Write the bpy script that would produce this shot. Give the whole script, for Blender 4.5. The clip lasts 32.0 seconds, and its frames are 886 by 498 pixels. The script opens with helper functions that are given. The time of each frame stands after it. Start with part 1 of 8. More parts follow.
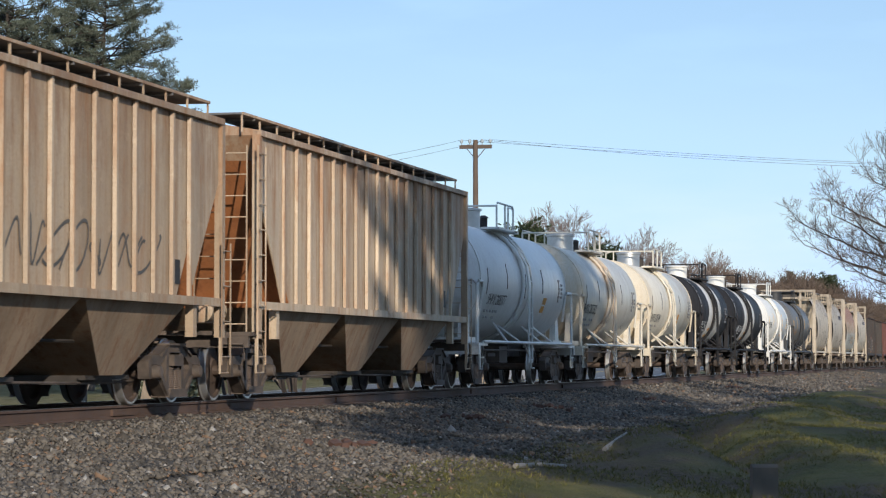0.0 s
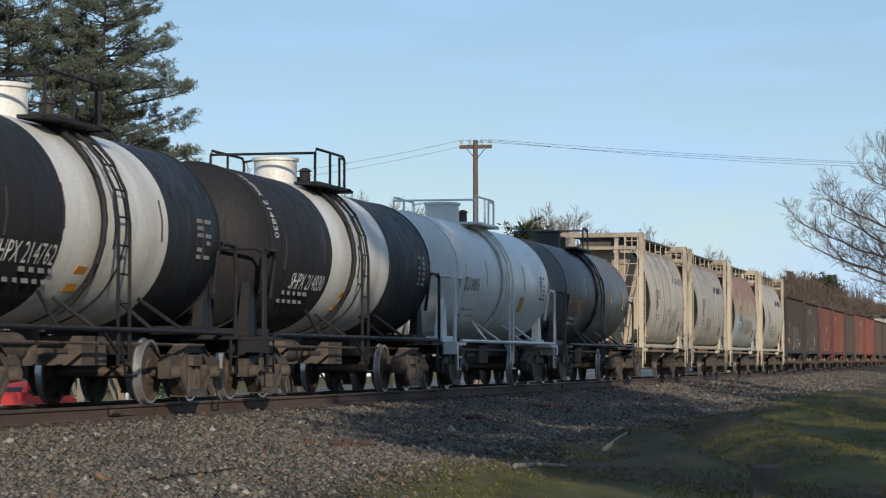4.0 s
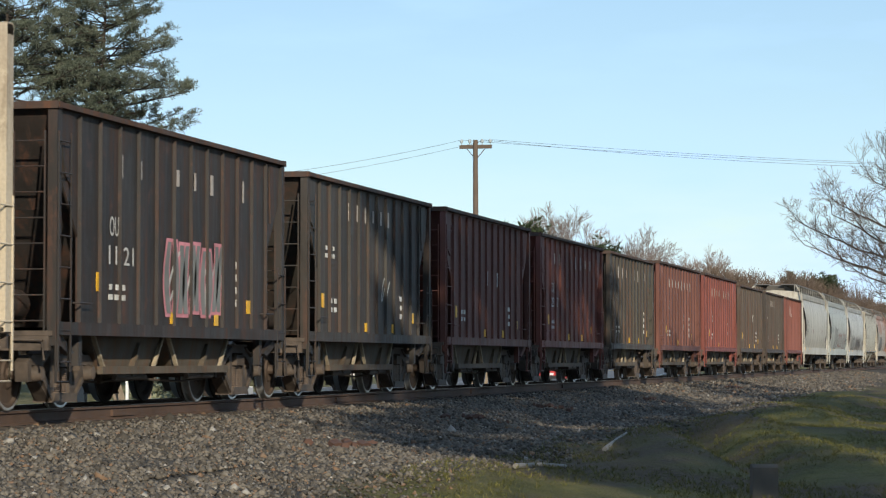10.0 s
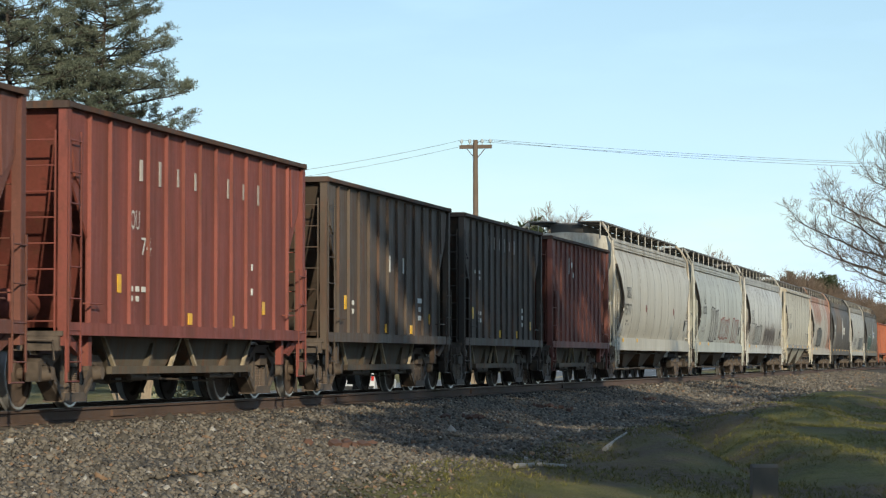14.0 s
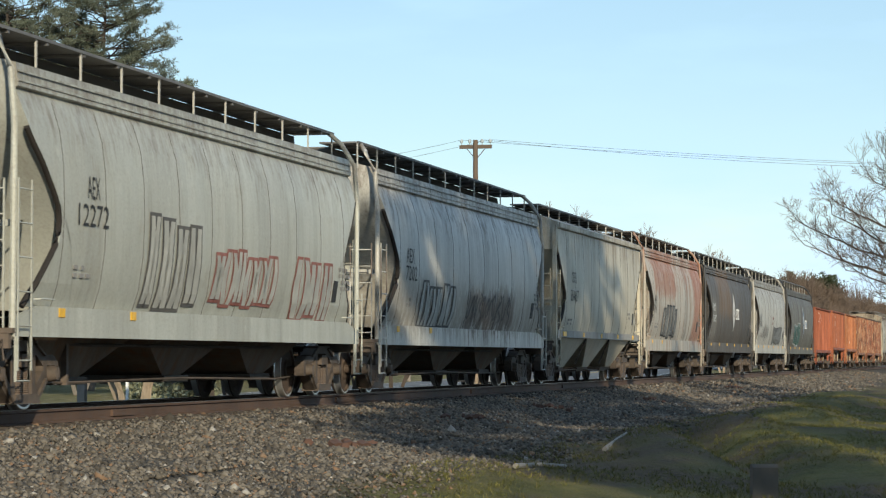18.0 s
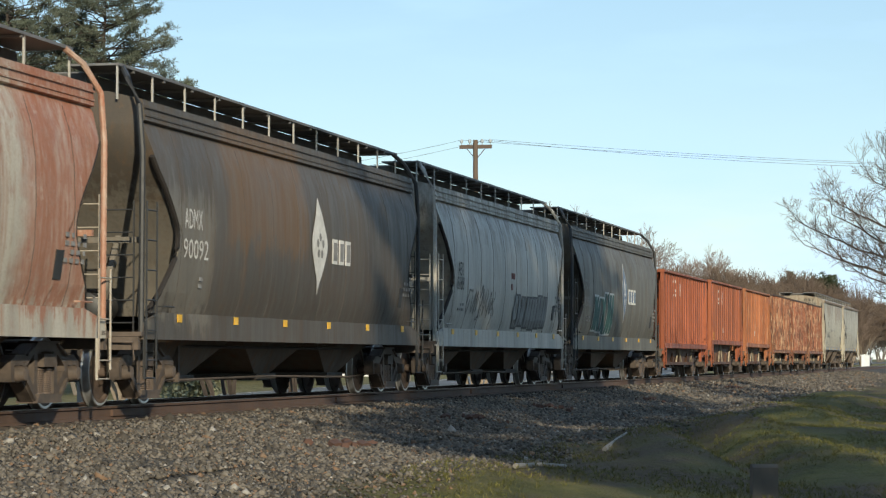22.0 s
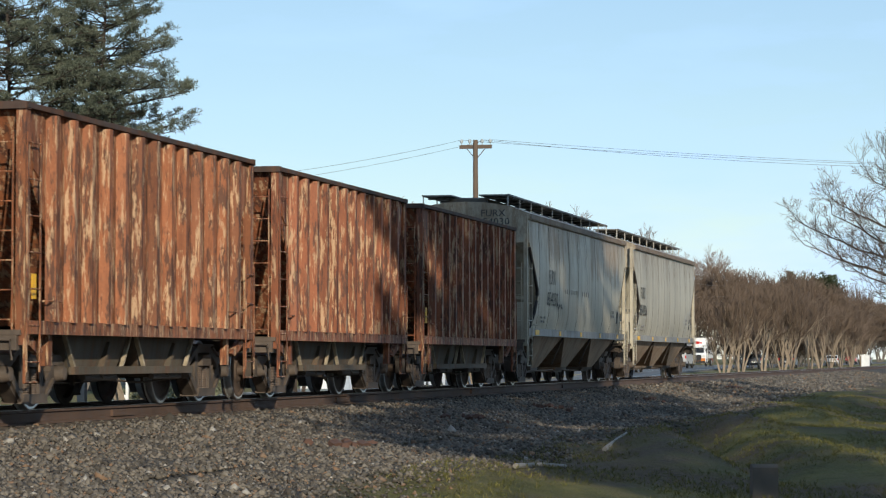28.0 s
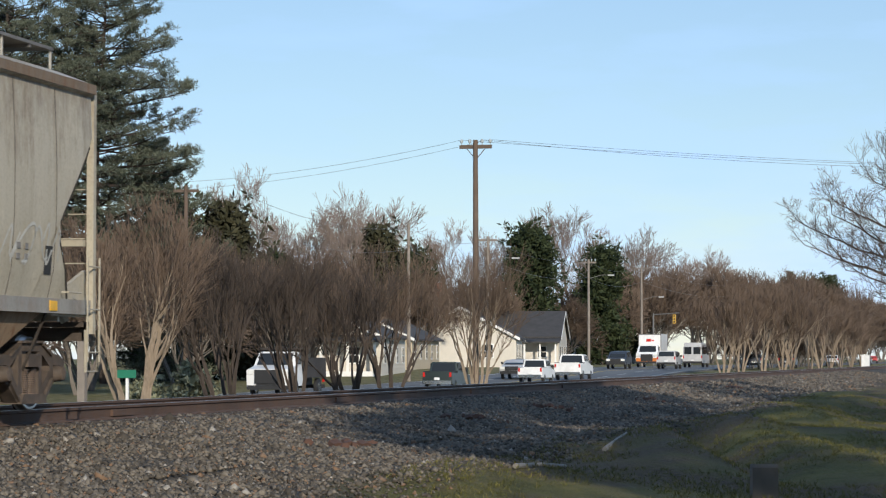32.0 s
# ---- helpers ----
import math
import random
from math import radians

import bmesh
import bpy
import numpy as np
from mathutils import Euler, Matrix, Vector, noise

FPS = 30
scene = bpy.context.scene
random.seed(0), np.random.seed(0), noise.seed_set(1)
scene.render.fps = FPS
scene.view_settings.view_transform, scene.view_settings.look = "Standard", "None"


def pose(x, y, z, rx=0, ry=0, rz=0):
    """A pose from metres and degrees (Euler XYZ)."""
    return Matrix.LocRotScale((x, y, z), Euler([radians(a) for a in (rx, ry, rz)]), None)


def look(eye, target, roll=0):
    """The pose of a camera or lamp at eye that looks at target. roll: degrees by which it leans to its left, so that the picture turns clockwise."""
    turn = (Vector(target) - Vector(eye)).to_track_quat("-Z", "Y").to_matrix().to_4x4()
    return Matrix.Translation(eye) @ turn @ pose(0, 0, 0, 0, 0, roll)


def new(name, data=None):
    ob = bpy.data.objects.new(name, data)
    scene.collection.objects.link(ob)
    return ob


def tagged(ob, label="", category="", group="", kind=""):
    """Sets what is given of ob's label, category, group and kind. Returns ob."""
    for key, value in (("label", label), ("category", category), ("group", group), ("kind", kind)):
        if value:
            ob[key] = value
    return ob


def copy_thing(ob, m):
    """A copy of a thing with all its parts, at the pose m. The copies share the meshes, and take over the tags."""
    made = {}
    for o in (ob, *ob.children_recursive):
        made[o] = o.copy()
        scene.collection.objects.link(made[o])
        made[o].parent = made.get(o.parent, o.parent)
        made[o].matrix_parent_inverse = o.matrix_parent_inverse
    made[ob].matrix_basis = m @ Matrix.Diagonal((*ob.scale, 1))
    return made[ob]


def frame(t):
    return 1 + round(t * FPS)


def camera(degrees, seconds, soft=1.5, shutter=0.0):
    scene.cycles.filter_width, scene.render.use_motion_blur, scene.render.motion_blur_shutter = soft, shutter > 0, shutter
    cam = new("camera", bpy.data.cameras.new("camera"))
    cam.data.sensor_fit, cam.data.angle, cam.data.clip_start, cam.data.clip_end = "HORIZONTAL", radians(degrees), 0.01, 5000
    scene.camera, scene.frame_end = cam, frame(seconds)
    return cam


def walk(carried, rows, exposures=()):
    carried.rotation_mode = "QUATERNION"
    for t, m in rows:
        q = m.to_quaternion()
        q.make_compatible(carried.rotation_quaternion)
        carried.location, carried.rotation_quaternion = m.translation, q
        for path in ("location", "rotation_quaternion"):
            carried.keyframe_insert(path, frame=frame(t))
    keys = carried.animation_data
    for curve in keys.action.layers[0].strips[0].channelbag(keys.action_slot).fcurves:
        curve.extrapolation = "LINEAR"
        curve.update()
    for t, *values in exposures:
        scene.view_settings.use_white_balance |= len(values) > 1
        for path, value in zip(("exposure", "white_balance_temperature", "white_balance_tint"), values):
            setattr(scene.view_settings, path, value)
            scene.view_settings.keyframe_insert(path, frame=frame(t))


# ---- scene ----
# Metres. x runs along the track, y away from the camera, z up; the rail heads lie at z = 0.
EYE = (0.0, 0.0, 0.634)
cam = camera(19.34, 32.0, soft=1.2, shutter=0.08)
AIM = look(EYE, (97.591, 21.816, 4.873))
walk(cam, [(0.0, AIM), (32.0, AIM)], exposures=[(0.0, -0.05, 6050, 11), (1.5, -0.28, 6100, 10), (3.5, -0.30, 6150, 9), (5.5, -0.18, 6200, 9), (7.0, 0.08, 6600, 4), (8.5, 0.10, 6600, 4), (10.0, 0.04, 6400, 6), (11.5, 0.12, 6650, 3), (26.5, 0.10, 6600, 3), (28.0, 0.0, 6400, 6), (29.2, 0.10, 6600, 4), (31.0, 0.0, 6550, 4), (32.0, -0.10, 6150, 9)])

# ---- light: low afternoon sun behind the camera, thin cirrus
SUN_AZ, SUN_EL = radians(208), radians(20.5)   # direction to the sun, counted from +x towards +y
to_sun = Vector((math.cos(SUN_AZ) * math.cos(SUN_EL), math.sin(SUN_AZ) * math.cos(SUN_EL), math.sin(SUN_EL)))
world = bpy.data.worlds.new("sky")
scene.world = world
world.use_nodes = True
wt = world.node_tree
bg = wt.nodes["Background"]
sky = wt.nodes.new("ShaderNodeTexSky")
sky.sky_type, sky.sun_disc = "NISHITA", False
sky.sun_elevation, sky.sun_rotation = SUN_EL, math.pi / 2 - SUN_AZ
sky.air_density, sky.dust_density, sky.ozone_density = 1.0, 0.0, 2.2
wc = wt.nodes.new("ShaderNodeTexCoord")
wm = wt.nodes.new("ShaderNodeMapping")
wm.inputs["Scale"].default_value = (4.0, 4.0, 20.0)
wm.inputs["Rotation"].default_value = (0.05, 0.08, 0.3)
wn = wt.nodes.new("ShaderNodeTexNoise")
wn.inputs["Scale"].default_value, wn.inputs["Detail"].default_value = 1.7, 7
wr = wt.nodes.new("ShaderNodeValToRGB")
wr.color_ramp.elements[0].position, wr.color_ramp.elements[1].position = 0.43, 0.64
wx = wt.nodes.new("ShaderNodeMath")
wx.operation = "MULTIPLY_ADD"
wx.inputs[1].default_value, wx.inputs[2].default_value = 0.42, 0.27
wmix = wt.nodes.new("ShaderNodeMix")
wmix.data_type = "RGBA"
wmix.inputs["B"].default_value = (5.9, 8.5, 12.8, 1)
wt.links.new(wc.outputs["Generated"], wm.inputs["Vector"])
wt.links.new(wm.outputs["Vector"], wn.inputs["Vector"])
wt.links.new(wn.outputs["Fac"], wr.inputs["Fac"])
wt.links.new(wr.outputs["Color"], wx.inputs[0])
wt.links.new(wx.outputs[0], wmix.inputs["Factor"])
wt.links.new(sky.outputs["Color"], wmix.inputs["A"])
wt.links.new(wmix.outputs["Result"], bg.inputs["Color"])
bg.inputs["Strength"].default_value = 0.10
sun = new("sun", bpy.data.lights.new("sun", "SUN"))
sun.data.energy, sun.data.angle, sun.data.color = 4.9, radians(0.55), (1.0, 0.875, 0.70)
sun.matrix_world = look(to_sun * 100, (0, 0, 0))


# ---- mesh building
class MB:
    """Collects vertices and faces of one part."""

    def __init__(self):
        self.v, self.f = [], []

    def add(self, vs, fs):
        n = len(self.v)
        self.v += [tuple(p) for p in vs]
        self.f += [tuple(i + n for i in q) for q in fs]
        return self

    def box(self, x0, x1, y0, y1, z0, z1, m=None):
        c = [Vector((x, y, z)) for x in (x0, x1) for y in (y0, y1) for z in (z0, z1)]
        if m is not None:
            c = [m @ p for p in c]
        return self.add(c, [(0, 1, 3, 2), (4, 6, 7, 5), (0, 4, 5, 1), (2, 3, 7, 6), (0, 2, 6, 4), (1, 5, 7, 3)])

    def prism(self, poly, axis, a, b):
        """poly: corners in the two other axes, pulled from a to b along axis."""
        n = len(poly)

        def at(p, w):
            return {"x": (w, p[0], p[1]), "y": (p[0], w, p[1]), "z": (p[0], p[1], w)}[axis]
        vs = [at(p, a) for p in poly] + [at(p, b) for p in poly]
        fs = [tuple(range(n)), tuple(range(2 * n - 1, n - 1, -1))]
        fs += [(i, i + n, (i + 1) % n + n, (i + 1) % n) for i in range(n)]
        return self.add(vs, fs)

    def tube(self, pts, r, seg=8, r2=None, closed=False):
        pts = [Vector(p) for p in pts]
        n = len(pts)
        rings = []
        for i, p in enumerate(pts):
            d = (pts[min(i + 1, n - 1)] - pts[max(i - 1, 0)])
            d = d.normalized() if d.length > 1e-9 else Vector((0, 0, 1))
            up = Vector((0, 0, 1)) if abs(d.z) < 0.9 else Vector((1, 0, 0))
            a = d.cross(up).normalized()
            b = d.cross(a)
            rr = r if r2 is None else r + (r2 - r) * i / max(1, n - 1)
            rings.append([p + (a * math.cos(2 * math.pi * k / seg) + b * math.sin(2 * math.pi * k / seg)) * rr for k in range(seg)])
        vs = [q for ring in rings for q in ring]
        fs = [(i * seg + k, i * seg + (k + 1) % seg, (i + 1) * seg + (k + 1) % seg, (i + 1) * seg + k) for i in range(n - 1) for k in range(seg)]
        fs += [tuple(range(seg - 1, -1, -1)), tuple((n - 1) * seg + k for k in range(seg))]
        return self.add(vs, fs)

    def lathe(self, prof, seg=32, axis="y", o=(0, 0, 0)):
        """prof: (distance along axis, radius), closed at both ends."""
        vs, n = [], len(prof)
        for w, r in prof:
            for k in range(seg):
                a = 2 * math.pi * k / seg
                c, s = r * math.cos(a), r * math.sin(a)
                p = {"x": (w, c, s), "y": (c, w, s), "z": (c, s, w)}[axis]
                vs.append((p[0] + o[0], p[1] + o[1], p[2] + o[2]))
        fs = [(i * seg + k, i * seg + (k + 1) % seg, (i + 1) * seg + (k + 1) % seg, (i + 1) * seg + k) for i in range(n - 1) for k in range(seg)]
        fs += [tuple(range(seg - 1, -1, -1)), tuple((n - 1) * seg + k for k in range(seg))]
        return self.add(vs, fs)

    def mesh(self, name, mat, smooth=35):
        me = bpy.data.meshes.new(name)
        me.from_pydata(self.v, [], self.f)
        bm = bmesh.new()
        bm.from_mesh(me)
        bmesh.ops.recalc_face_normals(bm, faces=bm.faces)
        bm.to_mesh(me)
        bm.free()
        me.materials.append(mat)
        if smooth:
            me.polygons.foreach_set("use_smooth", [True] * len(me.polygons))
            me.set_sharp_from_angle(angle=radians(smooth))
        return me


def part(name, mb, mat, parent, label="", smooth=35, at=None):
    """Links a mesh as one part under a thing or under a part."""
    me = mb if isinstance(mb, bpy.types.Mesh) else mb.mesh(name, mat, smooth)
    ob = new(name, me)
    ob.parent = parent
    if at is not None:
        ob.matrix_basis = at
    return tagged(ob, label)


def thing(name, m, label, category, group="", kind=""):
    ob = new(name)
    ob.matrix_basis = m
    return tagged(ob, label, category, group, kind)


def solid(name, mb, mat, label, category="", group="", kind="", smooth=35, m=None):
    """A top-level thing of one mesh."""
    ob = new(name, mb if isinstance(mb, bpy.types.Mesh) else mb.mesh(name, mat, smooth))
    if m is not None:
        ob.matrix_basis = m
    return tagged(ob, label, category, group, kind)


# ---- materials
class Mat:
    def __init__(self, name):
        self.m = bpy.data.materials.new(name)
        self.m.use_nodes = True
        self.t = self.m.node_tree
        self.b = self.t.nodes["Principled BSDF"]
        self.co = self.t.nodes.new("ShaderNodeTexCoord").outputs["Object"]

    def put(self, sock, val):
        if isinstance(val, bpy.types.NodeSocket):
            self.t.links.new(val, sock)
        else:
            sock.default_value = (*val, 1) if isinstance(val, tuple) and len(val) == 3 and sock.type == "RGBA" else val

    def map(self, scale, loc=(0, 0, 0), co=None):
        n = self.t.nodes.new("ShaderNodeMapping")
        self.put(n.inputs["Vector"], co or self.co)
        n.inputs["Scale"].default_value, n.inputs["Location"].default_value = scale, loc
        return n.outputs[0]

    def noise(self, vec, scale, detail=5, rough=0.55, dist=0.0):
        n = self.t.nodes.new("ShaderNodeTexNoise")
        self.put(n.inputs["Vector"], vec)
        n.inputs["Scale"].default_value, n.inputs["Detail"].default_value = scale, detail
        n.inputs["Roughness"].default_value, n.inputs["Distortion"].default_value = rough, dist
        return n.outputs["Fac"]

    def ramp(self, fac, a, b, lo=0.0, hi=1.0):
        n = self.t.nodes.new("ShaderNodeMapRange")
        self.put(n.inputs["Value"], fac)
        for k, v in zip(("From Min", "From Max", "To Min", "To Max"), (a, b, lo, hi)):
            n.inputs[k].default_value = v
        return n.outputs[0]

    def math(self, op, a, b=0.0):
        n = self.t.nodes.new("ShaderNodeMath")
        n.operation = op
        self.put(n.inputs[0], a)
        self.put(n.inputs[1], b)
        return n.outputs[0]

    def mix(self, fac, a, b, blend="MIX"):
        n = self.t.nodes.new("ShaderNodeMix")
        n.data_type, n.blend_type = "RGBA", blend
        self.put(n.inputs["Factor"], fac)
        self.put(n.inputs["A"], a)
        self.put(n.inputs["B"], b)
        return n.outputs["Result"]

    def xyz(self, i, co=None):
        n = self.t.nodes.new("ShaderNodeSeparateXYZ")
        self.put(n.inputs[0], co or self.co)
        return n.outputs[i]

    def random(self):
        return self.t.nodes.new("ShaderNodeObjectInfo").outputs["Random"]

    def island(self):
        return self.t.nodes.new("ShaderNodeNewGeometry").outputs["Random Per Island"]

    def bump(self, h, strength=0.3, dist=0.01):
        n = self.t.nodes.new("ShaderNodeBump")
        self.put(n.inputs["Height"], h)
        n.inputs["Strength"].default_value, n.inputs["Distance"].default_value = strength, dist
        self.t.links.new(n.outputs[0], self.b.inputs["Normal"])

    def done(self, color, rough=0.6, metal=0.0, spec=0.5):
        self.put(self.b.inputs["Base Color"], color)
        self.put(self.b.inputs["Roughness"], rough)
        self.b.inputs["Metallic"].default_value = metal
        self.b.inputs["Specular IOR Level"].default_value = spec
        return self.m


def plain(name, col, rough=0.6, metal=0.0, var=0.25, scale=6.0, bump=0.15):
    """A plain surface with grain and stains at two scales."""
    g = Mat(name)
    a = g.noise(g.co, scale, 6)
    b = g.noise(g.co, scale * 0.15, 4)
    f = g.ramp(g.math("ADD", g.math("MULTIPLY", a, 0.5), g.math("MULTIPLY", b, 0.5)), 0.35, 0.65)
    dark = tuple(c * (1 - var) for c in col)
    light = tuple(min(1, c * (1 + var * 0.7)) for c in col)
    if bump:
        g.bump(a, bump, 0.01)
    return g.done(g.mix(f, dark, light), g.ramp(a, 0.3, 0.7, rough * 0.85, min(1, rough * 1.15)), metal)


RUST = (0.20, 0.075, 0.03)
GRIME = (0.055, 0.045, 0.035)


def paint(name, base, rust=0.25, grime=0.3, seed=0.0, rough=0.55, rustcol=RUST, grimecol=GRIME, patches=(), streak=1.0, spec=0.4, fade=0.15, bands=0.45, panel=None, peel=0.0, drip=None):
    """Weathered car paint: long vertical streaks, blotches, rust and road grime, set off anew on every piece.
    patches: (x0, x1, z0, z1, colour, amount) with ragged edges; panel: (pitch, amount) of sheets that fade differently;
    drip: (z, reach, colour, amount) of runs below a roof edge; peel: flaking of old paint."""
    g = Mat(name)
    off = g.t.nodes.new("ShaderNodeCombineXYZ")
    rnd = g.random()
    g.put(off.inputs[0], g.math("MULTIPLY", rnd, 43.0))
    g.put(off.inputs[2], g.math("MULTIPLY", rnd, 9.0))
    add = g.t.nodes.new("ShaderNodeVectorMath")
    g.put(add.inputs[0], g.co)
    g.put(add.inputs[1], off.outputs[0])
    co = add.outputs[0]
    st = g.noise(g.map((3.0, 3.0, 0.24), (seed * 3.1, 0, seed), co), 1.6, 8, 0.72, 0.4)
    fine = g.noise(g.map((4.2, 4.2, 1.5), (seed, 3, seed), co), 1.7, 8, 0.72)
    blot = g.noise(g.map((0.5, 0.5, 0.5), (seed * 1.7, 5, seed), co), 1.3, 6, 0.65)
    grain = g.noise(g.co, 26, 4)
    dirty = tuple(c * 0.45 + w * 0.15 for c, w in zip(base, grimecol))
    pale = tuple(min(0.8, c * 1.3 + 0.02) for c in base)
    col = g.mix(g.ramp(g.math("ADD", blot, g.math("MULTIPLY", fine, 0.5)), 0.55, 0.95), tuple(c * (1 - fade) for c in base), tuple(min(1, c * (1 + fade)) for c in base))
    if panel:
        fl = g.math("FLOOR", g.math("ADD", g.math("DIVIDE", g.xyz(0), panel[0]), g.math("MULTIPLY", rnd, 61.0)))
        wnode = g.t.nodes.new("ShaderNodeTexWhiteNoise")
        wnode.noise_dimensions = "1D"
        g.put(wnode.inputs["W"], fl)
        pv = wnode.outputs["Value"]
        col = g.mix(g.math("MULTIPLY", g.ramp(pv, 0.55, 1.0), panel[1]), col, pale)
        col = g.mix(g.math("MULTIPLY", g.ramp(pv, 0.45, 0.0), panel[1]), col, tuple(0.45 * a + 0.35 * b for a, b in zip(base, rustcol)))
    # broad upright bands and sharper dark runs
    band = g.noise(g.map((1.15, 0.0, 0.07), (seed * 2.3, 0, seed), co), 1.1, 4, 0.55)
    col = g.mix(g.math("MULTIPLY", g.ramp(band, 0.48, 0.66), bands), col, dirty)
    col = g.mix(g.math("MULTIPLY", g.ramp(band, 0.45, 0.30), bands * 0.5), col, pale)
    run = g.noise(g.map((4.5, 1.0, 0.22), (seed * 5.1, 0, seed), co), 1.6, 7, 0.75, 0.3)
    col = g.mix(g.math("MULTIPLY", g.ramp(run, 0.58, 0.68), min(0.9, grime * 1.1)), col, grimecol)
    if drip:
        zz = g.math("ADD", g.xyz(2), g.math("MULTIPLY", g.math("SUBTRACT", g.math("ADD", st, fine), 1.0), drip[1] * 3.0))
        f = g.math("MULTIPLY", g.ramp(zz, drip[0] - drip[1], drip[0]), g.ramp(g.math("ADD", fine, band), 0.80, 1.15, 0.1, 1.0))
        col = g.mix(g.math("MULTIPLY", f, drip[3]), col, drip[2])
    for x0, x1, z0, z1, pc, amt in patches:
        wob = g.math("MULTIPLY", g.math("SUBTRACT", g.math("ADD", st, fine), 1.0), 1.6)
        zz = g.math("ADD", g.xyz(2), wob)
        xx = g.math("ADD", g.xyz(0), g.math("MULTIPLY", g.math("SUBTRACT", blot, 0.5), 1.8))
        f = g.math("MULTIPLY", g.ramp(zz, z0 - 0.12, z0 + 0.12), g.ramp(zz, z1 + 0.15, z1 - 0.15))
        f = g.math("MULTIPLY", f, g.math("MULTIPLY", g.ramp(xx, x0 - 0.2, x0 + 0.2), g.ramp(xx, x1 + 0.2, x1 - 0.2)))
        f = g.math("MULTIPLY", f, g.math("MULTIPLY", g.ramp(g.math("ADD", fine, g.math("MULTIPLY", st, 0.6)), 0.55, 0.85, 0.35, 1.0), amt))
        col = g.mix(f, col, pc)
    # scuffs and rust freckles without a direction
    spot = g.noise(g.map((1.0, 1.0, 0.8), (seed * 2.9, 2, seed), co), 3.4, 9, 0.78)
    col = g.mix(g.math("MULTIPLY", g.ramp(spot, 0.56, 0.63), min(0.8, 0.25 + rust * 0.8)), col, tuple(0.55 * a + 0.45 * b for a, b in zip(rustcol, base)))
    col = g.mix(g.math("MULTIPLY", g.ramp(spot, 0.42, 0.36), 0.35), col, pale)
    rs = g.math("MULTIPLY", g.ramp(st, 0.5 + 0.1 * (1 - streak), 0.70), rust * 1.7)
    col = g.mix(g.math("MINIMUM", rs, 0.92), col, rustcol)
    if peel:
        fl1 = g.noise(g.map((4.5, 4.5, 0.8), (seed, 1, seed * 2), co), 2.2, 8, 0.75)
        fl2 = g.noise(g.map((5.0, 5.0, 0.7), (seed * 4, 7, seed), co), 2.4, 8, 0.75)
        col = g.mix(g.math("MULTIPLY", g.ramp(fl1, 0.51, 0.55), peel), col, (0.055, 0.026, 0.018))
        col = g.mix(g.math("MULTIPLY", g.ramp(fl2, 0.535, 0.57), peel), col, (0.52, 0.35, 0.21))
    gr = g.math("MULTIPLY", g.ramp(g.math("ADD", g.math("MULTIPLY", fine, 0.6), g.math("MULTIPLY", blot, 0.5)), 0.47, 0.78), min(0.85, grime * 0.8))
    col = g.mix(gr, col, grimecol)
    col = g.mix(g.math("MULTIPLY", g.ramp(grain, 0.45, 0.7), 0.18), col, grimecol)
    g.bump(g.math("ADD", grain, g.math("MULTIPLY", fine, 0.5)), 0.16, 0.01)
    return g.done(col, g.ramp(st, 0.4, 0.7, rough * 0.85, min(1, rough * 1.3)), 0.0, spec)


M = {}
M["truck"] = plain("dusty cast steel", (0.090, 0.068, 0.053), 0.75, 0, 0.6, 7)
M["truck_dark"] = plain("oily steel", (0.040, 0.032, 0.026), 0.7, 0, 0.4, 7)
M["wheel"] = plain("rusty wheel steel", (0.088, 0.060, 0.044), 0.7, 0, 0.4, 9)
M["tread"] = plain("polished wheel tread", (0.55, 0.54, 0.52), 0.38, 0.8, 0.15, 9, 0.02)
M["spring"] = plain("rusty spring steel", (0.14, 0.10, 0.075), 0.65, 0, 0.4, 15)
M["rail"] = plain("rusty rail steel", (0.088, 0.052, 0.036), 0.8, 0, 0.35, 5)
M["railtop"] = plain("worn rail head", (0.35, 0.33, 0.31), 0.3, 1.0, 0.15, 5, 0.02)
M["tie"] = plain("weathered creosoted wood", (0.06, 0.045, 0.035), 0.9, 0, 0.4, 12)
M["black"] = plain("black rubber", (0.015, 0.015, 0.016), 0.7, 0, 0.2, 12)
M["hose"] = M["black"]
M["galv"] = plain("galvanised grating", (0.15, 0.145, 0.14), 0.6, 0.2, 0.3, 9)
M["white_mark"] = plain("white stencil paint", (0.62, 0.60, 0.56), 0.7, 0, 0.25, 8, 0)
M["black_mark"] = plain("black stencil paint", (0.025, 0.025, 0.025), 0.7, 0, 0.3, 8, 0)
M["grey_mark"] = plain("faded grey stencil", (0.22, 0.21, 0.20), 0.7, 0, 0.3, 8, 0)
M["yellow_mark"] = plain("yellow reflective tape", (0.75, 0.42, 0.03), 0.45, 0, 0.2, 8, 0)
M["orange_mark"] = plain("orange placard", (0.55, 0.25, 0.03), 0.5, 0, 0.2, 8, 0)


# ---- the ground, one sheet from the camera to the horizon
def road_z(x):
    return float(np.interp(x, (-400, 100, 130, 165, 190, 225, 260, 4000), (-2.2, -1.55, -1.4, -1.15, -1.02, -0.45, -0.25, -0.2)))


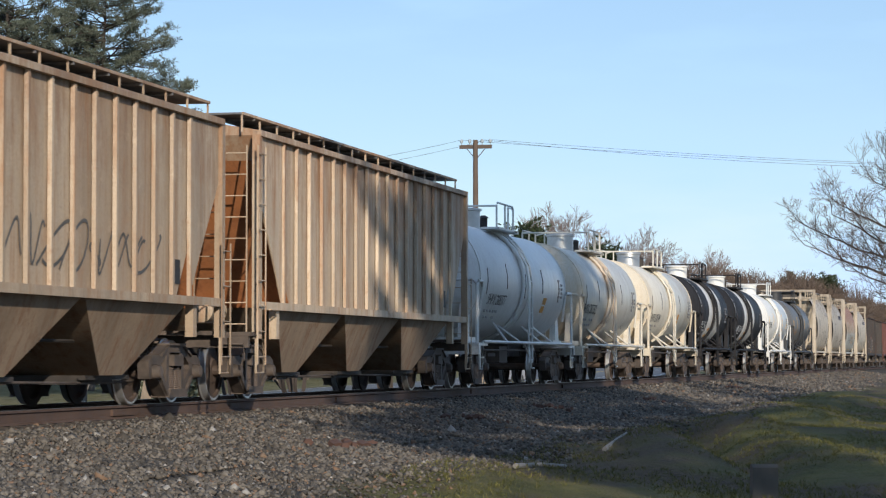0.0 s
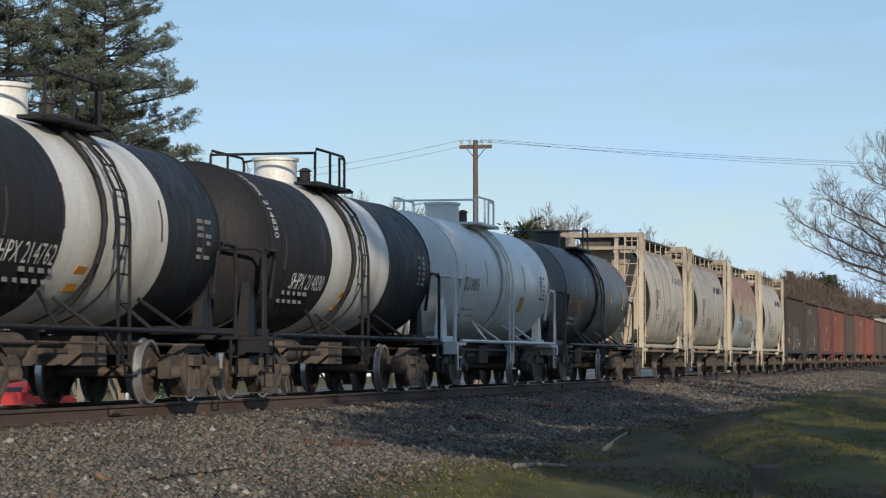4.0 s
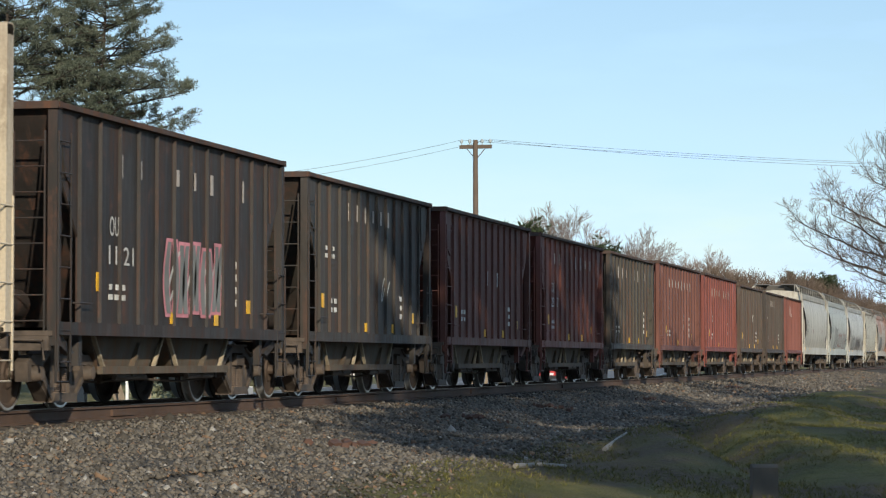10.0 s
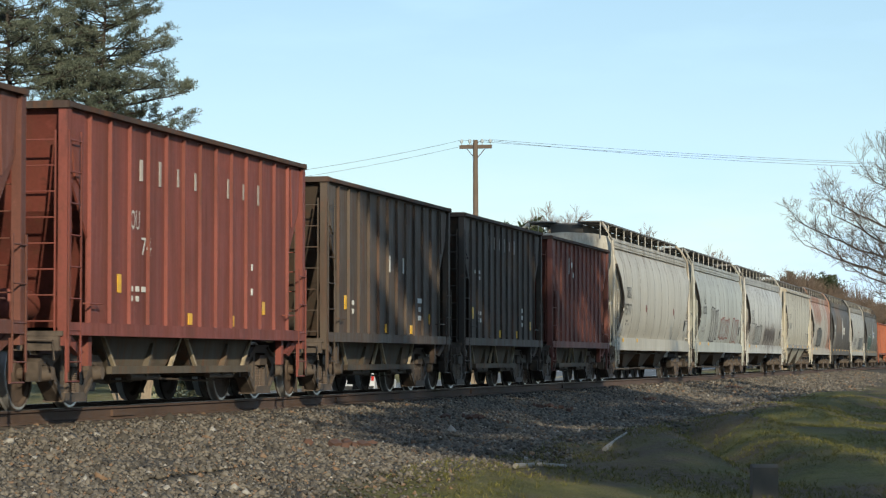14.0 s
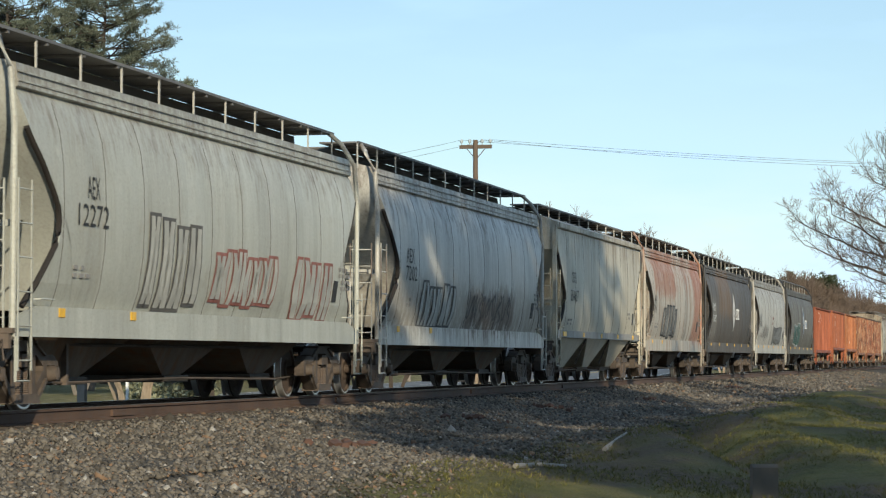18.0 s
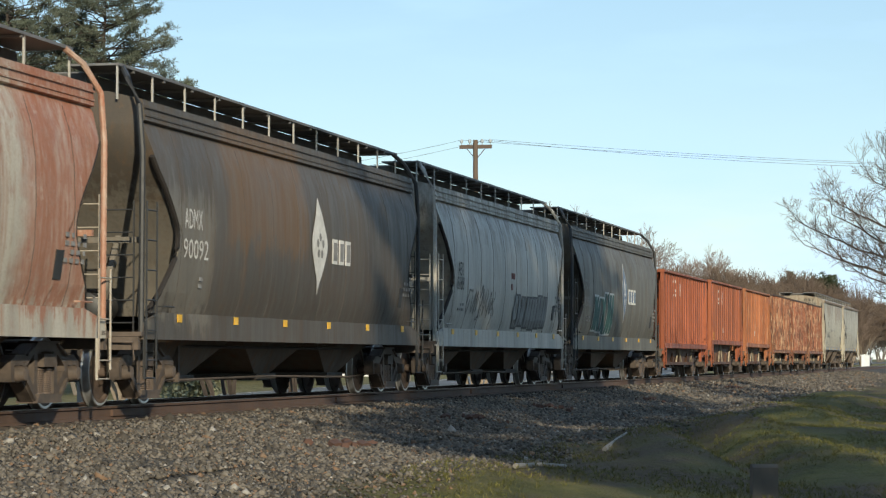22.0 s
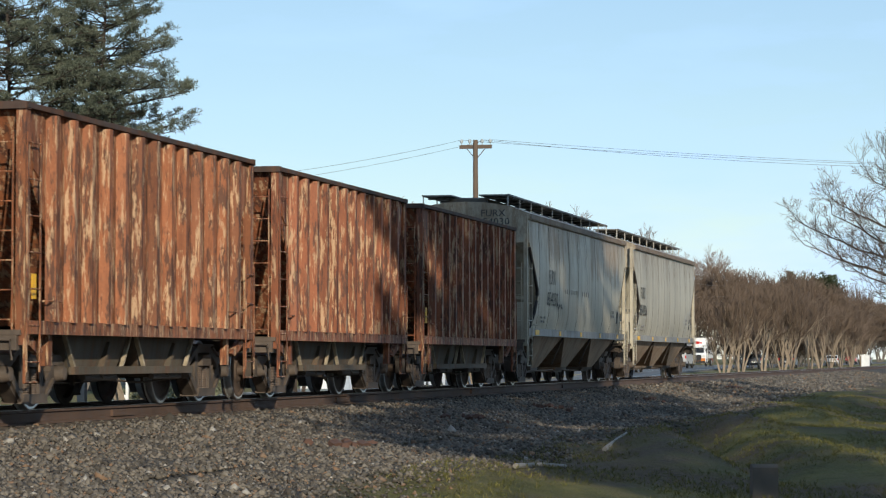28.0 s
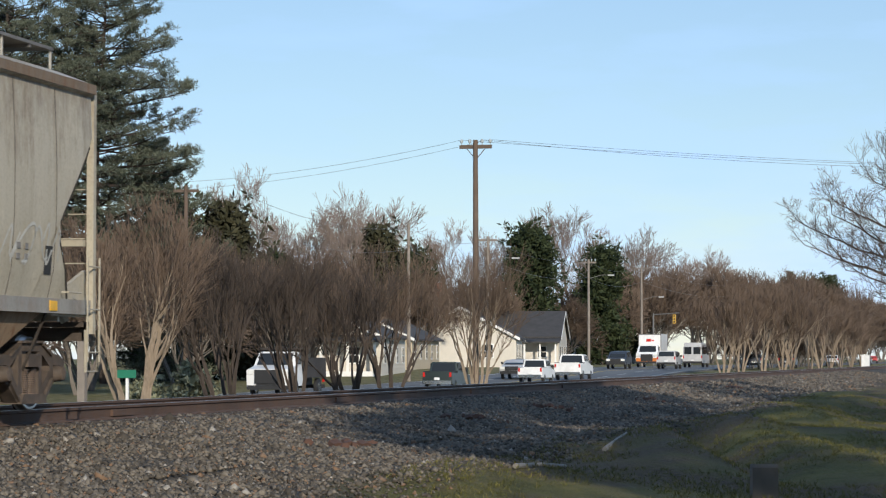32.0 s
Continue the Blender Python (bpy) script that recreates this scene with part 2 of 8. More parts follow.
def ground_z(x, y):
    far = road_z(x)
    pts_y = (-40, 4.5, 6.4, 8.2, 11.1, 11.55, 14.6, 17.0, 20.5, 27.5, 29.3, 44.0, 48.0, 400)
    pts_z = (-1.0, -0.92, -0.82, -0.62, -0.27, -0.22, -0.22, -0.75, -0.85 * 0.5 + far * 0.5, far - 0.12, far - 0.06, far - 0.06, far + 0.15, far + 0.8)
    z = float(np.interp(y, pts_y, pts_z))
    if y < 8.6:
        z += 0.13 * math.sin(x * 0.13 + y * 0.25 + 1.0) * min(1, (8.6 - y) / 3) + 0.05 * math.sin(x * 0.55 - y * 0.4)
        k = min(1, (8.6 - y) / 2.5) * (1 - math.exp(-((x - 26) / 13) ** 2 - ((y - 2.8) / 2.2) ** 2))
        z += min(1, max(0, (x - 36) / 14)) * min(1, (8.6 - y) / 1.5) * max(0, min(1, (y - 2) / 2)) * 0.08 * math.sin(x * 0.40 - y * 1.15 + 1.1 * math.sin(x * 0.13))
        z += k * (0.14 * noise.noise((x * 0.17 + 0.09 * y, y * 0.42, 1.7)) + 0.07 * noise.noise((x * 0.55, y * 0.9, 4.2)))
        z += 0.38 * math.exp(-((x - 74) / 17) ** 2 - ((y - 5.4) / 1.7) ** 2) + 0.25 * math.exp(-((x - 130) / 30) ** 2 - ((y - 5.0) / 2.0) ** 2)
        # a gully between two grassy mounds
        u = (x - 50) * 0.98 + (y - 6.3) * 0.2
        v = (y - 6.3) - (x - 50) * 0.2
        z -= 0.26 * math.exp(-(v / 0.45) ** 2) * max(0, min(1, (u + 17) / 4)) * max(0, min(1, (2 - u) / 3))
        z += 0.16 * math.exp(-((v - 1.1) / 0.7) ** 2) * max(0, min(1, (u + 18) / 5)) * max(0, min(1, (2 - u) / 4))
        z += 0.14 * math.exp(-((v + 1.1) / 0.6) ** 2) * max(0, min(1, (u + 14) / 5)) * max(0, min(1, (6 - u) / 4))
    return z


def axis_steps(stops):
    out = []
    for a, b, s in stops:
        n = max(1, round((b - a) / s))
        out += [a + (b - a) * i / n for i in range(n)]
    return out + [stops[-1][1]]


GX = axis_steps([(-3000, -300, 450), (-300, -20, 20), (-20, 15, 2), (15, 80, 0.4), (80, 180, 1.5), (180, 420, 6), (420, 4500, 340)])
GY = axis_steps([(-2500, -60, 400), (-60, 0, 4), (0, 12, 0.25), (12, 30, 0.6), (30, 60, 3), (60, 200, 20), (200, 4000, 400)])
gv = [(x, y, ground_z(x, y) + 0.025 * noise.noise((x * 0.8, y * 0.8, 0))) for x in GX for y in GY]
nyg = len(GY)
gf = [(i * nyg + j, (i + 1) * nyg + j, (i + 1) * nyg + j + 1, i * nyg + j + 1) for i in range(len(GX) - 1) for j in range(nyg - 1)]


def ground_material():
    """Grass, dead leaves and red soil, with crushed stone on the bank of the track."""
    g = Mat("ground")
    y, x = g.xyz(1), g.xyz(0)
    big = g.noise(g.map((0.25, 0.25, 0.25)), 1.0, 5, 0.6)
    mid = g.noise(g.co, 1.6, 6, 0.65)
    fine = g.noise(g.co, 14, 5, 0.7)
    blades = g.noise(g.map((6, 22, 6)), 3.0, 3, 0.7)
    grass = g.mix(g.ramp(mid, 0.35, 0.65), (0.052, 0.051, 0.014), (0.135, 0.122, 0.032))
    grass = g.mix(g.ramp(blades, 0.45, 0.75), grass, (0.17, 0.15, 0.055))
    dead = g.mix(g.ramp(fine, 0.35, 0.65), (0.05, 0.037, 0.022), (0.12, 0.088, 0.052))
    grass = g.mix(g.ramp(g.math("ADD", g.math("MULTIPLY", big, 0.7), g.math("MULTIPLY", mid, 0.4)), 0.48, 0.62), grass, dead)
    v = g.t.nodes.new("ShaderNodeTexVoronoi")
    g.put(v.inputs["Vector"], g.co)
    v.inputs["Scale"].default_value = 17
    sep = g.t.nodes.new("ShaderNodeSeparateColor")
    g.t.links.new(v.outputs["Color"], sep.inputs[0])
    stone = g.mix(sep.outputs[0], (0.036, 0.031, 0.026), (0.110, 0.096, 0.078))
    stone = g.mix(g.ramp(fine, 0.55, 0.75), stone, (0.075, 0.06, 0.048))
    edge = g.math("ADD", y, g.math("MULTIPLY", g.math("SUBTRACT", g.math("ADD", big, mid), 1.0), 1.7))
    inside = g.math("MULTIPLY", g.ramp(edge, 6.5, 7.4), g.ramp(edge, 19.0, 18.0))
    verge = g.ramp(y, 20.0, 23.0)
    straw = g.mix(g.ramp(mid, 0.4, 0.6), (0.10, 0.10, 0.035), (0.22, 0.19, 0.10))
    grass = g.mix(g.math("MULTIPLY", verge, 0.8), grass, straw)
    g.bump(g.math("ADD", g.math("MULTIPLY", v.outputs["Distance"], -0.8), fine), 0.7, 0.05)
    return g.done(g.mix(inside, grass, stone), 0.92, 0, 0.2)


gm = bpy.data.meshes.new("ground")
gm.from_pydata(gv, [], gf)
gm.materials.append(ground_material())
gm.polygons.foreach_set("use_smooth", [True] * len(gm.polygons))
solid("ground", gm, None, "grassy ground with a ballast bank of grey crushed stone", "ground", kind="structure")

# ---- the track
RAIL_NEAR, TRACK_Y, RAIL_FAR = 12.25, 12.97, 13.69
track = tagged(new("track"), "single railway track with brown rusty rails on ballast", "track", kind="structure")
for ry in (RAIL_NEAR, RAIL_FAR):
    rail = MB().prism([(ry - 0.076, -0.186), (ry + 0.076, -0.186), (ry + 0.07, -0.172), (ry + 0.012, -0.155), (ry + 0.010, -0.05), (ry + 0.036, -0.036), (ry + 0.036, -0.004), (ry - 0.036, -0.004),
                       (ry - 0.036, -0.036), (ry - 0.010, -0.05), (ry - 0.012, -0.155), (ry - 0.07, -0.172)], "x", -60, 700)
    r = part("rail", rail, M["rail"], track, "brown rusted steel rail", 20)
    part("rail_head", MB().box(-60, 700, ry - 0.030, ry + 0.030, -0.006, 0.0), M["railtop"], r, "worn shiny running surface", 0)
tie_me = MB().box(-0.11, 0.11, -1.3, 1.3, -0.36, -0.186).mesh("tie", M["tie"], 0)
for i in range(240):
    part("tie", tie_me, None, track, at=pose(12 + i * 0.535, TRACK_Y, 0, 0, 0, random.uniform(-0.6, 0.6)))
for x in (22.4, 34.3, 46.2, 58.0, 69.9):
    part("joint_bar", MB().box(x - 0.45, x + 0.45, RAIL_NEAR - 0.05, RAIL_NEAR - 0.012, -0.145, -0.055), M["rail"], track)


# ---- loose crushed stone on the near bank
def scatter_stones(name, count, xs, ys, size, mat, label, bury=0.35):
    rng = np.random.default_rng(5)
    shapes = []
    for k in range(8):
        # a crooked eight-faced chip
        sv = np.array([(1.1, 0, 0), (-1.1, 0, 0), (0, 0.9, 0), (0, -0.9, 0), (0, 0, 0.85), (0, 0, -0.7)]) + rng.uniform(-0.38, 0.38, (6, 3))
        sf = np.array([(0, 2, 4), (2, 1, 4), (1, 3, 4), (3, 0, 4), (2, 0, 5), (1, 2, 5), (3, 1, 5), (0, 3, 5)])
        shapes.append((sv, sf))
    V, Fc, off = [], [], 0
    for i in range(count):
        # denser close to the viewer
        x = xs[0] + (xs[1] - xs[0]) * rng.random() ** 1.5
        y = ys[0] + (ys[1] - ys[0]) * rng.random()
        if y < 7.5 and rng.random() > (y - ys[0]) / (7.5 - ys[0]) * 0.8 + 0.08:
            continue
        s = size * rng.lognormal(0, 0.33)
        a = rng.random() * 6.283
        sv, sf = shapes[rng.integers(8)]
        R = np.array([[math.cos(a), -math.sin(a), 0], [math.sin(a), math.cos(a), 0], [0, 0, 1]])
        tl = rng.uniform(-0.6, 0.6)
        T = np.array([[1, 0, 0], [0, math.cos(tl), -math.sin(tl)], [0, math.sin(tl), math.cos(tl)]])
        V.append(sv @ (R @ T).T * s + (x, y, ground_z(x, y) + s * (0.5 - bury)))
        Fc.append(sf + off)
        off += len(sv)
    me = bpy.data.meshes.new(name)
    vv, ff = np.concatenate(V), np.concatenate(Fc)
    me.vertices.add(len(vv))
    me.vertices.foreach_set("co", vv.ravel())
    me.loops.add(ff.size)
    me.loops.foreach_set("vertex_index", ff.ravel())
    me.polygons.add(len(ff))
    me.polygons.foreach_set("loop_start", np.arange(0, ff.size, 3))
    me.update(calc_edges=True)
    me.materials.append(mat)
    return solid(name, me, None, label, "gravel", kind="stuff")


gs = Mat("crushed granite")
gi = gs.island()
gcol = gs.mix(gi, (0.046, 0.040, 0.033), (0.215, 0.187, 0.152))
gcol = gs.mix(gs.ramp(gi, 0.90, 0.93), gcol, (0.19, 0.12, 0.075))
gcol = gs.mix(gs.ramp(gi, 0.985, 0.99), gcol, (0.32, 0.30, 0.27))
M["stone"] = gs.done(gs.mix(gs.math("MULTIPLY", gs.ramp(gs.noise(gs.co, 30, 4), 0.4, 0.7), 0.4), gcol, (0.08, 0.07, 0.06)), 0.9, 0, 0.2)
scatter_stones("gravel", 80000, (16, 80), (6.2, 12.1), 0.027, M["stone"], "grey crushed stone ballast scattered over the bank")
scatter_stones("gravel", 16000, (72, 190), (6.6, 12.0), 0.045, M["stone"], "grey crushed stone ballast along the far bank")


# ---- the train: shared pieces
WHEEL_R = 0.457
CACHE = {}


def cached(key, make):
    if key not in CACHE:
        CACHE[key] = make()
    return CACHE[key]


def wheelset_mesh():
    mb = MB().lathe([(-1.06, 0.075), (1.06, 0.075)], 12, "y")
    for s in (-1, 1):
        mb.lathe([(s * 0.790, 0.10), (s * 0.800, 0.17), (s * 0.775, 0.20), (s * 0.765, 0.36), (s * 0.790, 0.385), (s * 0.793, 0.420), (s * 0.795, 0.447), (s * 0.790, 0.457),
                  (s * 0.70, 0.460), (s * 0.685, 0.485), (s * 0.66, 0.482), (s * 0.655, 0.39), (s * 0.72, 0.35), (s * 0.735, 0.20), (s * 0.66, 0.16), (s * 0.655, 0.08)], 40, "y")
    me = mb.mesh("wheelset", M["wheel"], 30)
    me.materials.append(M["tread"])
    for p in me.polygons:
        if math.hypot(p.center.x, p.center.z) > 0.428 and abs(p.center.y) > 0.68:
            p.material_index = 1
    return me


def side_frame_mesh():
    """A cast side frame: pedestal jaws, arched top member, sloping tension legs, columns and the spring seat."""
    mb = MB()
    w = 0.085
    for s in (-1, 1):
        mb.prism([(s * 1.12, 0.36), (s * 1.15, 0.60), (s * 0.97, 0.69), (s * 0.64, 0.69), (s * 0.64, 0.52), (s * 0.70, 0.34), (s * 0.78, 0.34), (s * 0.76, 0.56), (s * 1.02, 0.56), (s * 1.02, 0.36)], "y", -w, w)
        mb.prism([(s * 0.70, 0.70), (s * 0.36, 0.84), (s * 0.30, 0.84), (s * 0.30, 0.70), (s * 0.40, 0.69), (s * 0.64, 0.55)], "y", -w, w)
        mb.prism([(s * 0.76, 0.35), (s * 0.70, 0.50), (s * 0.60, 0.48), (s * 0.30, 0.22), (s * 0.40, 0.10)], "y", -w, w)
        mb.prism([(s * 0.38, 0.72), (s * 0.27, 0.72), (s * 0.27, 0.20), (s * 0.39, 0.22)], "y", -w, w)
        # raised ribs along the edges of the casting
        mb.prism([(s * 0.66, 0.70), (s * 0.36, 0.825), (s * 0.36, 0.80), (s * 0.66, 0.67)], "y", -w - 0.035, w + 0.035)
        mb.prism([(s * 0.70, 0.36), (s * 0.38, 0.10), (s * 0.36, 0.14), (s * 0.67, 0.40)], "y", -w - 0.035, w + 0.035)
    mb.prism([(-0.38, 0.86), (0.38, 0.86), (0.40, 0.73), (-0.40, 0.73)], "y", -w, w)
    mb.prism([(-0.38, 0.86), (0.38, 0.86), (0.38, 0.83), (-0.38, 0.83)], "y", -w - 0.04, w + 0.04)
    mb.prism([(-0.42, 0.095), (0.42, 0.095), (0.34, 0.21), (-0.34, 0.21)], "y", -0.14, 0.14)
    mb.box(-0.20, 0.20, -0.14, 0.14, 0.54, 0.70)
    return mb.mesh("side_frame", M["truck"], 30)


def spring_mesh():
    mb = MB()
    for x in (-0.13, 0.13):
        prof = []
        for i in range(12):
            z = 0.21 + i * 0.026
            prof += [(z, 0.085), (z + 0.014, 0.085), (z + 0.015, 0.060), (z + 0.025, 0.060)]
        mb.lathe(prof, 10, "z", (x, 0, 0))
    return mb.mesh("spring_nest", M["spring"], 0)


def add_truck(car, x):
    """A freight truck: bolster, side frames, springs and two wheelsets."""
    bol = cached("bolster", lambda: MB().box(-0.24, 0.24, -1.02, 1.02, 0.52, 0.70).box(-0.16, 0.16, -0.3, 0.3, 0.70, 0.86).box(-0.62, -0.52, -0.75, 0.75, 0.36, 0.46).box(0.52, 0.62, -0.75, 0.75, 0.36, 0.46).mesh("truck", M["truck_dark"], 0))
    tr = part("truck", bol, None, car, "cast steel freight truck with dusty side frames", at=pose(x, 0, 0))
    for s in (-1, 1):
        part("side_frame", cached("sf", side_frame_mesh), None, tr, at=pose(0, s * 1.06, 0))
        part("spring_nest", cached("spring", spring_mesh), None, tr, at=pose(0, s * 1.08, 0))
        for e in (-1, 1):
            part("bearing_cap", cached("cap", lambda: MB().lathe([(-0.07, 0.05), (-0.06, 0.085), (0.05, 0.105), (0.07, 0.105)], 16, "y").mesh("bearing_cap", M["truck"], 30)), None, tr,
                 at=pose(e * 0.889, s * 1.18, WHEEL_R, 0, 0, 0 if s < 0 else 180))
    for e in (-1, 1):
        ws = part("wheelset", cached("ws", wheelset_mesh), None, tr, "steel wheels with polished treads", at=pose(e * 0.889, 0, WHEEL_R))
        WHEELS.append((ws, e))


WHEELS = []


def ladder_mesh(h, w, n, along, mat):
    """A ladder from z 0 to h; its rungs lie along x or y."""
    mb = MB()
    for s in (-w / 2, w / 2):
        p = (s, 0) if along == "x" else (0, s)
        mb.box(p[0] - 0.013, p[0] + 0.013, p[1] - 0.007, p[1] + 0.007, 0, h)
    for i in range(n):
        z = 0.12 + (h - 0.24) * i / max(1, n - 1)
        a, b = ((-w / 2, 0, z), (w / 2, 0, z)) if along == "x" else ((0, -w / 2, z), (0, w / 2, z))
        mb.tube([a, b], 0.0095, 6)
    return mb.mesh("ladder", mat, 0)


def add_ladder(car, h, w, n, along, mat, at, near):
    """A ladder; on the near side its second rail and its rungs are parts of their own."""
    key = (round(h, 2), round(w, 2), n, along, mat.name)
    if not near:
        return part("ladder", cached(("lad",) + key, lambda: ladder_mesh(h, w, n, along, mat)), None, car, at=at)
    d = Vector((1, 0, 0)) if along == "x" else Vector((0, 1, 0))
    rail = cached(("rail", round(h, 2), mat.name), lambda: MB().box(-0.013, 0.013, -0.009, 0.009, 0, h).mesh("ladder", mat, 0))
    rung = cached(("rung", round(w, 2), along, mat.name), lambda: MB().tube([Vector((0, 0, 0)), d * w], 0.0105, 6).mesh("rung", mat, 0))
    lad = part("ladder", rail, None, car, at=at @ Matrix.Translation(d * (-w / 2)))
    part("ladder_rail", rail, None, lad, at=Matrix.Translation(d * w))
    for k in range(n):
        part("rung", rung, None, lad, at=pose(0, 0, 0.12 + (h - 0.24) * k / max(1, n - 1)))
    return lad


def add_coupler(car, xe, s):
    mb = MB().box(min(xe, xe + s * 0.62), max(xe, xe + s * 0.62), -0.09, 0.09, 0.74, 0.96)
    k = xe + s * 0.55
    mb.prism([(k - 0.14, -0.17), (k + 0.17, -0.15), (k + 0.19, 0.03), (k + 0.05, 0.17), (k - 0.14, 0.17)], "z", 0.72, 0.98)
    part("coupler", mb, M["truck_dark"], car)
    part("air_hose", MB().tube([(xe + s * 0.1, -0.35, 0.78), (xe + s * 0.28, -0.34, 0.55), (xe + s * 0.45, -0.28, 0.40), (xe + s * 0.6, -0.2, 0.52)], 0.025, 7), M["hose"], car)


def hull(prof, ends, nx, near_only=False):
    """A closed body: prof is the half section (y, z) from the lowest edge to the roof; ends(z) gives the half length there."""
    full = [(-y, z) for y, z in prof] + [(y, z) for y, z in reversed(prof) if y > 1e-6]
    mb, n = MB(), len(full)
    for j in range(nx + 1):
        for y, z in full:
            e = ends(z)
            mb.v.append((-e + 2 * e * j / nx, y, z))
    for j in range(nx):
        for k in range(n):
            a, b = j * n + k, j * n + (k + 1) % n
            mb.f.append((a, b, b + n, a + n))
    top = prof[-1][0] <= 1e-6
    half = len(prof)
    for o in (0, nx * n):
        for k in range(half - 1):
            a, b = o + k, o + k + 1
            c, d = o + n - 1 - k - 1, o + n - 1 - k
            mb.f.append((a, b, c, d) if b != c else (a, b, d))
    return mb


def frustum(mb, xa, xb, ya, za, xc, xd, yc, zc):
    """A hopper: top edge xa..xb, half width ya at za; bottom xc..xd, half width yc at zc."""
    vs = [(xa, -ya, za), (xb, -ya, za), (xb, ya, za), (xa, ya, za), (xc, -yc, zc), (xd, -yc, zc), (xd, yc, zc), (xc, yc, zc)]
    return mb.add(vs, [(0, 1, 2, 3), (4, 7, 6, 5), (0, 4, 5, 1), (1, 5, 6, 2), (2, 6, 7, 3), (3, 7, 4, 0)])


def side_y(prof, z):
    ys = [p[0] for p in prof]
    zs = [p[1] for p in prof]
    return float(np.interp(z, zs, ys))


def stencil(car, text, x, z, width, surf, mat, height=None, name="stencil"):
    """Lettering on the near side; surf(z) is the half width of the body there."""
    cu = bpy.data.curves.new("lettering", "FONT")
    cu.body, cu.size, cu.align_x, cu.resolution_u = text, 1.0, "CENTER", 2
    ob = bpy.data.objects.new("lettering", cu)
    me = bpy.data.meshes.new_from_object(ob)
    bpy.data.objects.remove(ob)
    bm = bmesh.new()
    bm.from_mesh(me)
    bmesh.ops.triangulate(bm, faces=bm.faces[:])
    xs = [v.co.x for v in bm.verts]
    ys = [v.co.y for v in bm.verts]
    w0, h0 = max(xs) - min(xs), max(ys) - min(ys)
    height = height or width / w0 * h0
    for v in bm.verts:
        zz = z + ((v.co.y - min(ys)) / h0 - 0.5) * height
        v.co = (x + (v.co.x - (min(xs) + max(xs)) / 2) * width / w0, -surf(zz) - 0.014, zz)
    bm.to_mesh(me)
    bm.free()
    me.materials.clear()
    me.materials.append(mat)
    return part(name, me, None, car, "")


def plate(car, name, x, z, w, h, surf, mat, label="", off=0.013):
    """A flat sticker or painted panel that follows the near side."""
    mb, n = MB(), max(1, int(h / 0.25))
    for i in range(n):
        z0, z1 = z - h / 2 + h * i / n, z - h / 2 + h * (i + 1) / n
        y0, y1 = -surf(z0) - off, -surf(z1) - off
        mb.add([(x - w / 2, y0, z0), (x + w / 2, y0, z0), (x + w / 2, y1, z1), (x - w / 2, y1, z1), (x - w / 2, y0 + 0.009, z0), (x + w / 2, y0 + 0.009, z0), (x + w / 2, y1 + 0.009, z1), (x - w / 2, y1 + 0.009, z1)],
               [(0, 1, 2, 3), (4, 7, 6, 5), (0, 4, 5, 1), (1, 5, 6, 2), (2, 6, 7, 3), (3, 7, 4, 0)])
    return part(name, mb, mat, car, label, 0)


def bars(car, x, z, w, h, rows, cols, surf, mat, seed=1, name="small_print"):
    """Small print that cannot be read: rows of plain bars."""
    rng = random.Random(seed)
    mb = MB()
    for r in range(rows):
        zz = z + h / 2 - h * (r + 0.5) / rows
        for c in range(cols):
            if rng.random() < 0.15:
                continue
            xx = x - w / 2 + w * (c + 0.5) / cols
            ww, hh = (w / cols * rng.uniform(0.07, 0.17), h * rng.uniform(0.6, 0.95)) if rows == 1 and w / cols > 0.3 else (w / cols * rng.uniform(0.35, 0.7), h / rows * 0.55)
            y = -surf(zz) - 0.015
            mb.box(xx - ww / 2, xx + ww / 2, y, y + 0.008, zz - hh / 2, zz + hh / 2)
    if mb.v:
        tagged(part(name, mb, mat, car, "", 0), kind="stuff")


def graffiti(car, x, z, w, h, surf, mat, seed=1, loops=7, thick=0.045, name="graffiti"):
    """Spray-painted loops that cannot be read."""
    rng = random.Random(seed)
    mb = MB()
    for i in range(loops):
        cx = x - w / 2 + w * (i + 0.5) / loops
        pts = []
        rx, rz = w / loops * rng.uniform(0.45, 0.85), h * rng.uniform(0.32, 0.52)
        sort, lean_ = rng.random(), rng.uniform(0.15, 0.55)
        a0, turns = rng.uniform(0, 6.28), rng.uniform(0.5, 0.9)
        for k in range(25):
            f = k / 24
            if sort < 0.45:
                # running wave
                u, v = (f * 2 - 1) * rx, rz * math.sin(a0 + 6.28 * turns * 2 * f) * (1 - 0.3 * f)
            elif sort < 0.75:
                # open hook
                u, v = rx * math.cos(a0 + turns * 6.28 * f), rz * math.sin(a0 + turns * 6.28 * f * 1.3)
            else:
                u, v = rx * (0.4 * math.sin(9 * f) + f - 0.5), rz * (1 - 2 * f)
            pts.append((cx + u + v * lean_, z + v))
        for (xa, za), (xb, zb) in zip(pts, pts[1:]):
            d = Vector((xb - xa, zb - za))
            if d.length < 1e-4:
                continue
            nx, nz = -d.y / d.length * thick / 2, d.x / d.length * thick / 2
            q = [(xa + nx, za + nz), (xb + nx, zb + nz), (xb - nx, zb - nz), (xa - nx, za - nz)]
            mb.add([(px, -surf(pz) - 0.012, pz) for px, pz in q], [(0, 1, 2, 3)])
    tagged(part(name, mb, mat, car, "", 0), kind="stuff")


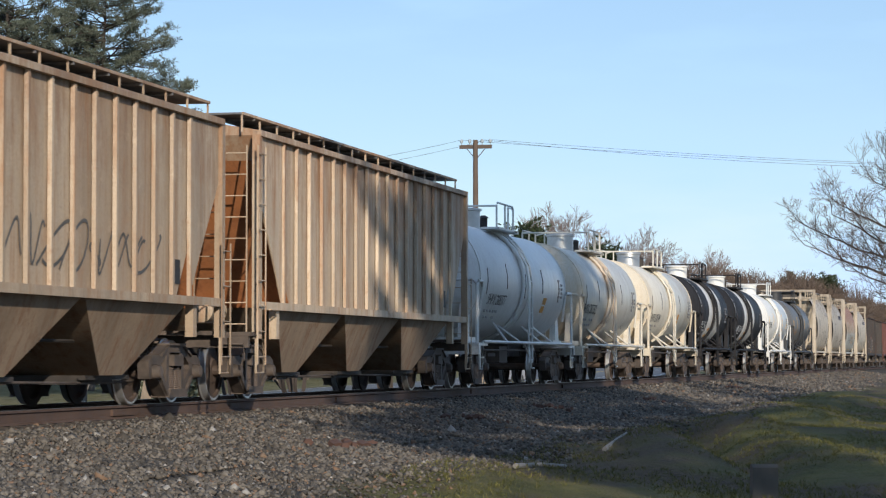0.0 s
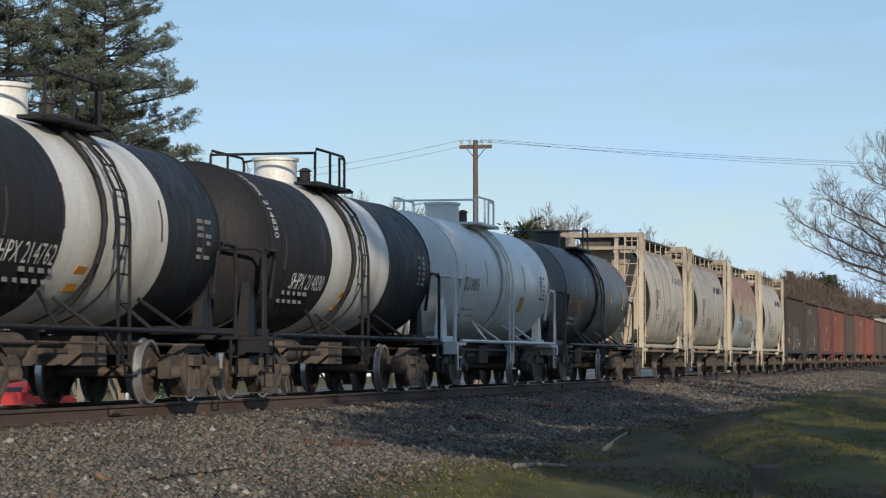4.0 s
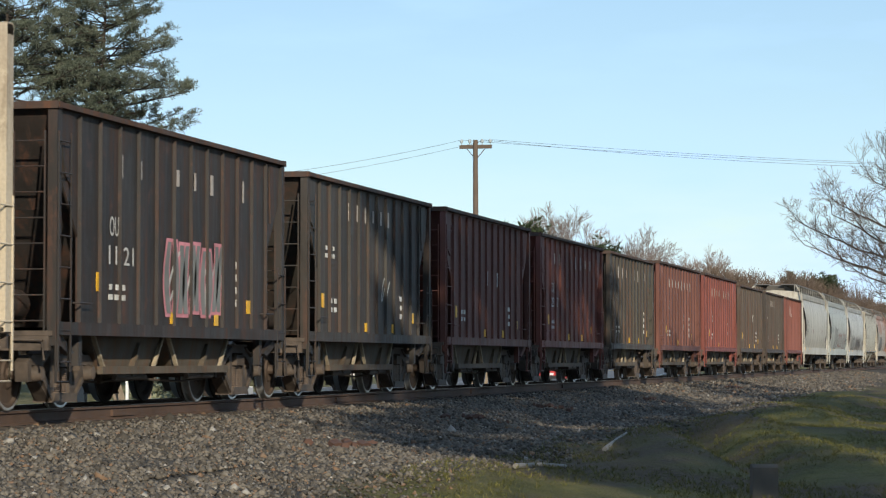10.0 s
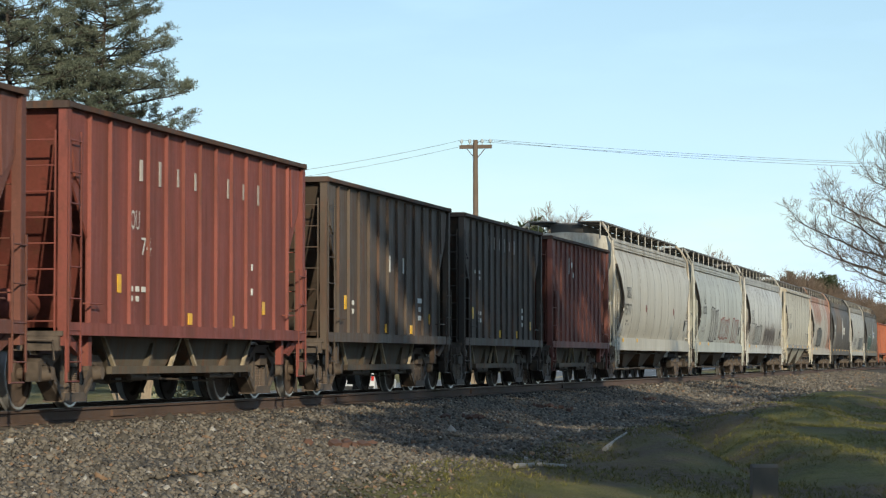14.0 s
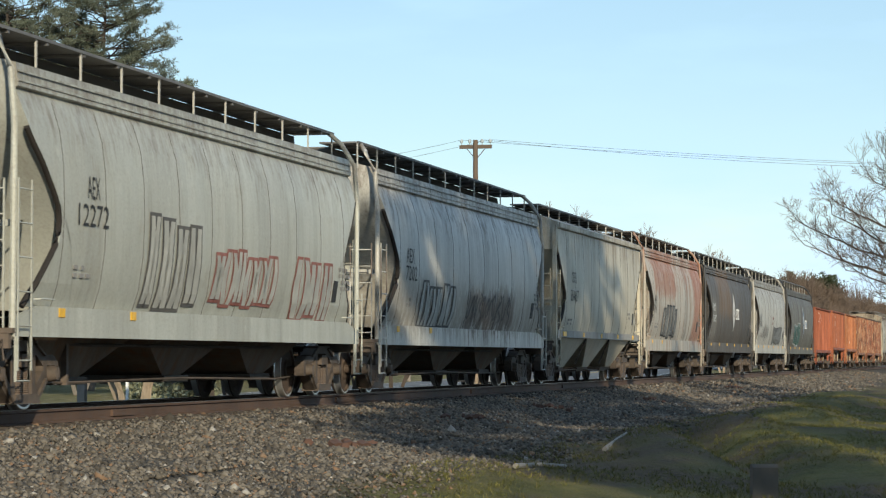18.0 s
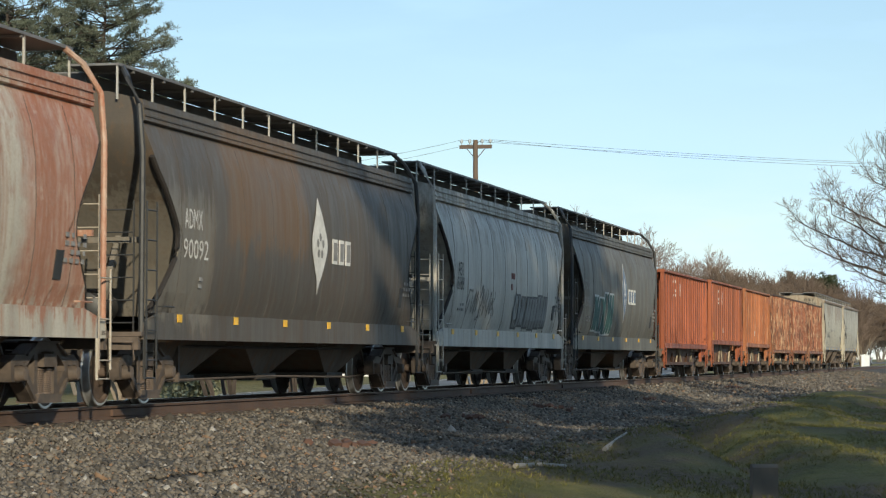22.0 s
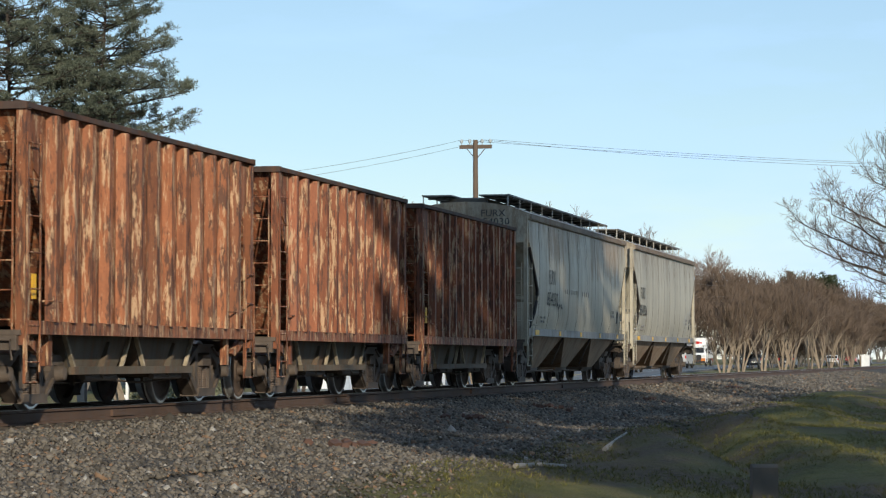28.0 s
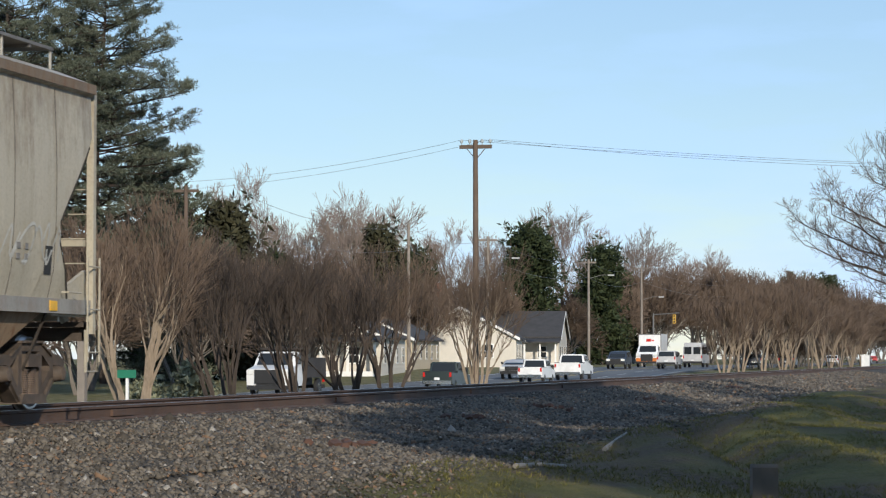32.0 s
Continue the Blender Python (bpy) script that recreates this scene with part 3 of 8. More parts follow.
def end_gear(car, Lb, mat, z_sill, z_top, y=1.48):
    """Ladders, steps, platform, coupler and brake gear at both ends of a hopper car."""
    for s in (-1, 1):
        xe = s * Lb / 2
        part("end_platform", MB().box(min(xe - s * 0.02, xe - s * 0.26), max(xe - s * 0.02, xe - s * 0.26), -1.5, 1.5, z_sill - 0.06, z_sill).box(min(xe, xe - s * 0.09), max(xe, xe - s * 0.09), -1.46, 1.46, z_sill - 0.24, z_sill - 0.065), M["truck"], car)
        n = max(4, int((z_top - z_sill + 0.5) / 0.36))
        for q in (-1, 1):
            # side ladder at one corner of each side, end ladder round the corner
            h = (z_top - z_sill) * (1.0 if s * q > 0 else 0.45) + 0.5
            add_ladder(car, h, 0.42, max(3, int(h / 0.36)), "x", mat, pose(xe - s * 0.28, q * (y + 0.09), z_sill - 0.5), q < 0)
            part("step", MB().tube([(xe - s * 0.49, q * (y + 0.06), z_sill - 0.1), (xe - s * 0.49, q * (y + 0.06), z_sill - 0.62), (xe - s * 0.07, q * (y + 0.06), z_sill - 0.62), (xe - s * 0.07, q * (y + 0.06), z_sill - 0.1)], 0.02, 6), mat, car)
            add_ladder(car, z_top - z_sill, 0.40, n, "y", mat, pose(xe - s * 0.04, q * (y - 0.28), z_sill), q < 0 and s < 0)
        add_coupler(car, xe, s)
    xb = -Lb / 2
    part("brake_wheel", MB().lathe([(xb + 0.10, 0.05), (xb - 0.02, 0.05)], 10, "x", (0, 0.55, z_sill + 1.25)).tube([(xb - 0.02, 0.55 + 0.26 * math.cos(a * 0.5236), z_sill + 1.25 + 0.26 * math.sin(a * 0.5236)) for a in range(13)], 0.018, 6)
         .box(xb - 0.03, xb - 0.01, 0.30, 0.80, z_sill + 1.235, z_sill + 1.265).box(xb - 0.03, xb - 0.01, 0.535, 0.565, z_sill + 1.0, z_sill + 1.5), M["truck_dark"], car)
    part("air_reservoir", MB().lathe([(xb + 0.42, 0.12), (xb + 0.46, 0.20), (xb + 1.2, 0.20), (xb + 1.24, 0.12)], 16, "x", (0, -0.55, z_sill + 0.34)), mat, car)
    part("brake_rod", MB().tube([(-Lb / 2 + 1.2, -0.78, 0.36), (-Lb / 2 + 3.4, -0.86, 0.33), (0.0, -0.88, 0.36), (Lb / 2 - 3.2, -0.84, 0.31), (Lb / 2 - 1.2, -0.78, 0.36)], 0.018, 6), M["truck"], car)
    part("brake_lever", MB().box(-Lb / 2 + 3.3, -Lb / 2 + 3.38, -0.92, -0.84, 0.30, 0.86), M["truck"], car)
    part("uncoupling_lever", MB().tube([(-Lb / 2 - 0.05, -1.42, 0.62), (-Lb / 2 - 0.05, -1.40, 0.86), (-Lb / 2 - 0.06, -0.7, 0.88), (-Lb / 2 - 0.2, -0.15, 0.98)], 0.016, 6), M["truck"], car)
    for s in (-1, 1):
        part("grab_iron", MB().tube([(s * (Lb / 2 - 0.75), -y - 0.02, z_sill + 0.35), (s * (Lb / 2 - 0.75), -y - 0.10, z_sill + 0.35), (s * (Lb / 2 - 1.2), -y - 0.10, z_sill + 0.35), (s * (Lb / 2 - 1.2), -y - 0.02, z_sill + 0.35)], 0.012, 6), mat, car)
    part("brake_pipe", MB().tube([(-Lb / 2 + 0.1, -0.6, z_sill - 0.12), (-Lb / 4, -0.95, z_sill - 0.18), (Lb / 4, -0.95, z_sill - 0.18), (Lb / 2 - 0.1, -0.6, z_sill - 0.12)], 0.025, 6), M["truck_dark"], car)


def start_car(i, name, label, category="hopper car"):
    """The car's thing at its place when the clip starts, with trucks and centre sill."""
    x, L = CARS[i]
    car = thing(name, pose(x, TRACK_Y, 0), label, category, "cars of the freight train")
    TRAIN.append((car, x))
    add_truck(car, -(L - 3.8) / 2)
    add_truck(car, (L - 3.8) / 2)
    return car, L, L - 1.25


def roof_walk(car, Lb, z_roof, z_walk, y0=0.35, y1=1.05, mat=None, post=None, step=1.15, span=None):
    """Gratings on stanchions along both edges of the roof."""
    a = (span or Lb) / 2
    for q in (-1, 1):
        mb = MB().box(-a, a, min(q * y0, q * y1), max(q * y0, q * y1), z_walk - 0.03, z_walk)
        w = part("running_board", mb, M["galv"], car, "grey steel grating walkway", 0)
        n = int(2 * a / step)
        pm = cached(("post", round(z_walk - z_roof, 2), post.name), lambda: MB().box(-0.016, 0.016, -0.012, 0.012, z_roof - z_walk - 0.06, -0.032).mesh("stanchion", post, 0))
        for k in range(n + 1):
            part("stanchion", pm, None, w, at=pose(-a + 0.03 + (2 * a - 0.06) * k / n, q * (y1 - 0.02), z_walk))
        part("edge_rail", MB().box(-a, a, q * y1 - 0.012, q * y1 + 0.012, z_walk - 0.035, z_walk + 0.005), post if y1 > 1.2 else M["galv"], w)
    for k in range(int(2 * a / 1.3)):
        xx = -a + 0.65 + k * 1.3
        part("walkway_brace", cached(("brace", round(z_walk, 2)), lambda: MB().box(-0.03, 0.03, -y1, y1, -0.075, -0.035).mesh("walkway_brace", M["galv"], 0)), None, car, at=pose(xx, 0, z_walk))
    part("hatch", MB().prism([(-0.50, z_roof - 0.12), (0.50, z_roof - 0.12), (0.46, z_walk - 0.08), (-0.46, z_walk - 0.08)], "x", -a * 0.95, a * 0.95), M["hatch"], car, "dark hatch trough along the roof")


def seams(car, prof, ends, z0, z1, n, mat, proud=0.003, width=0.014):
    """Weld seams between the side sheets."""
    zs = [z for _, z in prof if z0 < z < z1]
    zs = [z0] + zs + [z1]
    reach = min(ends(z) for z in zs)
    for k in range(0, n + 1):
        for q in (-1, 1):
            mb = MB()
            f = -1 + 2 * k / n
            rows = []
            for z in zs:
                x = f * (reach - 0.15)
                y = side_y(prof, z)
                rows.append([(x - width / 2, q * (y - 0.01), z), (x - width / 2, q * (y + proud), z), (x + width / 2, q * (y + proud), z), (x + width / 2, q * (y - 0.01), z)])
            vs = [p for r in rows for p in r]
            fs = [(j * 4 + a, j * 4 + (a + 1) % 4, j * 4 + 4 + (a + 1) % 4, j * 4 + 4 + a) for j in range(len(rows) - 1) for a in range(4)]
            part("side_seam", mb.add(vs, fs), M["seam"], car)


# ---- covered hopper cars
PROF_ROUND = [(1.03, 1.10), (1.24, 1.22), (1.42, 1.50), (1.53, 1.95), (1.565, 2.4), (1.54, 2.85), (1.46, 3.3), (1.32, 3.70), (1.17, 3.95), (1.12, 3.99), (1.12, 4.12), (0.6, 4.20), (0.0, 4.22)]
PROF_CURVED = [(1.40, 1.24), (1.50, 1.55), (1.565, 2.0), (1.585, 2.5), (1.57, 3.0), (1.52, 3.4), (1.40, 3.78), (1.36, 3.84), (1.42, 3.86), (1.39, 4.14), (0.9, 4.26), (0.0, 4.32)]
PROF_SLAB = [(1.45, 1.30), (1.54, 1.7), (1.575, 2.3), (1.58, 2.9), (1.565, 3.4), (1.54, 3.92), (1.60, 3.94), (1.57, 4.08), (1.10, 4.26), (0.5, 4.36), (0.0, 4.38)]
PROF_RIB = [(1.47, 1.47), (1.47, 4.08), (1.52, 4.10), (1.50, 4.16), (1.0, 4.24), (0.0, 4.30)]


def side_wings(car, prof, ends, inner, z0, z1, mat):
    """The side sheets run on past the recessed end slopes and stop at an edge with painted shade."""
    zs = sorted({z0, z1} | {z for _, z in prof if z0 < z < z1} | {z0 + (z1 - z0) * k / 14 for k in range(15)})
    for q in (-1, 1):
        for s in (-1, 1):
            mb, n = MB(), len(zs)
            for z in zs:
                y = side_y(prof, z)
                a, b = inner(z) - 0.02, ends(z)
                mb.v += [(s * a, q * y, z), (s * b, q * y, z), (s * b, q * (y - 0.035), z), (s * a, q * (y - 0.035), z)]
            for j in range(n - 1):
                for k in range(4):
                    mb.f.append((j * 4 + k, j * 4 + (k + 1) % 4, j * 4 + 4 + (k + 1) % 4, j * 4 + 4 + k))
            mb.f += [(0, 1, 2, 3), (n * 4 - 4, n * 4 - 3, n * 4 - 2, n * 4 - 1)]
            w = part("side_sheet", mb, mat, car)
            # dark tube along the edge stands in for its shadow on the end slope
            em = MB().tube([(s * (ends(z) + 0.004), q * (side_y(prof, z) - 0.03), z) for z in zs], 0.04, 6)
            part("cut_edge", em, M["cut_edge"], w, "dark strip painting the shade at the side sheet's edge")


def ends_by(Lb, rows):
    """Half length of the body over the height: rows of (z, how far the end is drawn in)."""
    zs, ds = [r[0] for r in rows], [r[1] for r in rows]
    return lambda z: Lb / 2 - float(np.interp(z, zs, ds))


def cement_hopper(i, label, mat, marks=(), frame_mat=None):
    """Short two-bay covered hopper with barrel-shaped sides and end frames."""
    car, L, Lb = start_car(i, "cement_hopper_car", label)
    fm = frame_mat or mat
    ends = ends_by(Lb, [(1.0, 0.80), (1.4, 0.95), (1.9, 1.22), (2.3, 1.32), (2.7, 1.24), (3.2, 0.98), (3.7, 0.72), (4.0, 0.62), (4.3, 0.60)])
    inner = ends_by(Lb, [(1.0, 2.0), (2.3, 1.62), (3.9, 0.66), (4.3, 0.60)])
    # barrel body; its ends stand behind the frames
    part("body", hull(PROF_ROUND, inner, 8), mat, car)
    side_wings(car, PROF_ROUND, ends, inner, 1.14, 3.92, mat)
    surf = lambda z: side_y(PROF_ROUND, z)
    seams(car, PROF_ROUND, ends, 1.25, 3.93, 5, mat)
    for q in (-1, 1):
        part("side_sill", MB().prism([(-Lb / 2 + 0.3, 1.02), (Lb / 2 - 0.3, 1.02), (Lb / 2 - 0.3, 1.12), (-Lb / 2 + 0.3, 1.12)], "y", q * 1.22, q * 1.34), mat, car)
        for s in (-1, 1):
            xe = s * (Lb / 2 - 0.16)
            part("corner_post", MB().box(xe - 0.10, xe + 0.10, q * 1.40, q * 1.52, 0.95, 4.52), fm, car)
            part("end_gusset", MB().prism([(xe, 1.0), (xe - s * 1.2, 1.0), (xe - s * 1.05, 1.85), (xe - s * 0.55, 1.35)], "y", q * 1.33, q * 1.39), mat, car)
            part("outlet_pipe", MB().lathe([(xe - s * 1.3, 0.07), (xe - s * 1.75, 0.07)], 10, "x", (0, q * 1.34, 0.92)), mat, car)
    for s in (-1, 1):
        xe = s * (Lb / 2 - 0.16)
        part("end_frame", MB().box(xe - 0.09, xe + 0.09, -1.52, 1.52, 4.40, 4.54).box(xe - 0.07, xe + 0.07, -1.45, 1.45, 4.02, 4.12).box(xe - 0.05, xe + 0.05, -0.75, -0.63, 1.0, 4.4).box(xe - 0.05, xe + 0.05, 0.63, 0.75, 1.0, 4.4), fm, car)
        d = MB()
        for q in (-1, 1):
            d.tube([(xe, q * 0.69, 1.05), (xe, -q * 0.69, 2.6)], 0.05, 6)
        part("cross_brace", d, fm, car)
    for b in (-1, 1):
        mb = frustum(MB(), b * 2.0 - 1.9, b * 2.0 + 1.9, 1.05, 1.12, b * 2.0 - 0.4, b * 2.0 + 0.4, 0.8, 0.42)
        bay = part("hopper_bay", mb, M["bay_tan"], car, "dusty brown sloping hopper")
        part("outlet_gate", MB().box(b * 2.0 - 0.5, b * 2.0 + 0.5, -0.7, 0.7, 0.32, 0.42), M["truck_dark"], bay)
    part("train_line", MB().tube([(-Lb / 2 + 1.6, -1.22, 0.90), (Lb / 2 - 1.6, -1.22, 0.90)], 0.04, 8), M["bay_tan"], car)
    roof_walk(car, Lb, 4.16, 4.52, 0.30, 1.00, mat, fm, 1.25, Lb - 0.2)
    end_gear(car, Lb, fm, 1.0, 4.4, 1.44)
    for k in range(4):
        plate(car, "reflector", -Lb / 2 + 2.2 + k * (Lb - 4.2) / 3, 1.25, 0.20, 0.13, surf, M["yellow_mark"])
    plate(car, "reflector", -Lb / 2 + 1.22, 1.62, 0.10, 0.55, lambda z: 1.44, M["yellow_mark"])
    for m in marks:
        m(car, surf)
    plate(car, "consolidated_plate", 3.2, 1.72, 0.22, 0.34, surf, M["black_mark"])
    bars(car, -2.25, 1.98, 0.75, 0.22, 2, 4, surf, M["grey_mark"], i)
    return car


def grain_hopper(i, label, mat, marks=(), prof=None, post=None, deep=False, bays=3, end_mat=None, nseam=9, sill_mat=None):
    """Long covered hopper with curved sides above a deep side sill."""
    car, L, Lb = start_car(i, "grain_hopper_car", label)
    prof = prof or PROF_CURVED
    pm = post or mat
    ends = ends_by(Lb, [(1.2, 0.55), (1.5, 0.80), (1.8, 1.10), (2.05, 1.33), (2.25, 1.40), (2.45, 1.35), (2.7, 1.14), (3.0, 0.82), (3.3, 0.50), (3.5, 0.36), (4.4, 0.34)])
    inner = ends_by(Lb, [(1.2, 2.1), (2.2, 1.65), (3.4, 0.45), (3.5, 0.36), (4.4, 0.34)])
    part("body", hull(prof, inner, 10), mat, car)
    side_wings(car, prof, ends, inner, 1.26, 3.38, mat)
    surf = lambda z: side_y(prof, z)
    seams(car, prof, ends, prof[0][1] + 0.03, 3.76, nseam, mat)
    for q in (-1, 1):
        part("side_sill", MB().prism([(-Lb / 2 + 0.1, 0.90), (Lb / 2 - 0.1, 0.90), (Lb / 2 - 0.1, 1.12), (Lb / 2 - 0.9, 1.27), (-Lb / 2 + 0.9, 1.27), (-Lb / 2 + 0.1, 1.12)], "y", q * 1.43, q * 1.50), sill_mat or mat, car, "side sill with chipped paint")
        for h in (3.93, 4.04):
            part("top_chord", MB().box(-Lb / 2 + 0.36, Lb / 2 - 0.36, q * 1.412, q * 1.428, h - 0.012, h + 0.012), mat, car)
        for s in (-1, 1):
            xe = s * (Lb / 2 - 0.12)
            part("corner_post", MB().tube([(xe, q * 1.46, 0.95), (xe, q * 1.47, 3.4), (xe, q * 1.42, 4.05), (xe - s * 0.10, q * 1.22, 4.42), (xe - s * 0.35, q * 1.05, 4.60)], 0.042, 8), pm, car)
    for s in (-1, 1):
        xe = s * (Lb / 2 - 0.30)
        part("end_brace", MB().prism([(xe, 1.0), (xe - s * 1.0, 2.35), (xe - s * 1.06, 2.25), (xe - s * 0.12, 1.0)], "y", -0.75, -0.67).prism([(xe, 1.0), (xe - s * 1.0, 2.35), (xe - s * 1.06, 2.25), (xe - s * 0.12, 1.0)], "y", 0.67, 0.75)
             .box(min(xe, xe - s * 0.08), max(xe, xe - s * 0.08), -1.4, 1.4, 2.2, 2.28), end_mat or mat, car)
    W = (Lb - 3.4) / bays
    for b in range(bays):
        xc = -Lb / 2 + 1.7 + W * (b + 0.5)
        mb = frustum(MB(), xc - W / 2, xc + W / 2, 1.02, 1.05, xc - 0.42, xc + 0.42, 0.72, 0.40)
        bay = part("hopper_bay", mb, M["bay_brown"], car, "rust-brown sloping hopper")
        part("outlet_gate", MB().box(xc - 0.55, xc + 0.55, -0.8, 0.8, 0.30, 0.40), M["truck_dark"], bay)
        part("gate_rack", MB().box(xc - 0.1, xc + 0.9, -0.62, -0.52, 0.34, 0.40), M["truck"], bay)
    roof_walk(car, Lb, 4.20, 4.63, 0.33, 1.07, mat, M["stanchion"], 1.45, Lb - 0.5)
    end_gear(car, Lb, pm, 1.0, 2.75, 1.46)
    for k in range(6 if i in (28, 29, 30) else 2):
        plate(car, "reflector", -Lb / 2 + 1.6 + k * (Lb - 3.2) / 5, 1.20, 0.20, 0.11, lambda z: 1.50, M["yellow_mark"])
    plate(car, "consolidated_plate", Lb / 2 - 1.9, 1.78, 0.26, 0.36, surf, M["black_mark"])
    bars(car, Lb / 2 - 1.4, 2.0, 0.8, 0.42, 4, 4, surf, M["grey_mark"], i)
    bars(car, -Lb / 2 + 2.2, 1.72, 0.7, 0.2, 2, 3, surf, M["grey_mark"], i + 3)
    for m in marks:
        m(car, surf)
    return car


def slab_hopper(i, label, mat, marks=(), end_mat=None, rust_roof=None, bay_mat=None):
    """Covered hopper with tall sides and three deep exposed hoppers."""
    car, L, Lb = start_car(i, "covered_hopper_car", label)
    prof = PROF_SLAB
    em = end_mat or mat
    ends = ends_by(Lb, [(1.3, 0.85), (1.5, 1.0), (2.1, 1.42), (2.3, 1.40), (3.25, 0.42), (3.4, 0.30), (4.4, 0.28)])
    inner = ends_by(Lb, [(1.3, 2.1), (2.1, 1.62), (3.3, 0.42), (3.4, 0.30), (4.4, 0.28)])
    part("body", hull(prof, inner, 10), mat, car)
    side_wings(car, prof, ends, inner, 1.32, 3.28, mat)
    surf = lambda z: side_y(prof, z)
    seams(car, prof, ends, 1.34, 3.9, 9, mat)
    for q in (-1, 1):
        part("roof_edge", MB().box(-Lb / 2 + 0.28, Lb / 2 - 0.28, q * 1.59, q * 1.615, 3.95, 4.07), rust_roof or mat, car, "roof edge with brown rust")
        part("side_sill", MB().box(-Lb / 2 + 0.2, Lb / 2 - 0.2, q * 1.45, q * 1.52, 1.19, 1.37), M["sill_grey"], car, "scuffed grey side sill")
        for s in (-1, 1):
            xe = s * (Lb / 2 - 0.15)
            part("corner_post", MB().box(xe - 0.05, xe + 0.05, q * 1.46, q * 1.55, 0.95, 4.0), em, car)
            part("end_gusset", MB().prism([(xe, 1.16), (xe - s * 1.25, 1.16), (xe - s * 1.25, 1.36), (xe - s * 0.05, 1.75)], "y", q * 1.40, q * 1.449), em, car)
    for s in (-1, 1):
        xe = s * (Lb / 2 - 0.25)
        part("bulkhead", MB().box(min(xe - s * 0.72, xe - s * 0.78), max(xe - s * 0.72, xe - s * 0.78), -1.40, 1.40, 1.1, 2.0), em, car)
        part("end_brace", MB().tube([(xe, -1.2, 1.1), (xe - s * 0.45, -0.3, 2.9)], 0.06, 6).tube([(xe, 1.2, 1.1), (xe - s * 0.45, 0.3, 2.9)], 0.06, 6).box(xe - 0.05, xe + 0.05, -1.45, 1.45, 2.05, 2.13), em, car)
    bays = 3
    W = (Lb - 2.9) / bays
    for b in range(bays):
        xc = -Lb / 2 + 1.45 + W * (b + 0.5)
        bay = part("hopper_bay", frustum(MB(), xc - W / 2, xc + W / 2, 1.47, 1.30, xc - 0.45, xc + 0.45, 1.05, 0.42), bay_mat or M["bay_tan"], car, "sloping hopper with brown stains")
        part("outlet_gate", MB().box(xc - 0.6, xc + 0.6, -0.9, 0.9, 0.30, 0.42).box(xc - 0.7, xc + 1.0, -0.95, -0.85, 0.36, 0.42), M["truck"], bay)
        part("bay_seam", MB().tube([(xc + W / 2 - 0.03, -1.46, 1.28), (xc + W / 2 - 0.03, -1.12, 0.5)], 0.02, 6), M["truck_dark"], bay)
    roof_walk(car, Lb, 4.26, 4.55, 0.33, 1.05, mat, M["stanchion"], 1.45, Lb - 0.7)
    end_gear(car, Lb, em, 1.1, 2.9, 1.50)
    for k in range(5):
        plate(car, "reflector", -Lb / 2 + 1.5 + k * (Lb - 3.0) / 4, 1.28, 0.48 if k == 0 else 0.24, 0.12, lambda z: 1.52, M["yellow_mark"])
    plate(car, "consolidated_plate", Lb / 2 - 1.75, 1.82, 0.22, 0.34, surf, M["black_mark"])
    bars(car, Lb / 2 - 2.6, 1.9, 0.5, 0.25, 2, 2, surf, M["grey_mark"], i)
    bars(car, -Lb / 2 + 2.2, 1.6, 0.7, 0.2, 2, 3, surf, M["grey_mark"], i + 3)
    for m in marks:
        m(car, surf)
    return car


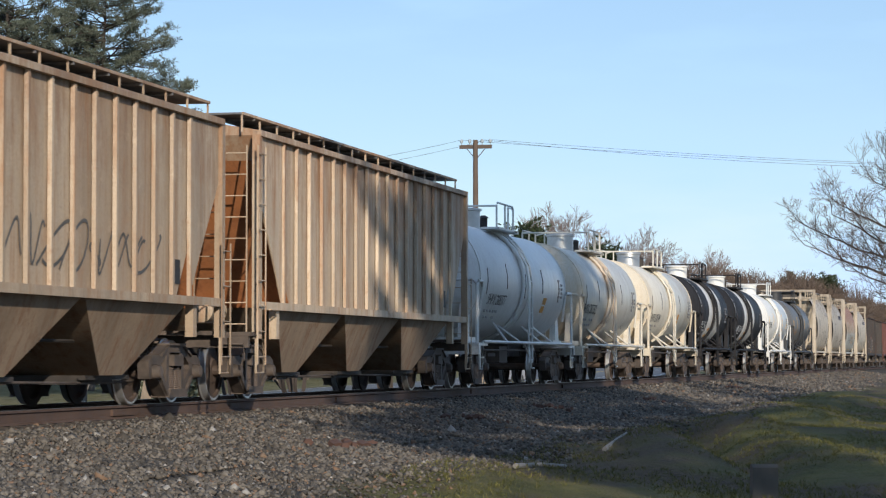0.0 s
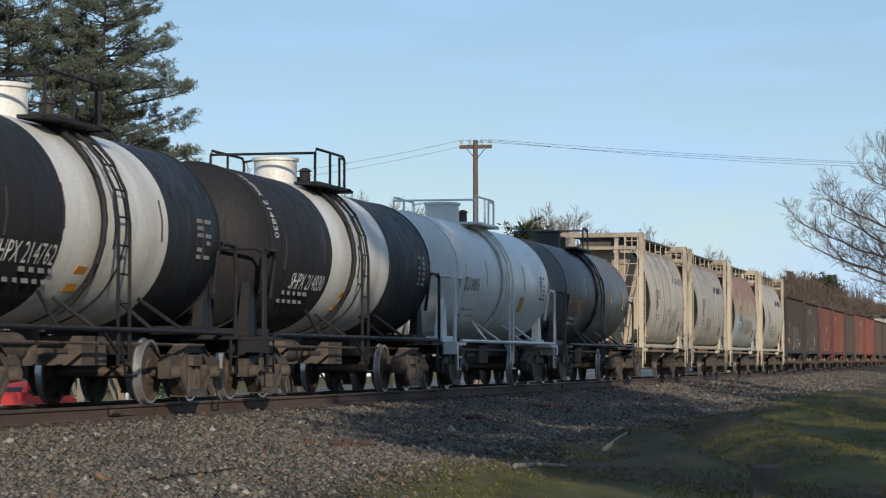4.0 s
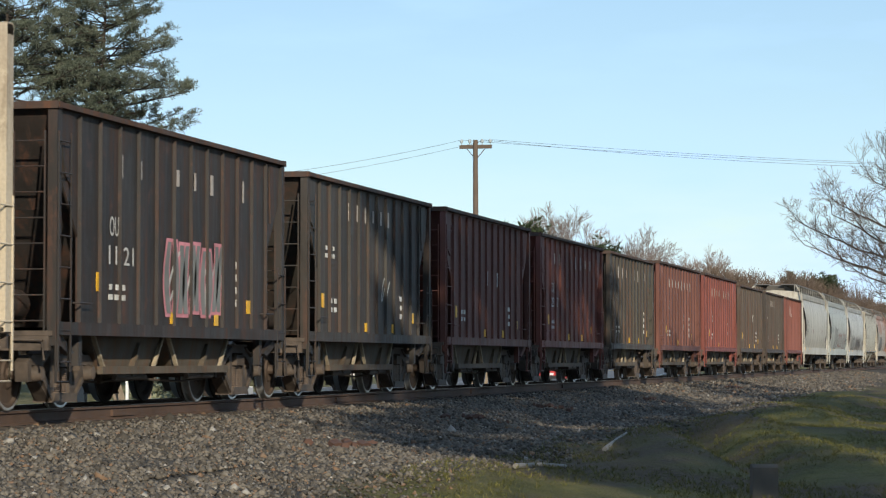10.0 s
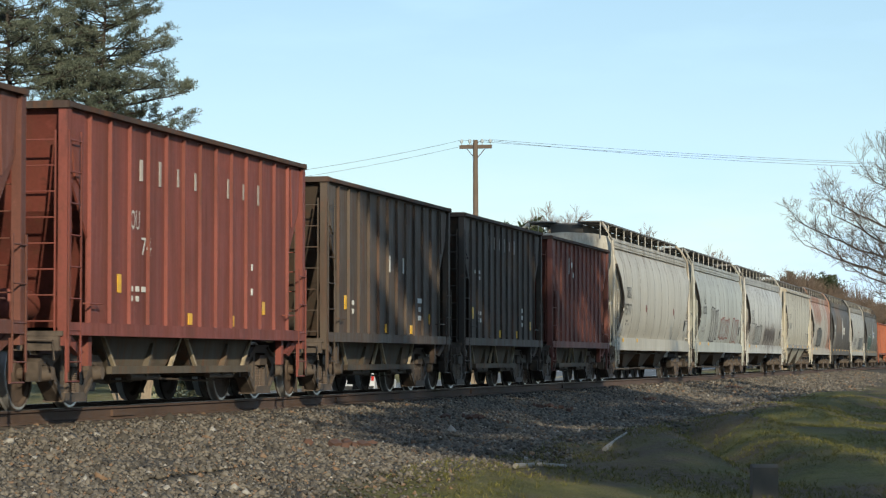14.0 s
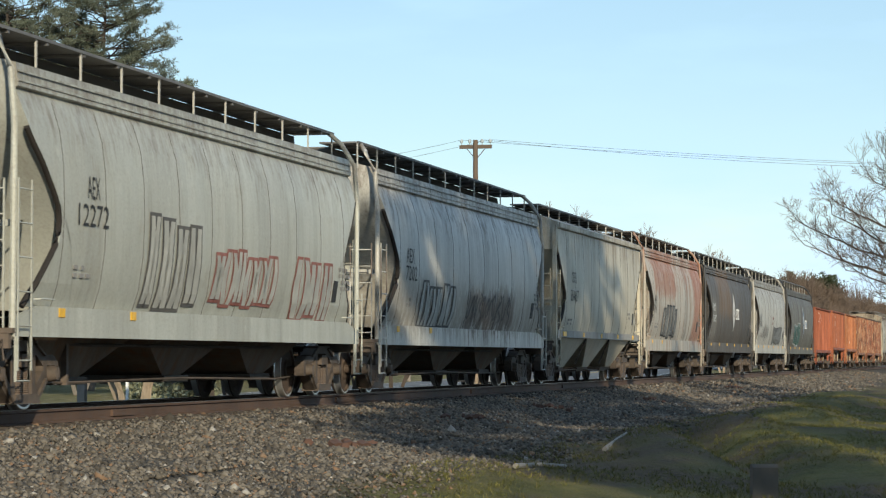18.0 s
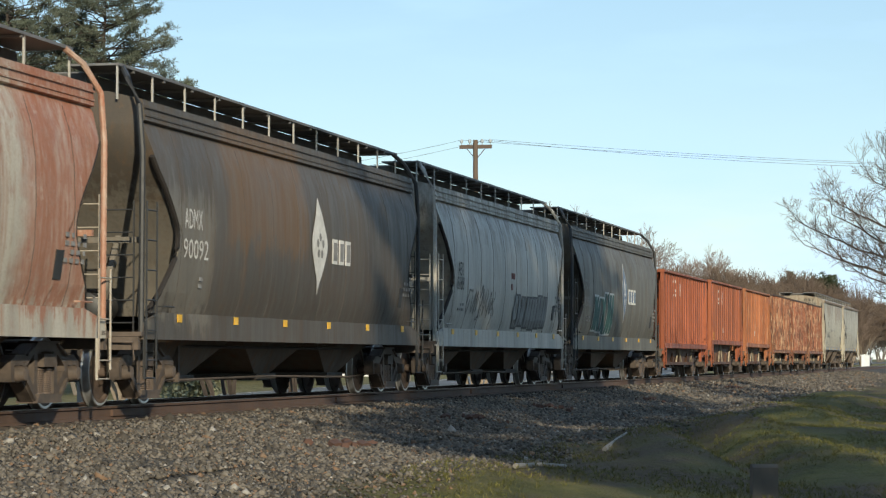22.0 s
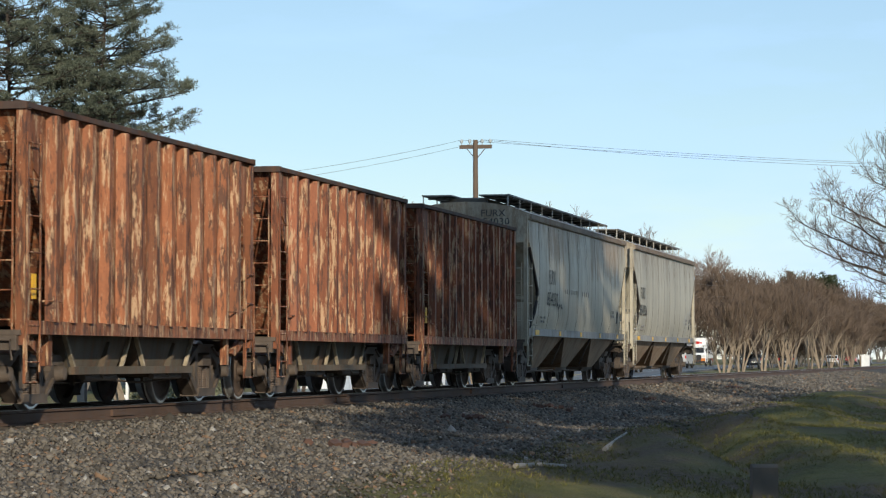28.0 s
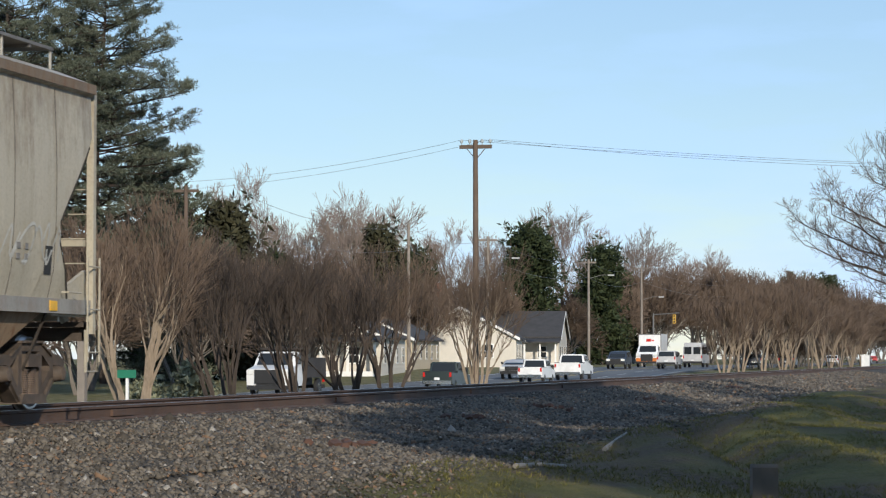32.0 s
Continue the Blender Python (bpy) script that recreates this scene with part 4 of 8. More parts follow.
def rib_hopper(i, label, mat, marks=()):
    """Flat-sided covered hopper with outside ribs and open end bays."""
    car, L, Lb = start_car(i, "ribbed_hopper_car", label)
    prof = PROF_RIB
    ends = ends_by(Lb, [(1.4, 2.3), (3.75, 0.50), (3.8, 0.35), (4.5, 0.35)])
    part("body", hull(prof, ends, 6), mat, car)
    for s in (-1, 1):
        e0, e1 = s * (ends(1.45) + 0.02), s * (ends(3.70) + 0.02)
        part("end_slope", MB().add([(e0, -1.46, 1.45), (e0, 1.46, 1.45), (e1, 1.46, 3.70), (e1, -1.46, 3.70), (e0 - s * 0.015, -1.46, 1.45), (e0 - s * 0.015, 1.46, 1.45), (e1 - s * 0.015, 1.46, 3.70), (e1 - s * 0.015, -1.46, 3.70)],
             [(0, 1, 2, 3), (4, 7, 6, 5), (0, 4, 5, 1), (1, 5, 6, 2), (2, 6, 7, 3), (3, 7, 4, 0)]), M["end_rust"], car, "rust-orange sloping end sheet")
    surf = lambda z: 1.47
    n = 16
    for q in (-1, 1):
        for k in range(n + 1):
            x = -Lb / 2 + 1.75 + (Lb - 3.5) * k / n
            part("rib", cached(("rib", mat.name), lambda: MB().prism([(-0.055, -0.05), (0.055, -0.05), (0.035, -0.0), (-0.035, -0.0)], "z", 1.5, 4.08).mesh("rib", mat, 0)), None, car, at=pose(x, q * 1.535, 0, 0, 0, 0 if q > 0 else 180))
        part("side_sill", MB().box(-Lb / 2 + 0.25, Lb / 2 - 0.25, q * 1.46, q * 1.56, 1.40, 1.52), mat, car)
        part("roof_edge", MB().box(-Lb / 2 + 0.3, Lb / 2 - 0.3, q * 1.50, q * 1.57, 4.06, 4.15), mat, car)
        for s in (-1, 1):
            xe = s * (Lb / 2 - 0.32)
            part("corner_post", MB().box(xe - 0.07, xe + 0.07, q * 1.44, q * 1.56, 0.95, 4.08), mat, car)
            part("end_side_panel", MB().prism([(xe, 4.06), (xe - s * 1.40, 4.06), (xe - s * 1.40, 1.5), (xe - s * 0.95, 2.1), (xe, 3.3)], "y", q * 1.475, q * 1.50), mat, car)
            part("bolster_post", MB().box(xe - s * 1.15 - 0.08, xe - s * 1.15 + 0.08, q * 1.38, q * 1.50, 0.95, 1.5), mat, car)
    bays = 3
    W = (Lb - 3.2) / bays
    for b in range(bays):
        xc = -Lb / 2 + 1.6 + W * (b + 0.5)
        bay = part("hopper_bay", frustum(MB(), xc - W / 2, xc + W / 2, 1.45, 1.45, xc - 0.45, xc + 0.45, 1.05, 0.42), M["bay_tan"], car, "rust-brown sloping hopper")
        part("outlet_gate", MB().box(xc - 0.6, xc + 0.6, -0.85, 0.85, 0.30, 0.42).box(xc - 0.7, xc + 1.0, -0.95, -0.85, 0.36, 0.42), M["truck_dark"], bay)
    part("center_sill", MB().box(-Lb / 2, Lb / 2, -0.3, 0.3, 0.72, 1.0), M["truck_dark"], car)
    roof_walk(car, Lb, 4.18, 4.42, 0.6, 1.30, mat, mat, 0.95, Lb - 0.4)
    end_gear(car, Lb, mat, 1.05, 3.9, 1.50)
    plate(car, "consolidated_plate", Lb / 2 - 2.2, 1.85, 0.22, 0.34, surf, M["black_mark"])
    for m in marks:
        m(car, surf)
    return car


# ---- open-top hopper cars
def open_hopper(i, label, mat, marks=(), ztop=3.66, zlow=1.03, ribs=12, heavy=False, bay_mat=None, bays=2, chord=None):
    car, L, Lb = start_car(i, "open_hopper_car", label)
    surf = lambda z: 1.475
    draw = 0.95
    e = Lb / 2
    # slope sheets and floor inside the sides
    inner = [(1.44, zlow + 0.02), (1.44, 2.5), (0.0, 2.5)]
    part("slope_sheet", hull(inner, ends_by(Lb, [(zlow, 2.3), (2.5, 0.9)]), 2), mat, car)
    for s in (-1, 1):
        mb = MB()
        mb.add([(s * (e - 0.9), -1.44, 2.5), (s * (e - 0.9), 1.44, 2.5), (s * (e - 0.12), 1.44, ztop - 0.05), (s * (e - 0.12), -1.44, ztop - 0.05), (s * (e - 0.96), -1.44, 2.5), (s * (e - 0.96), 1.44, 2.5), (s * (e - 0.18), 1.44, ztop - 0.05), (s * (e - 0.18), -1.44, ztop - 0.05)],
               [(0, 1, 2, 3), (4, 7, 6, 5), (0, 4, 5, 1), (1, 5, 6, 2), (2, 6, 7, 3), (3, 7, 4, 0)])
        part("end_slope", mb, mat, car)
    for q in (-1, 1):
        part("side_sheet", MB().prism([(-e + 0.20, ztop - 0.05), (e - 0.20, ztop - 0.05), (e - 0.20, 3.05), (e - draw, 2.15), (e - draw, zlow), (-e + draw, zlow), (-e + draw, 2.15), (-e + 0.20, 3.05)], "y", q * 1.445, q * 1.475), mat, car)
        part("top_chord", MB().box(-e + 0.05, e - 0.05, q * 1.42, q * 1.57, ztop - 0.065, ztop), chord or M["chord"], car)
        part("side_sill", MB().box(-e + 0.1, e - 0.1, q * 1.44, q * 1.56, zlow - 0.10, zlow + 0.06), mat, car)
        w, d = (0.085, 0.13) if heavy else (0.018, 0.05)
        rib = cached(("orib", mat.name, heavy, round(zlow, 2), round(ztop, 2)), lambda: MB().prism([(-w, 0), (w, 0), (w * 0.7, d), (-w * 0.7, d)], "z", zlow + 0.05, ztop - 0.09).mesh("rib", mat, 0))
        for k in range(ribs + 1):
            x = -e + draw + (Lb - 2 * draw) * k / ribs
            part("rib", rib, None, car, at=pose(x, q * 1.473, 0, 0, 0, 0 if q > 0 else 180))
        for s in (-1, 1):
            xe = s * (e - 0.13)
            part("corner_post", MB().box(xe - 0.075, xe + 0.075, q * 1.42, q * 1.54, 0.80, ztop - 0.08), mat, car)
            part("gusset", MB().prism([(xe - s * 0.08, ztop - 0.11), (xe - s * 0.62, ztop - 0.11), (xe - s * 0.55, 2.75), (xe - s * 0.30, 2.9)], "y", q * 1.478, q * 1.50), mat, car)
            part("bolster_strut", MB().prism([(xe - s * 0.1, zlow), (xe - s * 0.75, 0.72), (xe - s * 0.60, 0.68), (xe, 0.9)], "y", q * 1.38, q * 1.46).box(min(xe - s * 0.9, xe - s * 1.02), max(xe - s * 0.9, xe - s * 1.02), q * 1.36, q * 1.46, 0.55, zlow), mat, car)
    for s in (-1, 1):
        xe = s * (e - 0.1)
        part("end_chord", MB().box(xe - 0.08, xe + 0.08, -1.56, 1.56, ztop - 0.08, ztop + 0.01), chord or M["chord"], car)
        part("end_post", MB().box(xe - 0.05, xe + 0.05, -0.55, -0.43, 1.0, 2.6).box(xe - 0.05, xe + 0.05, 0.43, 0.55, 1.0, 2.6), mat, car)
    bm_ = bay_mat or M["bay_dust"]
    span = Lb - 4.0
    for b in range(bays):
        xc = -span / 2 + span * (b + 0.5) / bays
        h = span / bays / 2
        # each hopper slopes from both sides to a door, with a folded lip along its edge
        c = part("hopper_chute", frustum(MB(), xc - h, xc + h, 1.24, zlow - 0.02, xc - h * 0.62, xc + h * 0.62, 1.16, 0.46), bm_, car, "dusty steel discharge chute")
        part("chute_door", MB().prism([(xc + 0.10, 0.42), (xc + 0.40, 0.86), (xc + 0.46, 0.84), (xc + 0.18, 0.38)], "y", -1.26, 1.16), bm_, c)
        part("chute_lip", MB().prism([(xc - h + 0.05, zlow - 0.04), (xc - h + 0.11, zlow - 0.04), (xc - h * 0.62, 0.49), (xc - h * 0.66, 0.49)], "y", -1.27, -1.22), M["dust_lip"], c, "pale dusty chute edge")
        part("chute_lip", MB().prism([(xc + h - 0.05, zlow - 0.04), (xc + h - 0.11, zlow - 0.04), (xc + h * 0.62, 0.49), (xc + h * 0.66, 0.49)], "y", -1.27, -1.22), M["dust_lip"], c, "pale dusty chute edge")
        part("door_shaft", MB().lathe([(xc - 0.45, 0.045), (xc + 0.75, 0.045)], 8, "x", (0, -1.20, 0.40)), M["truck"], c)
    part("center_sill", MB().box(-e, e, -0.32, 0.32, 0.66, 1.0), M["truck_dark"], car)
    part("cross_beam", MB().box(-span / 2 + 0.3, span / 2 - 0.3, -1.32, -1.24, 0.44, 0.54), bm_, car)
    end_gear(car, Lb, mat, 0.98, ztop - 0.35, 1.47)
    for m in marks:
        m(car, surf)
    return car


# ---- tank cars
def tank_car(i, label, mats, marks=(), R=1.36, zc=2.42, rail_mat=None, dome_mat=None, splits=(), rail_x=-1.55):
    """mats: paint of the shell sections, cut at the splits along the length."""
    car, L, Lb = start_car(i, "tank_car", label, "tank car")
    rm = rail_mat or mats[0]
    dm = dome_mat or rm
    h = Lb / 2 - 0.75
    cuts = [-h + 0.0] + list(splits) + [h]
    for k, mt in enumerate(mats):
        a, b = cuts[k], cuts[k + 1]
        prof = [(a, R), (b, R)]
        if k == 0:
            prof = [(a - 0.62, 0.02), (a - 0.60, 0.35), (a - 0.52, 0.72), (a - 0.36, 1.05), (a - 0.16, 1.27), (a, R)] + prof[1:]
        if k == len(mats) - 1:
            prof += [(b + 0.16, 1.27), (b + 0.36, 1.05), (b + 0.52, 0.72), (b + 0.60, 0.35), (b + 0.62, 0.02)]
        part("shell_section", MB().lathe(prof, 56, "x", (0, 0, zc)), mt, car)
    surf = lambda z: math.sqrt(max(0.01, R * R - (z - zc) ** 2))
    # shell bands round the tank
    for xb in (-h, -0.55, 0.35, h):
        part("shell_band", MB().lathe([(xb - 0.02, R + 0.001), (xb - 0.02, R + 0.014), (xb + 0.02, R + 0.014), (xb + 0.02, R + 0.001)], 56, "x", (0, 0, zc)), mats[0] if xb < 0 else mats[-1], car)
    # ladder that bends over the shell at mid length
    for q in (-1, 1):
        rails = []
        for xs in (-0.22, 0.22):
            pts = [(xs, q * (R + 0.10), 0.55), (xs, q * (R + 0.10), zc)] + [(xs, q * (R + 0.10) * math.cos(a), zc + (R + 0.10) * math.sin(a)) for a in (0.3, 0.6, 0.85, 1.05)]
            rails.append(part("ladder" if xs < 0 else "ladder_rail", MB().tube(pts, 0.026, 6), rm, car if xs < 0 else rails[0]))
        for k in range(10):
            a = -1.2 + k * 0.25
            p = (q * (R + 0.10), zc + a * 1.5) if a < 0 else (q * (R + 0.10) * math.cos(a), zc + (R + 0.10) * math.sin(a))
            part("rung", MB().tube([(-0.22, *p), (0.22, *p)], 0.016, 6), rm, rails[0])
        # broad vent pipe that follows the shell beside the ladder
        part("drain_pipe", MB().tube([(-0.62, q * (R + 0.06) * math.cos(a), zc + (R + 0.06) * math.sin(a)) for a in [-1.0 + 0.2 * k for k in range(12)]], 0.045, 8), rm, car)
        part("handrail", MB().tube([(-Lb / 2 + 0.5, q * 1.48, 1.02), (Lb / 2 - 0.5, q * 1.48, 1.02)], 0.035, 8), rm, car)
        for s in (-1, 1):
            part("handrail_bracket", MB().tube([(s * h * 0.55, q * 1.48, 1.02), (s * h * 0.42, q * 1.0, zc - 0.95)], 0.03, 6), rm, car)
            part("handrail_bracket", MB().tube([(s * h * 0.25, q * 1.48, 1.02), (s * h * 0.28, q * 0.95, zc - 1.0)], 0.03, 6), rm, car)
            xe = s * Lb / 2
            part("end_handrail", MB().tube([(xe - s * 0.15, q * 1.42, 0.95), (xe - s * 0.15, q * 1.42, 2.25), (xe - s * 0.22, q * 1.42, 2.34), (xe - s * 0.75, q * 1.40, 2.34), (xe - s * 0.86, q * 1.38, 2.22), (xe - s * 0.86, q * 1.30, 1.6)], 0.032, 7), rm, car)
            part("end_handrail", MB().tube([(xe - s * 0.10, q * 0.45, 0.98), (xe - s * 0.10, q * 0.45, 2.28), (xe - s * 0.10, q * 0.53, 2.36), (xe - s * 0.10, q * 1.32, 2.36), (xe - s * 0.10, q * 1.41, 2.27), (xe - s * 0.10, q * 1.41, 0.98)], 0.03, 7), rm, car)
            part("step", MB().tube([(xe - s * 0.18, q * 1.46, 1.0), (xe - s * 0.18, q * 1.46, 0.42), (xe - s * 0.50, q * 1.46, 0.42), (xe - s * 0.50, q * 1.46, 1.0)], 0.024, 6).box(min(xe - s * 0.18, xe - s * 0.5), max(xe - s * 0.18, xe - s * 0.5), q * 1.43, q * 1.49, 0.66, 0.69), rm, car)
            part("saddle", MB().prism([(s * (h - 0.05), 1.0), (s * (h + 0.55), 1.0), (s * (h + 0.30), 1.85), (s * (h + 0.10), 1.95)], "y", q * 0.95, q * 1.10).prism([(s * (h - 0.55), 1.0), (s * (h + 0.6), 1.0), (s * (h + 0.6), 1.12), (s * (h - 0.55), 1.12)], "y", q * 0.5, q * 1.15), rm, car)
    for s in (-1, 1):
        xe = s * Lb / 2
        part("end_platform", MB().box(min(xe, xe - s * 0.95), max(xe, xe - s * 0.95), -1.48, 1.48, 0.93, 0.99).box(min(xe, xe - s * 0.10), max(xe, xe - s * 0.10), -1.48, 1.48, 0.74, 0.925), rm, car)
        part("stub_sill", MB().box(min(xe, s * (h - 2.2)), max(xe, s * (h - 2.2)), -0.28, 0.28, 0.70, 1.05), M["truck_dark"], car)
        add_coupler(car, xe, s)
    # manway, valves and safety platform on top
    top = zc + R
    part("manway", MB().lathe([(top - 0.15, 0.38), (top + 0.36, 0.38), (top + 0.37, 0.42), (top + 0.42, 0.42), (top + 0.44, 0.30)], 24, "z", (-0.75, 0, 0)), dm, car, "manway dome")
    part("valve", MB().lathe([(top - 0.1, 0.10), (top + 0.25, 0.10), (top + 0.26, 0.14), (top + 0.32, 0.05)], 12, "z", (0.30, -0.25, 0)).box(0.55, 0.85, -0.2, 0.1, top - 0.08, top + 0.18), M["truck_dark"], car)
    part("top_platform", MB().box(-1.5, 0.75, -1.0, -0.55, top - 0.10, top - 0.05).box(-1.5, 0.75, 0.55, 1.0, top - 0.10, top - 0.05).box(0.45, 0.9, -1.0, 1.0, top - 0.12, top - 0.07), rm, car)
    rl = MB()
    zt = top + 0.52
    for q in (-1, 1):
        rl.tube([(rail_x, q * 0.95, top - 0.08), (rail_x, q * 0.95, zt - 0.08), (rail_x + 0.1, q * 0.95, zt), (0.35, q * 0.95, zt), (0.45, q * 0.95, zt - 0.08), (0.45, q * 0.95, top - 0.1)], 0.024, 7)
        if rail_x < -1:
            rl.tube([(-0.55, q * 0.95, top - 0.08), (-0.55, q * 0.95, zt)], 0.024, 7)
        rl.tube([(0.85, q * 0.75, top - 0.1), (0.85, q * 0.75, zt + 0.02), (0.45, q * 0.95, zt - 0.06)], 0.024, 7)
    rl.tube([(rail_x, -0.95, zt - 0.08), (rail_x, 0.95, zt - 0.08)], 0.024, 7)
    part("safety_railing", rl, rm, car)
    part("bottom_outlet", MB().lathe([(0.55, 0.16), (0.75, 0.2), (zc - R + 0.05, 0.2)], 14, "z", (0.2, 0, 0)).box(-0.4, 0.5, -0.5, -0.42, 0.70, 0.78), M["truck"], car)
    part("brake_gear", MB().box(1.0, 2.0, -0.5, 0.2, 0.55, 0.95).lathe([(-2.2, 0.02), (-2.18, 0.2), (-1.3, 0.2), (-1.28, 0.02)], 14, "x", (0, -0.45, 0.78)).tube([(-h, -0.7, 0.85), (h, -0.7, 0.85)], 0.025, 6), M["truck"], car)
    part("stirrup_ladder", MB().tube([(-0.2, -1.46, 1.0), (0.1, -1.46, 0.42), (0.5, -1.46, 0.42)], 0.022, 6).tube([(-0.8, -1.46, 1.0), (0.12, -1.46, 0.55)], 0.022, 6), rm, car)
    for m in marks:
        m(car, surf)
    for k in range(5):
        x = -h * 0.85 + k * h * 0.42
        plate(car, "tape_mark", x, zc + (0.12 if k % 2 else -0.05), 0.05, 0.58, surf, M["yellow_mark"] if i in (7, 8) else M["tape_dark"])
    bars(car, h - 0.75, zc - 0.05, 0.75, 0.62, 6, 2, surf, M["grey_mark"], i, "data_panel")
    bars(car, -h + 1.9, 1.66, 1.6, 0.26, 2, 5, surf, M["grey_mark"], i + 9)
    return car


def mark(text, x, z, w, mat, h=0.0):
    return lambda car, surf: stencil(car, text, x, z, w, surf, M[mat], h or None)


def ring_mark(text, a0, a1, dx, mat, R=1.36, zc=2.42):
    """Lettering that runs down round the shell of a tank, near its leading end."""
    def put(car, surf):
        arc = radians(a0 - a1) * R
        ob = stencil(car, text, 0, 0, arc, lambda q: 0.0, M[mat], 0.24)
        Lb = [L for c, (x, L) in zip(TRAIN, CARS) if c[0] == car][0] - 1.25
        for v in ob.data.vertices:
            an = radians(a0 + a1) / 2 - v.co.x / R
            v.co = (-Lb / 2 + 0.75 + dx + v.co.z, -(R + 0.014) * math.cos(an), zc + (R + 0.014) * math.sin(an))
    return put


def end_mark(text, z, w):
    """Lettering on the panel at the leading end."""
    def put(car, surf):
        ob = stencil(car, text, 0, z, w, lambda q: 0.0, M["black_mark"], 0.16)
        Lb = [L for c, (x, L) in zip(TRAIN, CARS) if c[0] == car][0] - 1.25
        ob.matrix_basis = pose(-Lb / 2 + 0.275, -0.70, 0, 0, 0, -90)
    return put


def sticker(x, z, w, h, mat, label=""):
    return lambda car, surf: plate(car, "placard", x, z, w, h, surf, M[mat], label)


def scrawl(x, z, w, h, mat, seed, loops=7, thick=0.045):
    return lambda car, surf: graffiti(car, x, z, w, h, surf, M[mat], seed, loops, thick)


def bubbles(x, z, w, h, n, fill, line, seed):
    """Fat spray-painted letter shapes with an outline, not to be read."""
    def put(car, surf):
        rng = random.Random(seed)
        edge, body = MB(), MB()
        for k in range(n):
            cx, hw = x - w / 2 + w * (k + 0.5) / n, w / n * rng.uniform(0.40, 0.54)
            top, low, lean = h * rng.uniform(0.40, 0.55), h * rng.uniform(0.42, 0.52), rng.uniform(0.0, 0.35)
            gap = rng.choice((-0.95, 0.5, -0.7, 0.0))
            for mb, grow_, off in ((edge, 0.05, 0.012), (body, 0.0, 0.017)):
                # two leaning strokes joined by a rounded bow
                for c0, wd in ((-0.5, 0.42), (0.42, 0.40)):
                    rows = []
                    for j in range(9):
                        f = j / 8
                        zz = z - low - grow_ + (top + low + 2 * grow_) * f
                        bow = hw * (c0 + gap * math.sin(math.pi * f) * (1 if c0 < 0 else -1) * 0.5) + lean * (zz - z) * 0.5
                        half = hw * wd * (0.72 + 0.28 * math.sin(math.pi * min(1, f + 0.12))) + grow_
                        rows.append((cx + bow - half, cx + bow + half, zz))
                    vs = [(q, -surf(r[2]) - off, r[2]) for r in rows for q in r[:2]]
                    mb.add(vs, [(2 * j, 2 * j + 1, 2 * j + 3, 2 * j + 2) for j in range(8)])
        g_ = part("graffiti", edge, M[line], car, "", 0)
        tagged(g_, kind="stuff")
        tagged(part("graffiti_fill", body, M[fill], g_, "", 0), kind="stuff")
    return put


def words(x, z, w, h, cols, mat, rows=1, seed=2):
    return lambda car, surf: bars(car, x, z, w, h, rows, cols, surf, M[mat], seed, "lettering_bar")


# ---- paint of the cars
M["bay_tan"] = paint("dusty tan steel", (0.31, 0.222, 0.144), 0.45, 0.45, 1.0, 0.8, fade=0.3)
M["bay_brown"] = paint("brown dusty steel", (0.12, 0.088, 0.062), 0.35, 0.45, 2.0, 0.85, fade=0.3)
M["bay_dust"] = paint("dusty grey-tan chute steel", (0.105, 0.085, 0.062), 0.3, 0.6, 2.5, 0.85, fade=0.35)
M["end_rust"] = paint("orange rust", (0.36, 0.135, 0.045), 0.5, 0.35, 73.0, 0.7, (0.20, 0.07, 0.025))
M["navy_mark"] = plain("navy lettering", (0.035, 0.04, 0.07), 0.7, 0, 0.3, 8, 0)
M["faint_mark"] = plain("faint grey lettering", (0.27, 0.255, 0.25), 0.7, 0, 0.3, 8, 0)
M["hatch"] = plain("dark dusty hatch steel", (0.07, 0.062, 0.052), 0.8, 0, 0.4, 5)
# near-black colour that paints shade along the side sheet edges
M["cut_edge"] = plain("dark sheet edge shade", (0.022, 0.017, 0.014), 0.85, 0, 0.4, 8)
M["sill_grey"] = paint("scuffed grey sill paint", (0.30, 0.29, 0.27), 0.15, 0.4, 71.0, 0.6)
M["chord"] = paint("sooty brown chord paint", (0.055, 0.032, 0.024), 0.35, 0.5, 72.0, 0.8, fade=0.4)
M["dust_lip"] = plain("pale dusty steel lip", (0.33, 0.27, 0.19), 0.9, 0, 0.6, 7)
M["black_steel"] = plain("black painted steel", (0.03, 0.03, 0.03), 0.55, 0, 0.3, 8)
M["tape_dark"] = plain("dark brown tape", (0.05, 0.03, 0.022), 0.6, 0, 0.3, 8, 0)
M["seam"] = plain("dirty weld seam", (0.085, 0.073, 0.060), 0.8, 0, 0.4, 5, 0)
M["stanchion"] = plain("pale stanchion paint", (0.36, 0.35, 0.32), 0.6, 0, 0.2, 8)
M["gr_dark"] = plain("dark spray paint", (0.09, 0.085, 0.08), 0.7, 0, 0.3, 6, 0)
M["gr_red"] = plain("dull red spray paint", (0.26, 0.10, 0.08), 0.7, 0, 0.3, 6, 0)
M["gr_green"] = plain("dark green spray paint", (0.03, 0.10, 0.08), 0.7, 0, 0.3, 6, 0)
M["gr_white"] = plain("white spray paint", (0.50, 0.50, 0.47), 0.7, 0, 0.3, 6, 0)
M["gr_grey"] = plain("grey spray paint", (0.20, 0.20, 0.19), 0.7, 0, 0.35, 4, 0)
M["gr_pale"] = plain("pale grey spray paint", (0.38, 0.375, 0.34), 0.7, 0, 0.3, 4, 0)
M["gr_pink"] = plain("pink spray paint", (0.55, 0.22, 0.25), 0.7, 0, 0.3, 6, 0)
